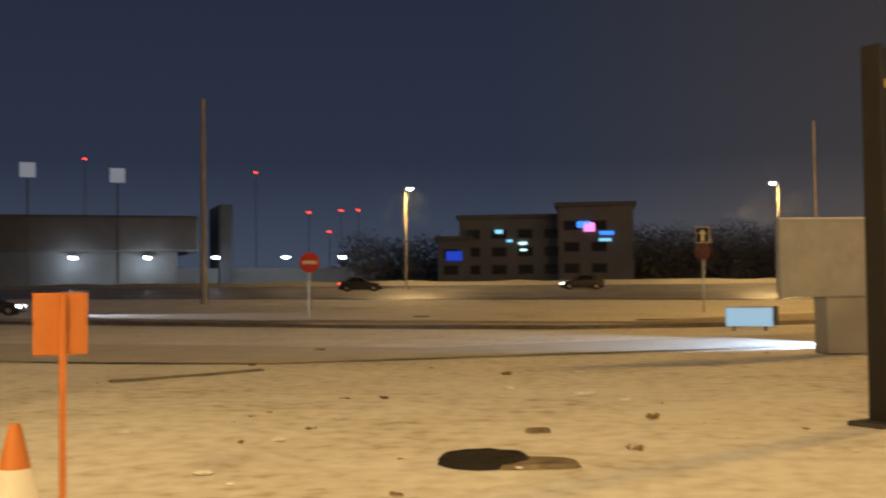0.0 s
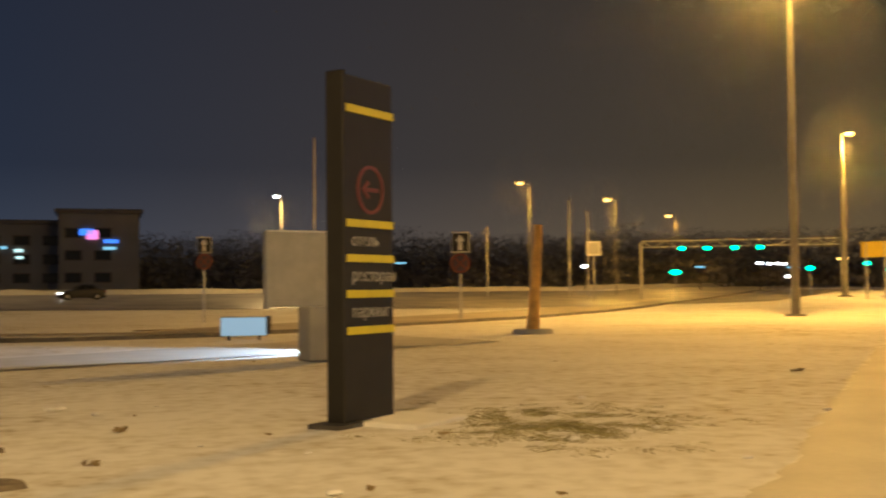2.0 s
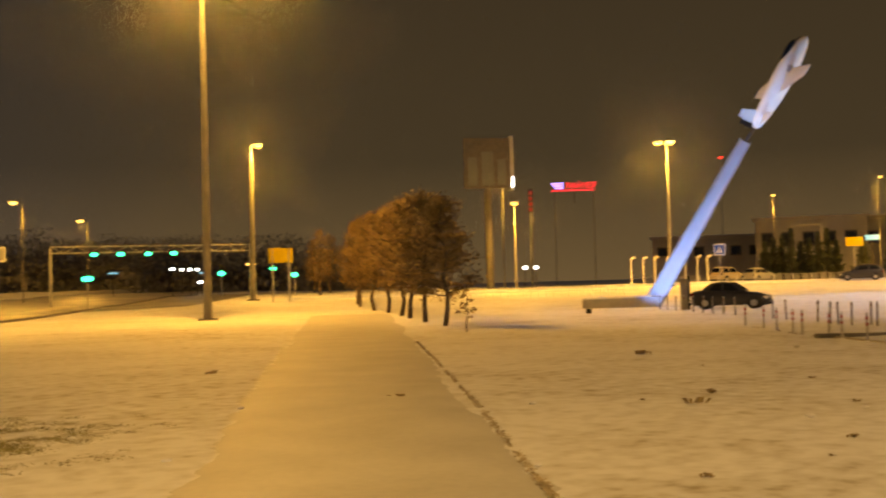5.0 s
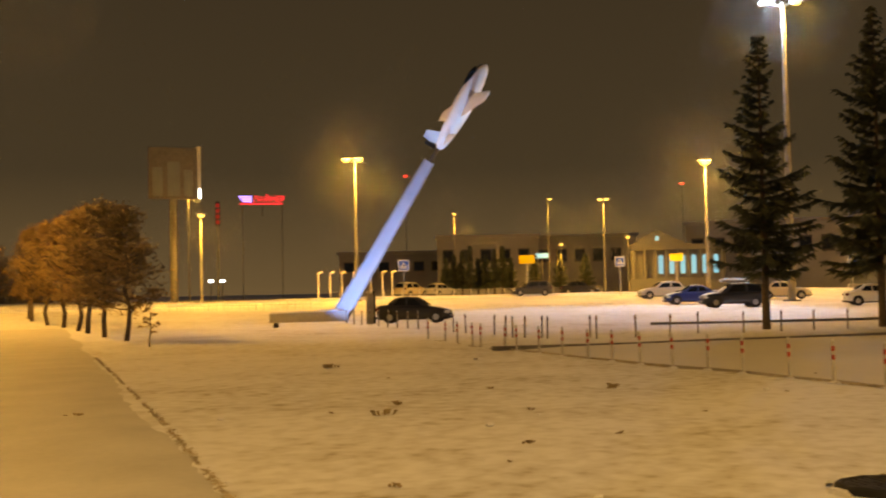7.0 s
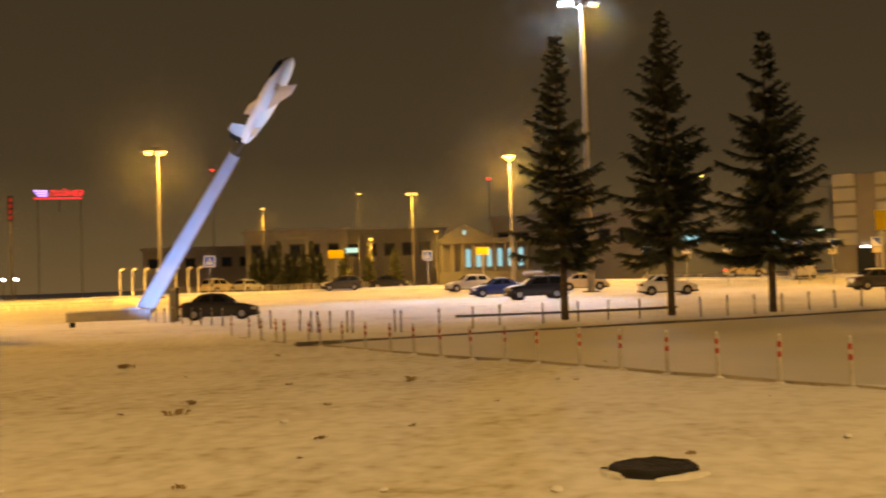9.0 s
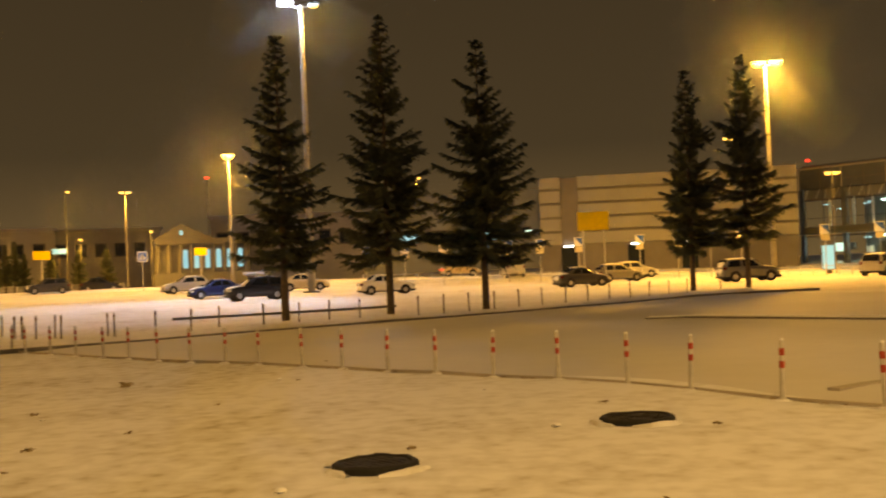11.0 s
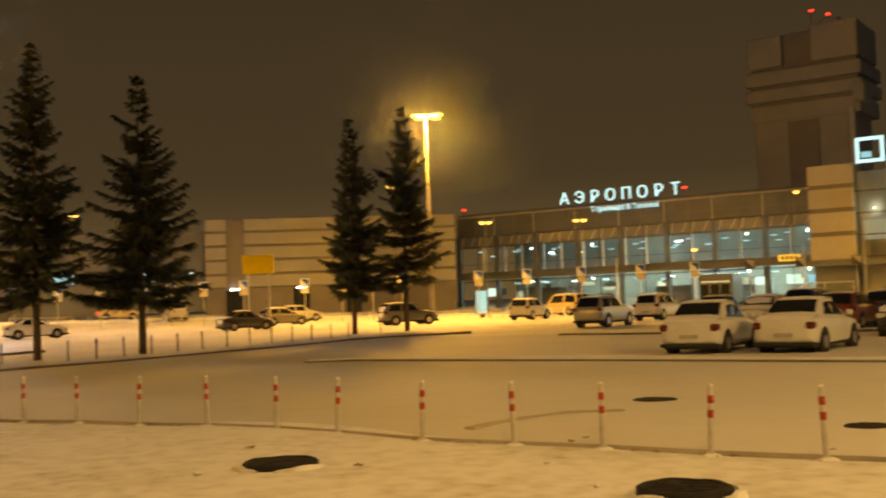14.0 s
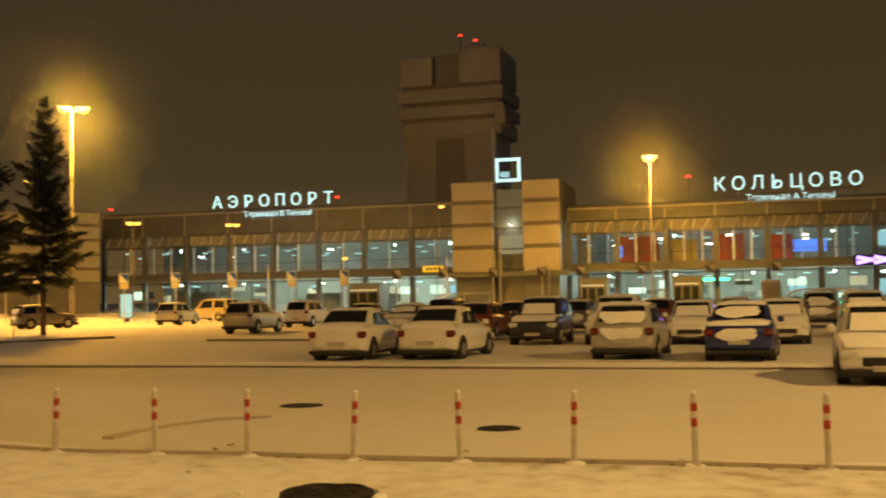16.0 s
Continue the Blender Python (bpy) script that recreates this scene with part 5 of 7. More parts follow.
        def blob(name, at, fill):
            """Snow stuck to a sloping face, with a ragged rounded border."""
            bb = bmesh.new()
            mid = bb.verts.new(at(0, 0.5) + Vector((0, -0.03, 0.01)))
            rim = []
            for k in range(26):
                a = k * math.tau / 26
                c, q = math.cos(a), math.sin(a)
                f = fill * (abs(c) ** 3.2 + abs(q) ** 3.2) ** (-1 / 3.2) * (0.94 + 0.42 * noise.noise((c * 1.6 + az, q * 1.6, d)) + 0.10 * noise.noise((c * 5 + az, q * 5, d)))
                rim.append(bb.verts.new(at(max(-0.98, min(0.98, c * f)), 0.5 + 0.5 * max(-0.98, min(0.98, q * f)))))
            for k in range(26):
                bb.faces.new((mid, rim[k], rim[(k + 1) % 26]))
            part(name, bb, FRESH, t, "snow stuck to the car", smooth=True)
        seq_s, seq_z, seq_k = [q[0] for q in seq], [q[1] for q in seq], [q[2] * 0.96 for q in seq]
        blanket("roof_snow", c1 - 0.01, c2 + 0.01, lambda s: np.interp(s, seq_s, seq_z) - 0.004, lambda s: np.interp(s, seq_s, seq_k) * 1.0, 0.06)
        blanket("bonnet_snow", c3 - 0.01, 0.975, lambda s: bz(s) + 0.012, lambda s: 0.92, 0.06)
        if kind == "sedan":
            blanket("boot_snow", 0.012, c0 + 0.02, lambda s: bz(s) + 0.012, lambda s: 0.90, 0.06)
        if snow > 0.6:
            blanket("screen_snow", c2 + 0.07, c3 + 0.01, lambda s: np.interp(s, seq_s, seq_z) + 0.045, lambda s: np.interp(s, seq_s, seq_k) * 0.8, 0.035)
        if snow > 0.9 and kind != "sedan":
            blob("rear_window_snow", lambda u, v: on_glass(u, v * 0.56), 0.98)
        if snow > 0.9 and kind == "sedan":
            blob("rear_window_snow", lambda u, v: on_glass(u, 0.12 + v * 0.74), 0.95)
        if snow > 0.85:
            blob("tailgate_snow", lambda u, v: Vector((u * w0 * 0.68, r0 - 0.03, low + 0.36 + v * (bz(0.02) - low - 0.44))), 0.95)
    if rack:
        part("roof_box", bx((-0.42, -1.2, top + 0.06), (0.42, 0.9, top + 0.36), 0.12), GREY, t, "pale roof box")
        part("rack_bar", bx((-0.6, -0.7, top - 0.02), (0.6, -0.64, top + 0.07)), DARKSTEEL, t)
        part("rack_bar", bx((-0.6, 0.4, top - 0.02), (0.6, 0.46, top + 0.07)), DARKSTEEL, t)
    return t


W_SED = "snow-dusted white sedan parked nose in"
car(119.4, 34.2, 137, "sedan", "white", W_SED, 0.5)
car(124.0, 33.7, 142, "sedan", "white", W_SED, 0.5)
car(133.4, 32.6, 142, "hatch", "silver", "silver hatchback under snow parked nose in", 1.0)
car(138.8, 31.6, 142, "sedan", "blue", "dark blue sedan with snowy boot parked nose in", 1.0)
car(128.7, 42.2, 318, "suv", "dark", "dark crossover with snow on its bonnet", 0.9)
car(132.5, 41.6, 320, "suv", "white", "white crossover under snow facing the path", 1.0)
car(136.3, 41.2, 320, "sedan", "white", "white car with snow-covered windscreen", 1.0)
car(140.6, 41.0, 320, "sedan", "white", "white car under snow beside the blue one", 1.0)
car(144.3, 46, 320, "suv", "silver", "silver crossover under thick snow", 1.0)
car(145.2, 24.3, 322, "sedan", "white", "white sedan with snowy bonnet facing the path", 1.0)
car(125.7, 51, 141, "hatch", "red", "dark red hatchback with snowy roof", 0.8)
car(122.0, 52, 141, "sedan", "silver", "silver sedan among the parked rows", 1.0)
car(127.6, 55, 141, "hatch", "dark", "dark hatchback among the parked rows", 0.7)
car(130.6, 56, 141, "hatch", "grey", "grey hatchback among the parked rows", 0.9)
car(123.9, 64, 141, "suv", "blue", "dark blue crossover far down the rows", 0.9)
car(134.6, 58, 141, "hatch", "red", "reddish hatchback far down the rows", 0.8)
car(138.3, 60, 141, "sedan", "silver", "silver sedan far down the rows", 1.0)
car(142.2, 60, 141, "suv", "grey", "grey crossover far down the rows", 1.0)
car(119.6, 66, 141, "sedan", "dark", "dark sedan with snow-laden roof", 0.9)
car(116.5, 76, 139, "suv", "white", "white crossover with snowy roof in the far row", 0.7)
car(113.8, 64.5, 139, "suv", "silver", "silver crossover with dark rear window", 0.6)
car(109.9, 92, 134, "suv", "silver", "silver off-roader parked near the lamp", 0.7)
car(111.7, 104, 70, "van", "yellow", "pale yellow van beside the terminal kerb", 0.4)
car(103.6, 88, 170, "suv", "grey", "grey off-roader with a snowy tailgate", 1.0)
car(95.3, 88, 160, "sedan", "dark", "dark sedan with a snow-covered boot", 0.9)
car(97.2, 98, 165, "hatch", "grey", "grey hatchback behind the dark sedan", 0.9)
car(98.0, 107, 165, "hatch", "silver", "small silver car near the terminal kerb", 0.8)
car(89.0, 122, 170, "sedan", "yellow", "sandy sedan with lit tail lamps", 0.3, "tail")
car(85.2, 86, 165, "sedan", "white", "white sedan with a clean roof", 0.2)
car(81.0, 100, 170, "sedan", "yellow", "sandy sedan half hidden by the mast", 0.4)
car(78.5, 84, 335, "suv", "black", "black crossover carrying a roof box", 0.7, "", True)
car(76.5, 91, 335, "sedan", "blue", "dark blue sedan beside the crossover", 0.6)
car(75.0, 103, 330, "hatch", "silver", "silver hatchback beside the blue sedan", 0.6)
car(70.9, 128, 160, "sedan", "black", "black sedan on the snowy forecourt", 0.2)
car(68.4, 116, 330, "hatch", "dark", "dark hatchback on the snowy forecourt", 0.3)
car(62.3, 65.0, 160, "sedan", "black", "black sedan standing beside the monument", 0.15)
car(62.2, 128, 100, "suv", "yellow", "sandy taxi by the forecourt edge", 0.6)
car(63.7, 130, 100, "hatch", "silver", "silver car by the forecourt edge", 0.7)
car(-28.6, 82, 75, "hatch", "dark", "dark car with lit head lamps on the road", 0.2, "head")
car(-10.6, 112, 85, "sedan", "dark", "dark car with lit tail lamps on the road", 0.0, "tail")
car(0.8, 112, 265, "sedan", "dark", "dark car with lit head lamps on the road", 0.0, "head")


# ---- terminal ----
FACE = 139.5      # compass angle at which the facade stands square to the viewer
AWAY = 119.0
TERM = pose(*polar(FACE, AWAY), 0, 0, 0, -FACE)   # local x to the right along the facade, y into the building, z up


def along(az):
    return AWAY * math.tan(radians(az - FACE))


def building(name, m, label, category="building", kind=""):
    ob = new(name)
    p = m.translation
    ob.matrix_world = Matrix.Rotation(NORTH, 4, "Z") @ m if turned(p.x, p.y) != (p.x, p.y) else m
    return tagged(ob, label, category, "", kind)


term = building("terminal", TERM, "long two-storey glazed airport terminal lit from inside", "terminal building")


def facade(x0, x1, roof, lit, bay=5.4):
    """One wing: columns, glazed storeys with rooms behind, spandrels and roof edge."""
    n = max(1, round((x1 - x0) / bay))
    w = (x1 - x0) / n
    part("roof", bx((x0, 0.0, roof - 0.5), (x1, 22, roof), 0.05), FACADE, term)
    part("fascia", bx((x0, -0.5, 9.75), (x1, 0.0, roof - 0.5), 0.04), FACADE, term, "grey metal fascia")
    for i in range(2 * n + 1):
        x = x0 + i * w / 2
        part("fascia_rib", bx((x - 0.07, -0.56, 9.75), (x + 0.07, -0.49, roof - 0.5), 0.01), CLAD_DARK if i % 2 else CLAD, term)
    part("fascia_joint", bx((x0, -0.53, 10.75), (x1, -0.49, 10.83)), CLAD_DARK, term)
    part("gutter", bx((x0, -0.75, roof - 0.52), (x1, -0.2, roof - 0.32), 0.03), CLAD, term, "pale roof edge")
    part("spandrel", bx((x0, -0.35, 4.55), (x1, 0.1, 5.15), 0.04), FACADE, term)
    part("canopy", bx((x0, -3.0, 4.25), (x1, -0.35, 4.5), 0.04), FACADE, term, "thin entrance canopy")
    part("upper_floor", bx((x0, 0.1, 4.7), (x1, 14, 5.0)), INTERIOR, term)
    part("back_wall", bx((x0, 14, 0), (x1, 14.4, 11.5)), INTERIOR, term)
    part("upper_ceiling", bx((x0, 0.1, 9.9), (x1, 14, 10.1)), INTERIOR, term)
    for i in range(n + 1):
        x = x0 + i * w
        part("column", bx((x - 0.28, -0.30, 0), (x + 0.28, 0.25, 9.76), 0.03), FACADE, term)
    for i in range(n):
        a, b = x0 + i * w + 0.3, x0 + (i + 1) * w - 0.3
        for z0, z1, k in ((0.15, 4.0, 0), (5.2, 8.35, 1), (8.55, 9.7, 2)):
            win = part("window", bx((a - 0.05, -0.06, z0 - 0.06), (b + 0.05, 0.02, z0), 0.01), DARKSTEEL, term)
            g = part("pane", bx((a, -0.02, z0), (b, 0.0, z1)), FROSTED if k == 2 else WINDOW, win)
            g.visible_shadow = False
            part("mullion", bx(((a + b) / 2 - 0.05, -0.06, z0), ((a + b) / 2 + 0.05, 0.03, z1)), DARKSTEEL, win)
            part("transom", bx((a, -0.06, z1 - 0.04), (b, 0.03, z1 + 0.1)), DARKSTEEL, win)
            if k == 2:
                for j in range(4):
                    e = a + (b - a) * (j + 0.5) / 4
                    part("strut", rod((e - 0.35, -0.12, z0), (e + (0.3 if j % 2 else -0.1), -0.12, z1), 0.05, 0.05, 5), STEEL, win)
            if k == 0:
                for j in range(4):
                    e, hgt = random.uniform(a, b - 0.6), random.uniform(0.3, 1.1)
                    zz, ww = random.uniform(1.0, 3.6 - hgt), random.uniform(0.5, 1.9)
                    part("display", bx((e, 2.4 + 1.3 * j, zz), (min(e + ww, b), 2.6 + 1.3 * j, zz + hgt), 0.02), random.choice((CLAD_DARK, CLAD_DARK, GLOW_CYAN, GLOW_SHOP, GLOW_SHOP, GLOW_ROOM, DARKSTEEL)), win, "lit or dark display board")
            if k == 1:
                for j in range(2):
                    e = a + (b - a) * (0.3 + 0.4 * j)
                    part("inner_post", rod((e, 3.0 + 2 * j, 5.0), (e, 3.0 + 2 * j, 9.9), 0.14, 0.14, 8), WHITE, win, "pale inner column")
                part("rail", bx((a, -0.05, z0 + 1.0), (b, 0.02, z0 + 1.06)), DARKSTEEL, win)
    # ceiling lamps in the halls
    for i in range(n * 2):
        x = x0 + (i + 0.5) * w / 2
        for z, yy in ((3.7, 4 + 3 * (i % 3)), (7.9, 3 + 4 * (i % 2)), (7.4, 6 + 3 * (i % 3))):
            if random.random() < (0.75 if lit else 0.45):
                part("ceiling_lamp", bx((x - 0.35, yy, z), (x + 0.35, yy + 0.35, z + 0.09), 0.02), GLOW_LETTER if random.random() < 0.8 else GLOW_WHITE, term, "glowing ceiling lamp")


ROOF = 12.7
facade(along(106.3), along(124.3), ROOF, True)
facade(along(129.9), along(152), 11.5, True)
# rooms: counters, dark stands, red and yellow shop walls
for az0, az1, z0, z1, yy, mat, name in ((131.9, 134.2, 5.3, 8.2, 5.0, SHOPRED, "shop_wall"), (134.4, 136.2, 5.3, 7.8, 5.5, SHOPYELLOW, "shop_wall"), (137.0, 138.6, 5.3, 8.2, 5.0, SHOPRED, "shop_wall"), (139.6, 141.0, 5.3, 8.0, 5.0, SHOPRED, "shop_wall"), (113, 119, 0.2, 1.3, 7.0, CLAD, "counter"), (119.2, 123, 0.2, 1.2, 6.0, CLAD_DARK, "counter"), (136, 143, 0.2, 1.2, 6.5, CLAD_DARK, "counter"), (115.6, 117.4, 0.2, 2.6, 4.0, CLAD_DARK, "kiosk"), (109.2, 111.0, 0.2, 3.0, 3.0, CLAD_DARK, "kiosk"), (120.2, 121.3, 0.2, 3.0, 5.0, WHITE, "kiosk")):
    part(name, bx((along(az0), yy, z0), (along(az1), yy + 0.5, z1), 0.03), mat, term)
for az, z, w, h, mat in ((141.8, 6.0, 3.4, 1.3, GLOW_BLUE), (132.2, 5.9, 0.8, 1.2, GLOW_BLUE), (136.7, 3.1, 4.6, 0.28, GLOW_GREEN), (118.6, 2.6, 0.6, 0.6, GLOW_BLUE), (145.3, 6.3, 2.0, 1.6, GLOW_CYAN)):
    part("screen", bx((along(az) - w / 2, 3.6, z), (along(az) + w / 2, 3.75, z + h), 0.02), mat, term, "glowing screen")
for az, p in ((108.8, 250), (112, 900), (116, 1500), (120, 1300), (123, 900), (131.5, 700), (135, 900), (139, 900), (143, 900)):
    lamp("hall_light", TERM @ Vector((along(az), 6, 3.9)), p * 1.5, (0.66, 0.95, 0.94), 0.12)
    lamp("gallery_light", TERM @ Vector((along(az), 6, 8.2)), p * 0.6, (0.60, 0.92, 0.98), 0.12)
# big lettering on the roofs
for words, az0, az1, az_mid, sub, dz in (("АЭРОПОРТ", 111.7, 117.85, 115.0, "Терминал B Terminal", 0.0), ("КОЛЬЦОВО", 137.2, 144.2, 140.9, "Терминал A Terminal", -0.45)):
    n = len(words)
    x0, x1 = along(az0), along(az1)
    step = (x1 - x0) / (n - 0.35)
    sg = building("roof_sign", TERM, "glowing white roof lettering on a steel frame", "sign")
    for i, ch in enumerate(words):
        text("letter", ch, 1.95, GLOW_LETTER, sg, Matrix.Translation((x0 + step * (i + 0.36), -0.7, 13.45 + dz)) @ UPRIGHT, 0.08)
        part("strut", bx((x0 + step * (i + 0.36) - 0.05, -0.62, 11.2), (x0 + step * (i + 0.36) + 0.05, -0.5, 13.0 + dz)), DARKSTEEL, sg)
    part("beam", bx((x0, -0.64, 12.6 + dz), (x1, -0.54, 12.7 + dz)), DARKSTEEL, sg)
    text("small_lettering", sub, 0.9, GLOW_LETTER, sg, Matrix.Translation((along(az_mid), -0.75, 11.95 + dz)) @ UPRIGHT, 0.04)
for az, z in ((118.0, 13.2), (106.7, 12.9), (136.0, 14.5)):
    b = building("beacon", TERM @ Matrix.Translation((along(az), -0.3, ROOF if z < 14 else 11.9)), "small red obstruction beacon on the roof edge", "beacon")
    part("stem", rod((0, 0, -0.3), (0, 0, z - 12.3), 0.05, 0.05, 6), DARKSTEEL, b)
    bm = bmesh.new()
    ball(bm, (0, 0, z - 12.3), (0.28, 0.2, 0.12))
    part("lamp", bm, GLOW_RED, b, "red lamp")

# centre block with two panelled piers and a glass slot
blk = building("centre_block", TERM, "pale panelled entrance block with a glazed slot", "building")
xl, xa, xb, xr = along(124.4), along(126.4), along(127.95), along(129.75)
for a, b in ((xl, xa), (xb, xr)):
    for i in range(4):
        z0 = 4.45 + i * 2.42
        part("panel", bx((a, -4.2, z0 + (0.45 if i else 0)), (b, -3.2, z0 + 2.40), 0.03), CLAD, blk, "pale cladding panel")
        part("joint_band", bx((a + 0.05, -4.0, z0 - 0.02), (b - 0.05, -3.2, z0 + 0.46)), CLAD_DARK, blk)
    part("pier", bx((a + 0.1, -3.4, 0), (b - 0.1, 8, 14.1)), FACADE, blk)
part("slot_back", bx((xa, -2.0, 0), (xb, -1.8, 13.4)), INTERIOR, blk)
for i in range(4):
    sl = part("window", bx((xa, -3.5, 4.6 + i * 2.2), (xb, -3.35, 4.75 + i * 2.2)), DARKSTEEL, blk)
    g = part("pane", bx((xa, -3.44, 4.75 + i * 2.2), (xb, -3.42, 6.8 + i * 2.2)), WINDOW, sl)
    g.visible_shadow = False
part("slot_glow", bx((xa + 0.3, -2.3, 6.4), (xb - 0.3, -2.2, 8.4)), glow("landing", (0.5, 0.55, 0.45), 0.35), blk, "lit landing")
lamp("slot_light", TERM @ Vector(((xa + xb) / 2, -2.7, 9.5)), 60, (0.9, 0.95, 0.8), 0.06)
part("portal", bx((xl - 1, -4.6, 3.9), (xr + 1, -0.5, 4.4), 0.04), FACADE, blk)
lg = building("square_logo_sign", TERM, "glowing white square outline sign on the roof", "sign")
sx0, sx1, sz0, sz1 = along(126.6), along(127.85), 14.05, 16.6
for a, b in (((sx0, sz0), (sx1, sz0 + 0.32)), ((sx0, sz1 - 0.32), (sx1, sz1)), ((sx0, sz0), (sx0 + 0.32, sz1)), ((sx1 - 0.32, sz0), (sx1, sz1))):
    part("bar", bx((a[0], -3.9, a[1]), (b[0], -3.7, b[1]), 0.02), GLOW_LETTER, lg, "glowing bar")
for x in (sx0 + 0.4, sx1 - 0.4):
    part("strut", bx((x - 0.06, -3.8, 13.2), (x + 0.06, -3.6, 14.2)), DARKSTEEL, lg)
part("mark", bx((sx0 + 0.5, -3.86, sz0 + 0.5), (sx0 + 1.5, -3.72, sz0 + 1.1), 0.02), GLOW_CYAN, lg)
ys = building("yellow_shop_sign", TERM, "small glowing yellow shop sign with dark shapes", "sign")
bm = bmesh.new()
box(bm, (along(123.3) - 1.2, -3.4, 4.6), (along(123.3) + 1.2, -3.2, 5.3), 0.09)
for i in range(4):
    part("glyph", bx((along(123.3) - 0.85 + i * 0.46, -3.43, 4.78), (along(123.3) - 0.55 + i * 0.46, -3.38, 5.12), 0.03), CLAD_DARK, ys, "dark plain shape")
part("face", bm, glow("yellow_face", (1.0, 0.62, 0.08), 0.8), ys)
vs = building("violet_neon_sign", TERM, "glowing violet neon arrows over an entrance", "sign")
for i in range(2):
    for s in (-1, 1):
        bm = bmesh.new()
        x = along(144.2) + i * 1.6
        tube(bm, (x - 0.9, -3.4, 4.75 + 0.28 * s), (x + 0.6, -3.4, 4.75), 0.19, 0.12, 8)
        part("tube", bm, GLOW_VIOLET, vs)
part("backing", bx((along(143.6), -3.2, 4.2), (along(145.6), -3.1, 5.3), 0.03), BLACK, vs)

# control tower behind the centre block
tower = building("control_tower", TERM @ Matrix.Translation((0, 20, 0)), "concrete control tower with stacked overhanging bands", "tower")
K = (AWAY + 20) / AWAY


def tx(az):
    return (AWAY + 20) * math.tan(radians(az - FACE))


a0, a1 = tx(121.35), tx(126.55)
part("shaft", bx((a0 + 0.5, 0, 0), (a1 - 1.0, 9, 24)), DIMMED_CLAD, tower)
part("dark_slot", bx((tx(123.1), -0.2, 0), (tx(124.55), 0.3, 22.6), 0.02), CLAD_DARK, tower)
part("lower_block", bx((a0 + 0.1, -0.3, 22.9), (a1, 9.3, 24.9), 0.05), DIMMED_CLAD, tower)
for z0, z1, e in ((25.4, 26.9, 0.35), (27.5, 29.2, 0.3)):
    part("band", bx((a0 - e, -0.7, z0), (a1 + e, 9.6, z1), 0.05), DIMMED_CLAD, tower, "pale concrete band")
part("recess", bx((a0 + 0.3, 0.1, 24.6), (a1 - 0.3, 9, 31)), CLAD_DARK, tower)
part("cab", bx((a0, -0.4, 29.8), (tx(123.0), 9.3, 33.6), 0.06), DIMMED_CLAD, tower)
part("cab", bx((tx(124.4), -0.4, 29.8), (a1, 9.3, 34.3), 0.06), DIMMED_CLAD, tower)
part("cab_middle", bx((tx(123.0), 0.2, 29.8), (tx(124.4), 9, 33.8), 0.05), CLAD_DARK, tower)
part("roof_box", bx((tx(124.6), 2, 34.2), (tx(125.5), 5, 35.4), 0.06), DIMMED_CLAD, tower)
part("balcony", bx((a1 - 0.6, -1.6, 24.0), (a1 + 0.8, 2, 26.2), 0.08), DIMMED_CLAD, tower)
part("duct", rod((a1 - 1.0, -0.6, 0), (a1 - 1.0, -0.6, 23.5), 0.35, 0.35, 10), STEEL, tower)
for az, z in ((124.95, 36.1), (124.15, 36.9)):
    part("mast", rod((tx(az), 3, 33.5), (tx(az), 3, z), 0.06, 0.04, 6), DARKSTEEL, tower)
    bm = bmesh.new()
    ball(bm, (tx(az), 3, z), (0.3, 0.2, 0.13))
    part("beacon", bm, GLOW_RED, tower, "red beacon")

# panelled hall to the left of the terminal
HALL = pose(*polar(99, 128), footing(*polar(99, 128)) - 0.3, 0, 0, -97)
hall = building("panelled_hall", HALL, "pale panelled hall with dark horizontal grooves", "building")
part("core", bx((-12.8, 0.3, -1.6), (16, 20, 10.3)), CLAD_DARK, hall)
for i in range(5):
    z0 = 2.6 + i * 1.62
    part("panel", bx((-8.4, 0.0, z0), (16, 0.4, z0 + 1.30), 0.03), DIMMED_CLAD, hall, "pale cladding panel")
    part("panel", bx((-12.8, 0.0, z0), (-10.4, 0.4, z0 + 1.30), 0.03), DIMMED_CLAD, hall, "pale cladding panel")
for x in (-9.6, -2, 4):
    d = part("doorway", bx((x - 0.9, 0.1, -0.7), (x + 0.9, 0.28, 2.3), 0.02), DARKWIN, hall)
    part("door_lamp", bx((x - 0.5, 0.0, 2.3), (x + 0.5, 0.2, 2.42), 0.02), GLOW_WHITE, hall, "lit strip")
for x, z in ((-7.9, 6.0), (-7.2, 5.9), (-14.5, 4.3), (-20, 4.4), (-22, 4.2)):
    part("wall_lamp", bx((x, -0.2, z), (x + 0.7, 0.1, z + 0.16), 0.03), GLOW_ROOM, hall, "cold wall lamp")
wingl = building("low_wing", HALL, "low dark wing beside the panelled hall", "building")
part("wall", bx((-34, 1, 0), (-12.9, 16, 9.2), 0.05), FACADE, wingl)
for i in range(6):
    w = part("window", bx((-33 + i * 3.3, 0.9, 3.4), (-30.4 + i * 3.3, 1.02, 5.0), 0.02), DARKSTEEL, wingl)
    part("pane", bx((-32.8 + i * 3.3, 0.86, 3.55), (-30.6 + i * 3.3, 0.92, 4.85)), GLOW_CYAN if i in (1, 4) else DARKWIN, w)

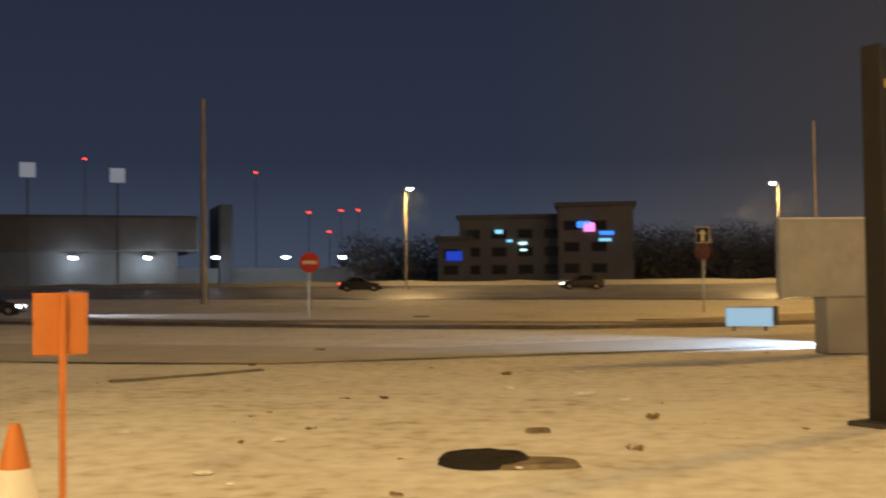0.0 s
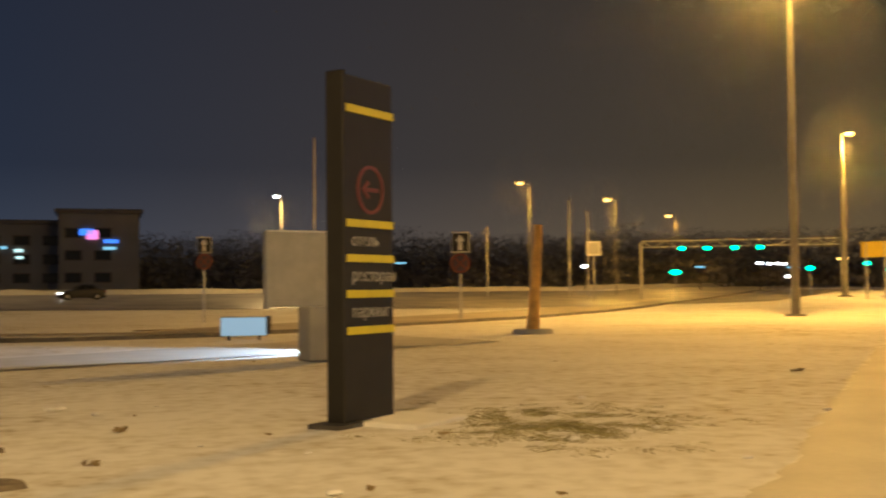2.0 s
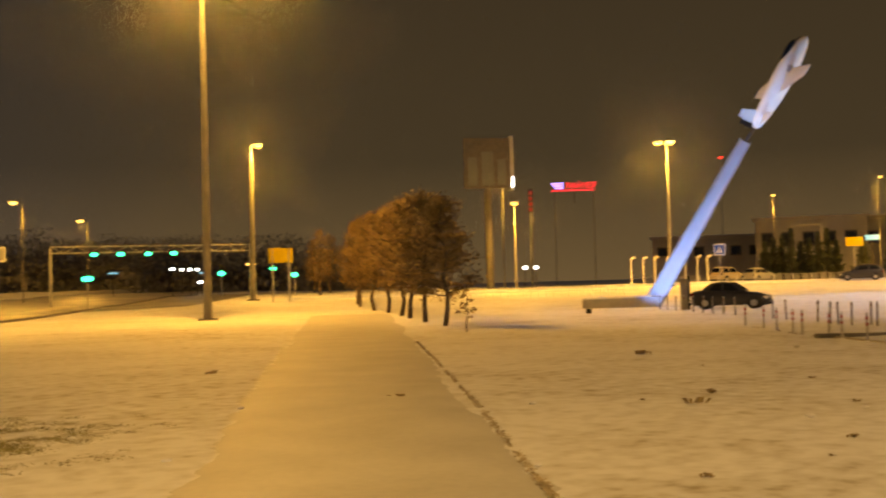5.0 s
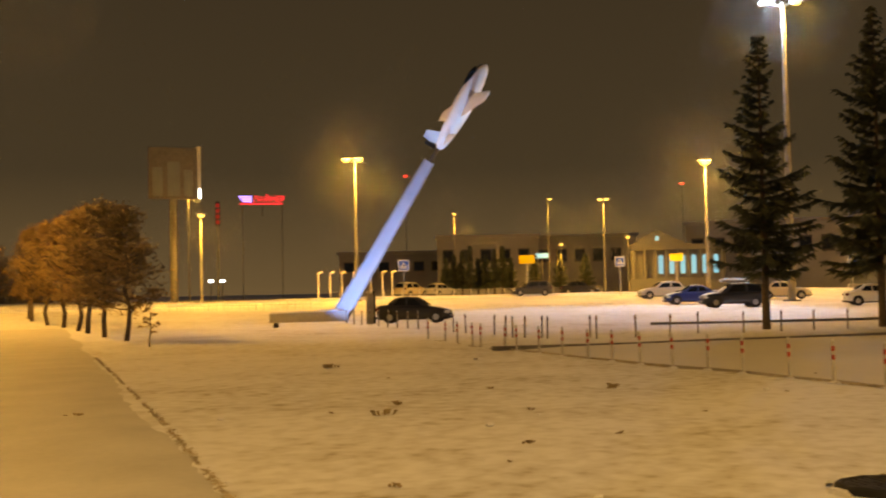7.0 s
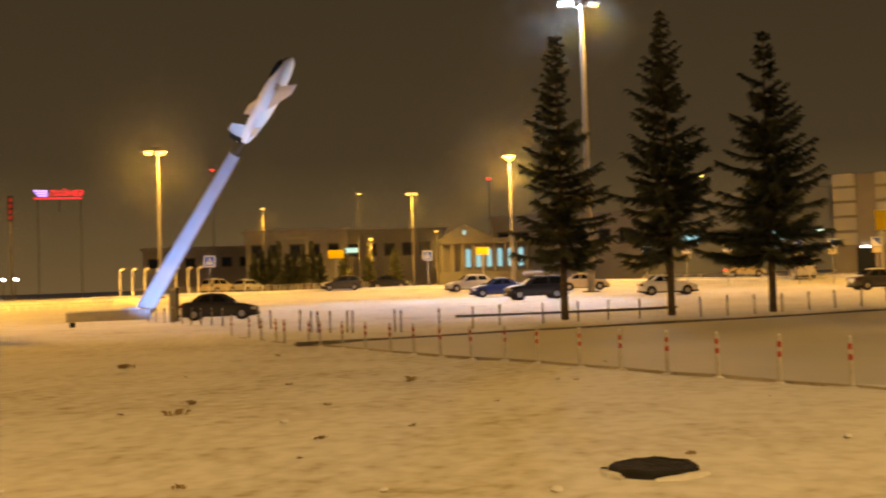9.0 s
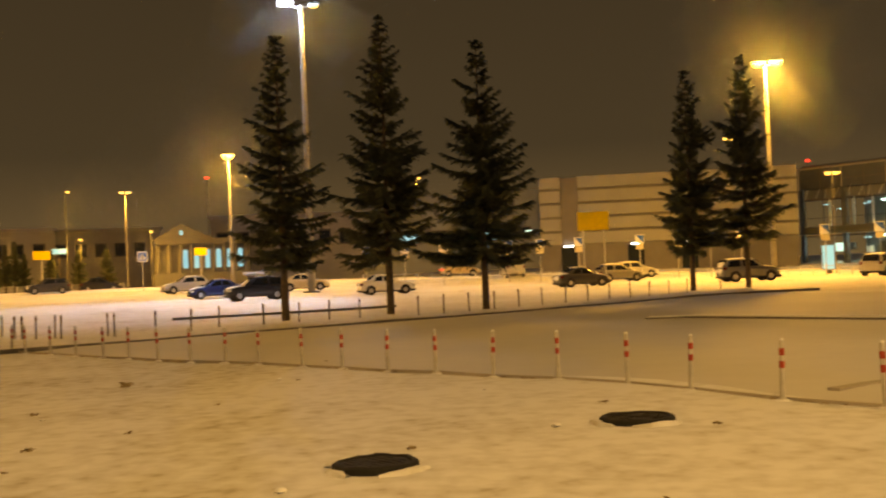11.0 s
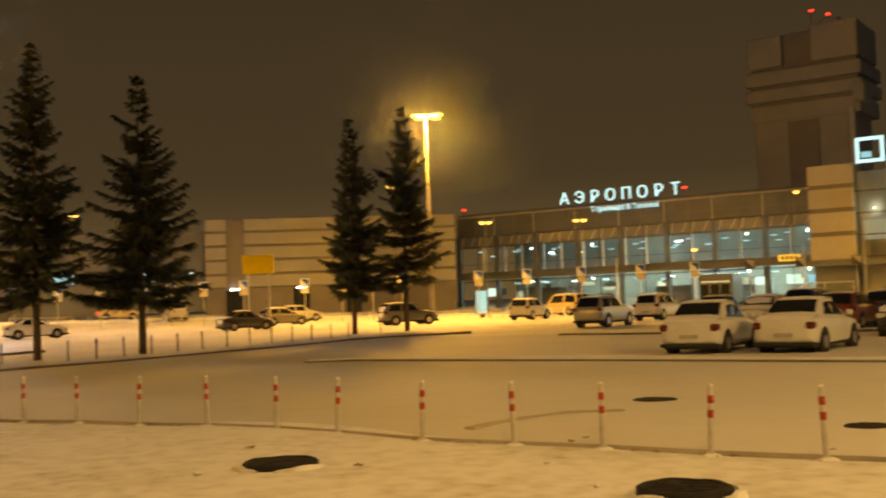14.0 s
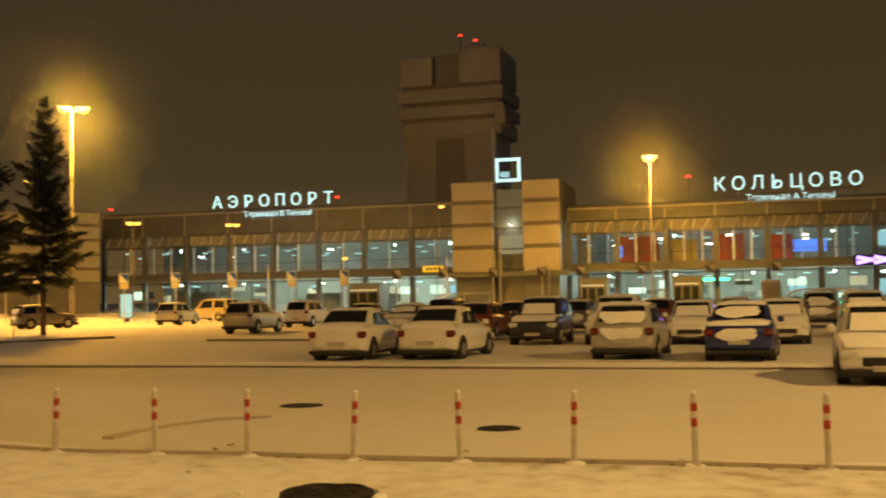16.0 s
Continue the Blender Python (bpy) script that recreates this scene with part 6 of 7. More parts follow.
# forecourt fence in front of the buildings: posts with rails
def rail_fence(p, q, n, label):
    t = thing("railing", (0, 0, 0), 0, label, "railing", "railings")
    pts = []
    for i in range(n + 1):
        x, y = p[0] + (q[0] - p[0]) * i / n, p[1] + (q[1] - p[1]) * i / n
        pts.append(Vector((x, y, gz(x, y))))
        part("post", rod(pts[-1], pts[-1] + Vector((0, 0, 0.85)), 0.05, 0.05, 6), WHITE, t)
    for z in (0.45, 0.8):
        for a, b in zip(pts, pts[1:]):
            part("rail", rod(a + Vector((0, 0, z)), b + Vector((0, 0, z)), 0.03, 0.03, 5), STEEL, t)


rail_fence(polar(58, 122), polar(72, 132), 16, "low steel railing along the forecourt")
rail_fence(polar(47.6, 98), polar(57.0, 95), 24, "low steel railing behind the monument")
rail_fence(polar(84, 112), polar(104, 104), 26, "low steel railing along the forecourt")
rail_fence(polar(105.5, 101), polar(117, 92), 18, "low steel railing along the forecourt")
rail_fence(polar(137.5, 66), polar(146, 58), 8, "low steel railing beside the parked rows")

# ---- classical pavilion with lit arches ----
PAV = pose(*polar(76.2, 150), footing(*polar(76.2, 150)), 0, 0, -72)
pav = building("classical_pavilion", PAV, "pale classical pavilion with columns and lit arches", "building")
part("hall", bx((-6.8, 1.6, -1.6), (5.6, 12, 4.9), 0.04), PAVWALL, pav)
part("base_step", bx((-7.1, -0.4, -1.6), (6.0, 1.6, 0.5), 0.04), PAVWALL, pav)
part("entablature", bx((-7.0, -0.2, 4.3), (5.9, 2.0, 5.0), 0.05), PAVWALL, pav)
bm = bmesh.new()
rings = [[(-7.0, y, 5.0), (-3.5, y, 7.0), (0.5, y, 5.0)] for y in (-0.3, 10)]
part("gable", loft(rings), PAVWALL, pav, "triangular gable")
part("gable_window", bx((-3.75, -0.42, 5.5), (-3.3, -0.3, 6.1), 0.03), GLOW_CYAN, pav)
for i in range(9):
    x = -6.6 + i * 1.45
    part("column", rod((x, 0.2, 0.5), (x, 0.2, 4.35), 0.26, 0.21, 12), PAVWALL, pav, smooth=True)
for i in range(7):
    x = -4.43 + i * 1.45
    if i < 1:
        continue
    bm = bmesh.new()
    out = [(x - 0.32, 1.5, 1.1), (x + 0.32, 1.5, 1.1)] + [(x + 0.32 * math.cos(a), 1.5, 3.3 + 0.32 * math.sin(a)) for a in np.linspace(0, math.pi, 9)]
    part("arched_window", loft([out, [(a, 1.62, c) for a, b, c in out]]), GLOW_CYAN, pav, "lit arched window")

# low buildings and dark firs beyond the forecourt
for az, d, w, h, lab in ((66.2, 175, 16, 8.2, "long low building behind the forecourt"), (69.8, 185, 26, 8.4, "long low building behind the forecourt"), (81.5, 165, 30, 8.8, "low dark office building behind the trees"), (61.5, 190, 20, 6.4, "low shed behind the monument")):
    m = pose(*polar(az, d), footing(*polar(az, d)), 0, 0, -az)
    b = building("low_building", m, lab, "building")
    part("wall", bx((-w / 2, 0, -1.6), (w / 2, 10, h - 0.5), 0.05), LOWWALL, b)
    part("roof", bx((-w / 2 - 0.4, -0.4, h - 0.5), (w / 2 + 0.4, 10.4, h), 0.05), LOWWALL, b)
    for i in range(int(w / 3)):
        wn_ = part("window", bx((-w / 2 + 0.8 + i * 3, -0.06, h * 0.45), (-w / 2 + 2.6 + i * 3, 0.02, h * 0.72), 0.02), DARKSTEEL, b)
        part("pane", bx((-w / 2 + 0.95 + i * 3, -0.1, h * 0.48), (-w / 2 + 2.45 + i * 3, -0.05, h * 0.69)), DARKWIN, wn_)
m = pose(*polar(66.0, 165), footing(*polar(66, 165)), 0, 0, -66)
gate = building("portal_frame", m, "pale portal frame above the low building", "portal")
for a, b in (((-2.2, 0, -1.6), (-1.9, 0.6, 6.6)), ((1.9, 0, -1.6), (2.2, 0.6, 6.6)), ((-2.2, 0, 6.3), (2.2, 0.6, 6.6))):
    part("bar", bx(a, b, 0.03), CLAD, gate)
m = pose(*polar(69.0, 150), 2.4, 0, 0, -69)
scr = building("blue_screen", m, "small glowing cyan screen on a roof", "screen")
part("face", bx((-0.9, 0, 3.6), (0.9, 0.1, 4.25), 0.02), GLOW_CYAN, scr)
part("stand", bx((-0.1, 0.1, -1.6), (0.1, 0.3, 3.8), 0.02), DARKSTEEL, scr)
for i in range(9):
    az = 64.0 + i * 0.42
    spruce(*polar(az, 140 + (i % 3) * 3), 4.9 + (i % 4) * 0.5, 0.85, 80 + i, "young dark fir in a row beyond the forecourt")
for i, az in enumerate((68.6, 69.9, 71.2)):
    spruce(*polar(az, 150), 5.4, 1.0, 95 + i, "young dark fir beyond the forecourt")

# bent small lamps in a row beside the monument
for i, az in enumerate((57.4, 58.0, 58.6, 59.2, 60.1, 60.7, 61.2)):
    x, y = polar(az, 118)
    p = thing("short_lamp", (x, y, gz(x, y)), face_to(x, y), "short hooked white lamp post, unlit", "lamp post", "short lamps")
    part("stem", rod((0, 0, 0), (0, 0, 2.8), 0.09, 0.07, 8), WHITE, p)
    part("hood", rod((-0.02, 0, 2.8), (0.45, 0, 2.95), 0.08, 0.12, 8), WHITE, p)

# ---- big billboard tower, red roof sign ----
bb = building("billboard_tower", pose(*polar(50.2, 118), gz(*polar(50.2, 118)), 0, 0, -40), "tall double-sided unlit billboard on a steel leg", "billboard")
part("leg", rod((0, 0.6, 0), (0, 0.6, 11.0), 0.42, 0.38, 14), DARKSTEEL, bb, smooth=True)
part("panel", bx((-2.6, -0.1, 10.8), (2.4, 0.2, 16.2), 0.05), DARKSTEEL, bb, "dark poster face")
for i, (a, w, h) in enumerate(((-2.2, 1.0, 3.0), (-0.7, 1.3, 3.6), (1.0, 0.9, 2.8))):
    part("poster_shape", bx((a, -0.14, 11.1), (a + w, -0.08, 11.1 + h), 0.03), FACADE, bb, "dim poster shape")
part("side", bx((2.4, -0.2, 10.6), (2.75, 1.6, 16.4), 0.04), STEEL, bb)
part("side_light", bx((2.5, -0.26, 10.9), (2.7, -0.2, 11.9), 0.02), GLOW_WHITE, bb, "cold strip light")

rs = building("red_roof_sign", pose(*polar(54.6, 160), 0, 0, 0, -54.6), "glowing red neon roof sign with violet stripes", "sign")
text("lettering", "ЛАЙНЕР", 1.1, GLOW_REDTUBE, rs, Matrix.Translation((1.0, -0.3, 15.45)) @ UPRIGHT, 0.06)
for i in range(3):
    part("stripe", bx((-3.3 + i * 0.25, -0.35, 15.75 - i * 0.32), (-1.45, -0.2, 15.92 - i * 0.32), 0.02), GLOW_VIOLET, rs, "violet stripe")
for x in (-2.8, 0, 2.8):
    part("strut", bx((x - 0.06, -0.2, 13.0), (x + 0.06, 0.4, 13.2)), DARKSTEEL, rs)
    part("strut", bx((x - 0.06, -0.2, 13.0), (x + 0.06, -0.08, 15.0)), DARKSTEEL, rs)
part("underline", bx((-3.2, -0.35, 14.75), (2.9, -0.2, 14.9), 0.02), GLOW_REDTUBE, rs)
for x in (-2.8, 2.8):
    part("mast", rod((x, 0.4, 0), (x, 0.4, 15.6), 0.07, 0.05, 8), DARKSTEEL, rs)
vsn = building("vertical_red_sign", pose(*polar(52.35, 160), 0, 0, 0, -52.4), "narrow upright dim red neon sign", "sign")
part("backing", bx((-0.35, 0, 11.8), (0.35, 0.3, 15.2), 0.03), BLACK, vsn)
part("mast", rod((0, 0.3, 0.0), (0, 0.3, 14.5), 0.15, 0.12, 8), WOODLAND, vsn)
for i in range(4):
    part("cell", bx((-0.22, -0.06, 12.0 + i * 0.8), (0.22, 0.02, 12.5 + i * 0.8), 0.03), glow("dim_red", (0.5, 0.02, 0.02), 0.5), vsn)
cl = building("cold_lights", pose(*polar(52.2, 150), gz(*polar(52.2, 150)), 0, 0, -52), "two cold floodlights on short posts", "floodlight")
for x in (-0.6, 0.9):
    part("post", rod((x, 0, 0), (x, 0, 2.6), 0.08, 0.08, 6), DARKSTEEL, cl)
    bm = bmesh.new()
    ball(bm, (x, -0.1, 2.6), (0.3, 0.15, 0.16))
    part("lens", bm, GLOW_WHITE, cl)

# ---- traffic signal gantry over the road ----
ga = building("signal_gantry", pose(*polar(33.95, 112), gz(*polar(33.95, 112)), 0, 0, -33.95 + 3), "steel gantry with green traffic signals over the road", "gantry")
gw = 112 * math.tan(radians(4.85))
for s in (-1, 1):
    part("leg", bx((s * gw - 0.13, -0.13, 0), (s * gw + 0.13, 0.13, 5.6), 0.03), STEEL, ga)
for z in (5.1, 5.7):
    part("chord", bx((-gw, -0.1, z), (gw, 0.1, z + 0.12), 0.02), STEEL, ga)
for i in range(16):
    a = -gw + i * gw / 8
    part("brace", rod((a, 0, 5.15 if i % 2 else 5.75), (a + gw / 8, 0, 5.75 if i % 2 else 5.15), 0.04, 0.04, 5), STEEL, ga)
for x in (-5.5, -3.06, -0.47, 1.95):
    sg = part("signal", bx((x - 0.45, -0.32, 4.72), (x + 0.45, -0.1, 5.22), 0.05), BLACK, ga)
    bm = bmesh.new()
    ball(bm, (x, -0.34, 4.97), (0.38, 0.08, 0.2))
    part("lens", bm, GLOW_GREEN, sg, "green lens", smooth=True)
for az, d, z in ((30.8, 105, 3.1), (37.3, 118, 3.5), (41.0, 118, 3.2), (39.9, 135, 4.2)):
    x, y = polar(az, d)
    p = thing("traffic_light", (x, y, gz(x, y)), face_to(x, y), "traffic light showing green on a post", "traffic light", "traffic lights")
    h = z - gz(x, y)
    part("post", rod((0, 0, 0), (0, 0, h), 0.08, 0.08, 8), STEEL, p)
    part("case", bx((-0.25, -0.2, h - 0.3), (0.25, 0.05, h + 0.9), 0.04), BLACK, p)
    bm = bmesh.new()
    ball(bm, (0, -0.22, h), (0.55 if d < 110 else 0.4, 0.08, 0.24))
    part("lens", bm, GLOW_GREEN, p, "green lens", smooth=True)
for az, d, z, w, mat in ((32.0, 150, 4.3, 1.3, GLOW_CYAN), (34.9, 150, 4.7, 0.7, GLOW_WHITE), (35.35, 150, 4.6, 0.5, GLOW_WHITE), (35.75, 150, 4.6, 0.6, GLOW_WHITE), (36.1, 150, 4.55, 0.4, GLOW_WHITE), (36.5, 150, 4.1, 1.6, GLOW_CYAN), (26.2, 140, 4.4, 0.8, GLOW_WHITE), (36.3, 150, 2.9, 0.9, GLOW_WHITE), (16.7, 150, 5.3, 1.6, GLOW_CYAN), (38.8, 150, 5.1, 1.4, GLOW_SODIUM)):
    x, y = polar(az, d)
    p = thing("roadside_light", (x, y, gz(x, y)), face_to(x, y), "distant lit strip sign beside the road", "lit sign", "distant lights")
    h = z - gz(x, y)
    part("strip", bx((-w / 2, 0, h - 0.11), (w / 2, 0.15, h + 0.13), 0.09), mat, p)
    part("post", rod((0, 0.2, 0), (0, 0.2, h), 0.07, 0.07, 6), DARKSTEEL, p)


# ---- far side of the road ----
def woods(az0, az1, d, h0, h1, seed):
    rnd = random.Random(seed)
    verts, faces = [], []
    a = az0
    while a < az1:
        hh = h0 + (h1 - h0) * (0.5 + 0.5 * noise.noise((a * 0.35, seed, 0))) + rnd.uniform(-0.8, 0.8)
        dd = d + rnd.uniform(0, 25)
        x, y = polar(a, dd)
        g = gz(x, y)
        for _ in range(330):
            u = rnd.random()
            o = Vector((x + rnd.gauss(0, 1.5), y + rnd.gauss(0, 1.5), g + hh * u ** 1.15))
            s = 0.10 + 0.26 * (1 - u)
            p = [o + Vector((rnd.gauss(0, s), rnd.gauss(0, s), rnd.gauss(0, s))) for _ in range(4)]
            i = len(verts)
            verts += [tuple(q) for q in p]
            faces += [(i, i + 1, i + 2), (i, i + 2, i + 3)]
        a += 0.28
    me = bpy.data.meshes.new("woods")
    me.from_pydata(verts, [], faces)
    me.materials.append(WOODLAND)
    return tagged(new("woods", me), "dark bare woods beyond the road at night", "woods", kind="stuff")


woods(-12, 44, 175, 6, 11, 5)
woods(2, 36, 215, 9, 13, 6)


def far_block(az, d, w, h, mat, label, lights=(), rows=3):
    m = pose(*polar(az, d), 1.6, 0, 0, -az)
    b = building("far_building", m, label, "building")
    part("wall", bx((-w / 2, 0, -2), (w / 2, 14, h - 0.6), 0.1), mat, b)
    part("roof", bx((-w / 2 - 0.5, -0.5, h - 0.6), (w / 2 + 0.5, 14.5, h), 0.1), CLAD_DARK, b)
    for r in range(rows):
        for i in range(int(w / 4)):
            z = 1.5 + r * (h - 2.5) / rows
            fr = part("window", bx((-w / 2 + 0.8 + i * 4, -0.08, z), (-w / 2 + 3.2 + i * 4, 0.02, z + 1.5), 0.02), DARKSTEEL, b)
            part("pane", bx((-w / 2 + 1.0 + i * 4, -0.12, z + 0.15), (-w / 2 + 3.0 + i * 4, -0.07, z + 1.35)), DARKWIN, fr)
    for x, z, ww, hh, gm in lights:
        part("lit_window", bx((x - ww / 2, -0.3, z - hh / 2), (x + ww / 2, -0.14, z + hh / 2), 0.03), gm, b, "glowing pane")
    return b


far_block(-2.0, 168, 20, 10.6, FARWALL, "dark office block with a few lit windows", [(-4.0, 8.0, 1.2, 0.6, GLOW_CYAN), (-2.4, 6.6, 0.9, 0.4, GLOW_CYAN), (-0.4, 6.2, 1.2, 0.4, GLOW_ROOM), (-0.3, 5.2, 1.0, 0.35, GLOW_ROOM)])
far_block(1.6, 164, 11, 12.0, FARWALL, "dark office block with a colourful screen", [(-1.7, 8.7, 2.0, 0.9, GLOW_BLUE), (-0.9, 8.3, 1.6, 1.3, GLOW_PINK), (1.6, 7.4, 2.0, 0.5, GLOW_BLUE), (1.4, 6.4, 1.8, 0.4, GLOW_CYAN)])
# the blue wash on the wall is put in as a glowing pane
far_block(-5.7, 168, 5, 7.4, FARWALL, "small block with a glowing pane for a blue wash", [(0.0, 4.4, 2.4, 1.4, glow("dim_blue", (0.02, 0.06, 0.6), 0.6))], 2)
hangar = building("hangar", pose(*polar(-25.5, 170), 1.4, 0, 0, 25.5), "long hangar with white lower wall and dark roof", "hangar")
part("wall", bx((-22, 0, -2), (17.0, 20, 6.0), 0.1), FARWALL, hangar)
part("roof_front", bx((-22, -1.4, 5.6), (20.0, 21, 11.0), 0.3), CLAD_DARK, hangar, "dark deep roof edge")
part("end_tower", bx((23.5, 2, -2), (25.5, 14, 13.0), 0.1), FACADE, hangar)
part("low_wall", bx((17, 3, -2), (48, 14, 3.2), 0.1), FARWALL, hangar)
for i, x in enumerate((2.1, 12.5, 22.4, 33.0, 42.0)):
    hd = part("wall_lamp", bx((x - 0.5, -2.2, 4.85), (x + 0.5, 0.4, 5.1), 0.04), GREY, hangar)
    bm = bmesh.new()
    ball(bm, (x, -1.9, 4.75), (0.6, 0.3, 0.25))
    part("lens", bm, GLOW_WHITE, hd, "cold white lens")
for x in (2.1, 12.5, 22.4, 33.0):
    lamp("hangar_light", hangar.matrix_world @ Vector((x, -3.0, 4.2)), 260, (0.75, 0.85, 1.0), 0.3)
for az, z, d in ((-26.9, 15.3, 150), (-22.7, 14.8, 150)):
    x, y = polar(az, d)
    s = thing("mast_panel", (x, y, gz(x, y)), face_to(x, y), "pale square panel high on a dark mast", "panel", "mast panels")
    part("mast", rod((0, 0.3, 0), (0, 0.3, z), 0.14, 0.1, 6), WOODLAND, s)
    part("panel", bx((-0.95, 0, z - 0.95), (0.95, 0.15, z + 0.95), 0.06), DIMPANEL, s, "pale panel with an added faint glow")
for az, el in ((-24.2, 6.35), (-15.85, 5.8), (-13.15, 3.75), (-11.5, 3.85), (-10.6, 3.85), (-12.1, 2.75), (62.0, 6.0), (76.2, 5.2)):
    d = 230
    x, y = polar(az, d)
    z = 1.8 + math.tan(radians(el)) * d
    s = thing("far_mast", (x, y, gz(x, y)), face_to(x, y), "far thin mast with a red beacon", "mast", "far masts")
    part("stem", rod((0, 0, 0), (0, 0, z - gz(x, y)), 0.12, 0.06, 6), WOODLAND, s)
    bm = bmesh.new()
    ball(bm, (0, -0.1, z - gz(x, y)), (0.45, 0.2, 0.14))
    part("lamp", bm, GLOW_RED, s, "red lamp")
# beam of the car that comes up the road
lamp("head_beam", (*polar(-28.2, 80), gz(*polar(-28.2, 80)) + 0.8), 9000, (0.80, 0.86, 1.0), 0.12, 44, (*polar(-14, 66), 0))
# cold spot lamp, added without a fixture to light the snow by the billboard
lamp("snow_fill", (8.1, 30.9, 2.3), 2900, (0.60, 0.78, 1.0), 0.15, 66, (2.6, 32.6, 0))


# ---- small things before the terminal ----
for az, d, h in ((126.4, 88, 6.5), (123.6, 92, 5.2), (128.9, 90, 5.0), (114.4, 100, 5.0)):
    x, y = polar(az, d)
    p = thing("slim_pole", (x, y, gz(x, y)), 0, "slim pale steel pole before the terminal", "pole", "slim poles")
    part("shaft", rod((0, 0, 0), (0, 0, h), 0.09, 0.07, 8), GREY, p)
    part("collar", rod((0, 0, 0), (0, 0, 0.4), 0.13, 0.12, 8), DARKSTEEL, p)
x, y = polar(107.4, 104)
ad = thing("advert_lightbox", (x, y, gz(x, y)), face_to(x, y), "upright lit blue advertising lightbox before the terminal", "light box")
part("case", bx((-0.6, 0, 0.3), (0.6, 0.25, 2.6), 0.06), DARKSTEEL, ad)
part("face", bx((-0.5, -0.02, 0.4), (0.5, 0.01, 2.5), 0.05), GLOW_CYAN, ad, "lit blue face")
part("foot", bx((-0.3, 0.05, -0.1), (0.3, 0.2, 0.32)), DARKSTEEL, ad)
x, y = polar(139.9, 92)
kb = thing("grey_cabinet", (x, y, gz(x, y)), face_to(x, y), "plain grey upright cabinet before the terminal", "cabinet")
part("body", bx((-0.75, 0, 0), (0.75, 0.9, 2.6), 0.04), GREY, kb)
part("door", bx((-0.6, -0.03, 0.2), (0.6, 0.02, 2.4), 0.02), CONCRETE, kb)
part("snow_top", bx((-0.78, -0.03, 2.6), (0.78, 0.93, 2.7), 0.04), FRESH, kb)


def shelter(az, d, w, h, label):
    x, y = polar(az, d)
    t = thing("shelter", (x, y, gz(x, y)), face_to(x, y), label, "shelter", "shelters")
    pts = [(-w / 2, 0.0), (-w / 2, h * 0.55), (-w / 2 + 0.35, h * 0.88), (-w / 2 + 0.9, h), (w / 2, h)]
    for yy in (0.0, 1.6):
        for p, q in zip(pts, pts[1:]):
            part("frame_bar", rod((p[0], yy, p[1]), (q[0], yy, q[1]), 0.05, 0.05, 6), WHITE, t)
        part("frame_bar", rod((w / 2, yy, 0), (w / 2, yy, h), 0.05, 0.05, 6), WHITE, t)
        part("frame_bar", rod((0, yy, 0), (0, yy, h), 0.04, 0.04, 6), WHITE, t)
    part("roof", bx((-w / 2 + 0.8, -0.1, h), (w / 2, 1.7, h + 0.06), 0.02), FRESH, t, "snow-covered roof")
    g = part("glazing", bx((-w / 2 + 0.05, 1.62, 0.3), (w / 2 - 0.05, 1.64, h - 0.2)), WINDOW, t)
    g.visible_shadow = False
    part("bench", bx((-w / 3, 1.0, 0.42), (w / 3, 1.4, 0.5), 0.02), DARKSTEEL, t)


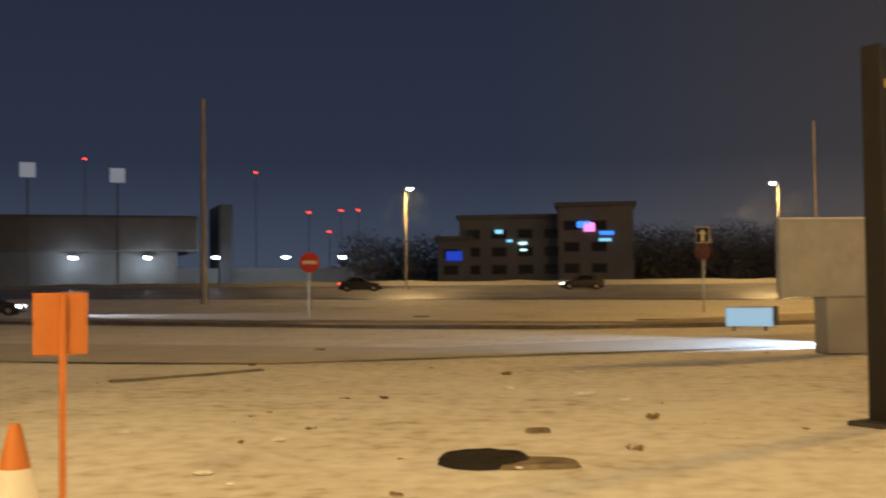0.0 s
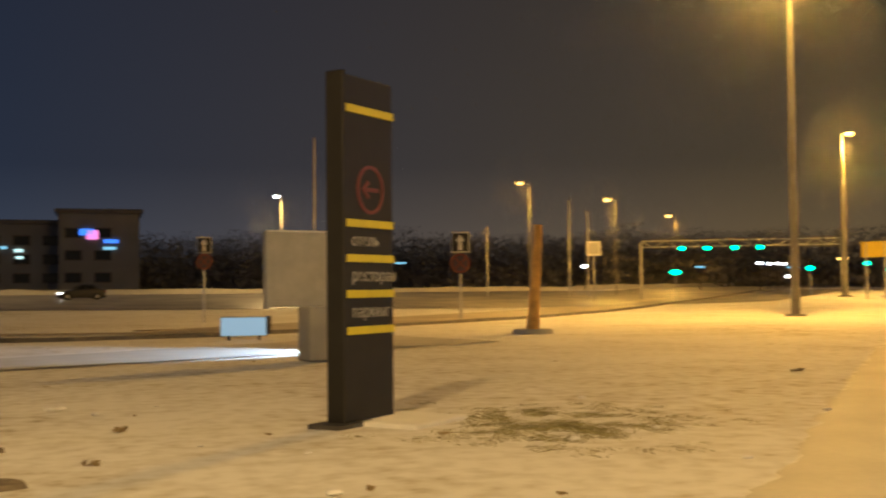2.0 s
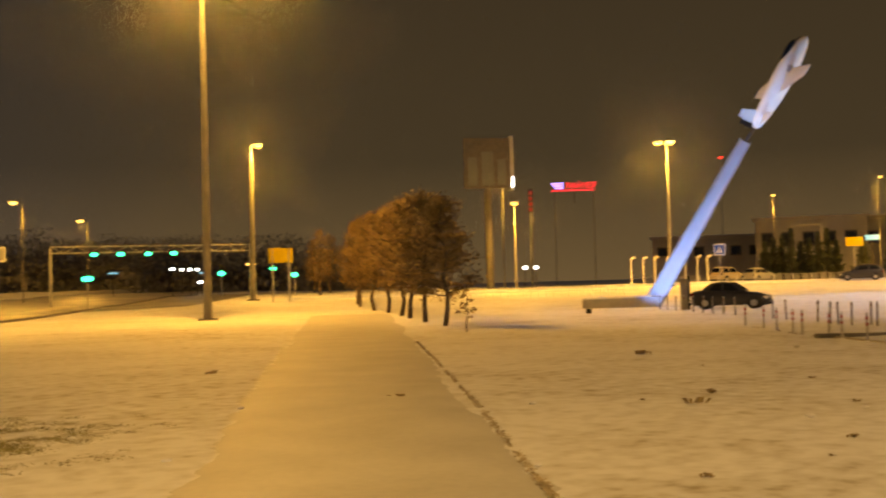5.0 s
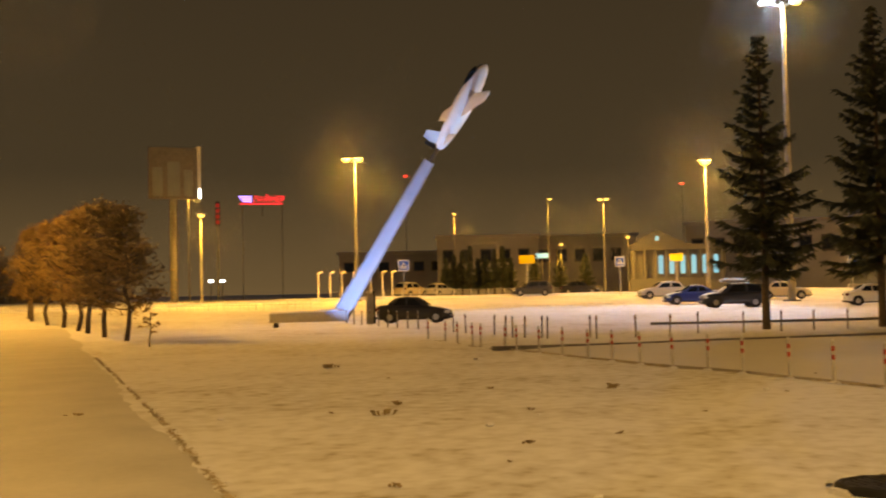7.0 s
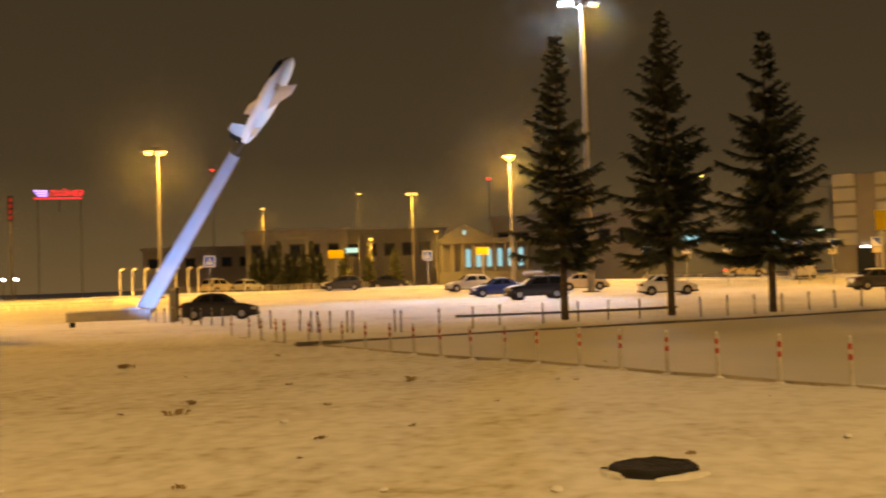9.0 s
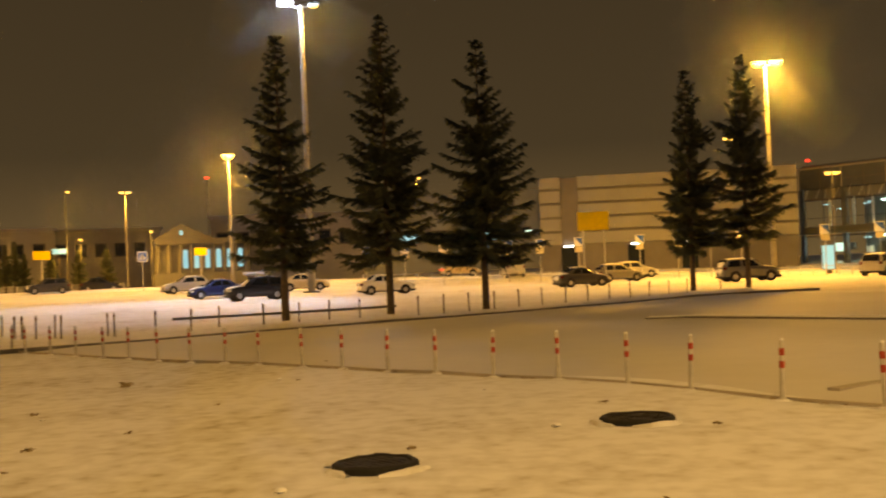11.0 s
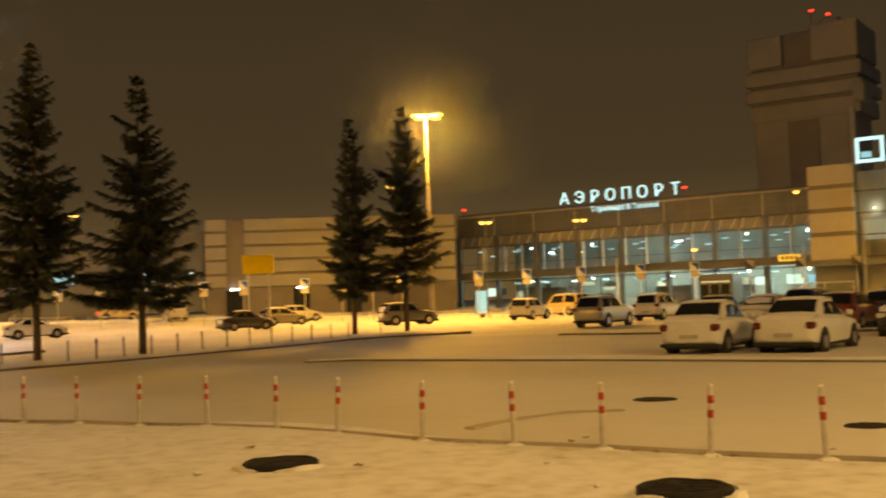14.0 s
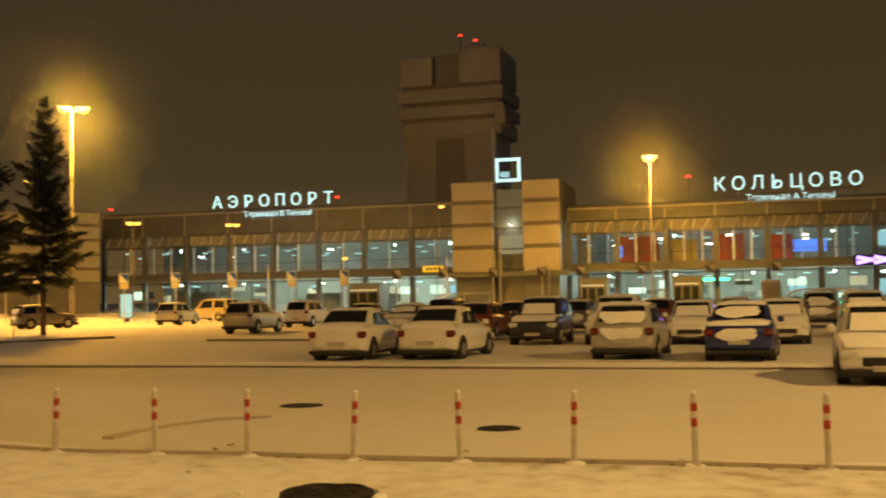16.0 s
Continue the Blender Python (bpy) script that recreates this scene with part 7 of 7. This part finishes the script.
shelter(142.2, 72, 4.4, 1.9, "low curved glass shelter with white frame bars")
shelter(124.5, 84, 4.0, 2.1, "low glass shelter with white frame bars")
car(91.7, 116, 80, "van", "silver", "silver van behind the forecourt railing", 0.6)
for az0, az1 in ((119.0, 120.6), (130.6, 132.0), (135.2, 136.6)):
    v = part("vestibule", bx((along(az0), -3.6, 0), (along(az1), -0.4, 3.6), 0.05), FACADE, term, "glazed entrance lobby")
    x0, x1 = along(az0), along(az1)
    for k in range(3):
        a = x0 + 0.2 + k * (x1 - x0 - 0.3) / 3
        part("door_leaf", bx((a, -3.68, 0.1), (a + (x1 - x0) / 3 - 0.3, -3.58, 2.5), 0.02), DARKWIN, v, "dark glass door leaf")
    part("lobby_glow", bx((x0 + 0.3, -3.66, 2.7), (x1 - 0.3, -3.58, 2.85), 0.02), GLOW_SHOP, v, "lit strip above the doors")


# ---- fine flakes packed round the lamp heads, to stand in for haze glow ----
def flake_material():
    m = bpy.data.materials.new("halo_flake")
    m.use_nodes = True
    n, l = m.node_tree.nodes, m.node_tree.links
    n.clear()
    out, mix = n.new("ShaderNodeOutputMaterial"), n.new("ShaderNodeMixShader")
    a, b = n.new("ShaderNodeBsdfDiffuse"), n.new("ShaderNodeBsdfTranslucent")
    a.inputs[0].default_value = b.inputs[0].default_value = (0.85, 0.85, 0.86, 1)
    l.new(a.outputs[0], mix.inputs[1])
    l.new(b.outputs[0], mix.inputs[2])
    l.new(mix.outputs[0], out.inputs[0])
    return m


def halo_flakes(count, size):
    """Single three-sided flakes packed round every lamp head to imitate the glow of haze, thinning out with the
    distance from it; the nearest are the finest.
    """
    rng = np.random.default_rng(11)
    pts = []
    for where, power, spread in HALO_HEADS:
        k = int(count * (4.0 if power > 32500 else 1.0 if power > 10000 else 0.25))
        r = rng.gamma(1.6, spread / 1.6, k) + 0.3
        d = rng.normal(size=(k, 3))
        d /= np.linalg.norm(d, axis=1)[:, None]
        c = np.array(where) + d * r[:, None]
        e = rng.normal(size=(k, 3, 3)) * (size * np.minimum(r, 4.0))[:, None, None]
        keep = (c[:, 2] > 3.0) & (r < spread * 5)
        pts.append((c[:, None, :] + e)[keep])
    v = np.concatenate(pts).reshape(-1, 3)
    me = bpy.data.meshes.new("halo_flakes")
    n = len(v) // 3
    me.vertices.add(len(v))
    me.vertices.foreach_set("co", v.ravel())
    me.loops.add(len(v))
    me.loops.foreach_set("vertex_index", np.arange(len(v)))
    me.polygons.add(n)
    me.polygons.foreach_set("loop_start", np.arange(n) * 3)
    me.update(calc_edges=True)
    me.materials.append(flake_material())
    return tagged(new("halo_flakes", me), "fine flakes packed round lamp heads for a haze glow", "falling snow", kind="stuff")


halo_flakes(140000, 0.0019)
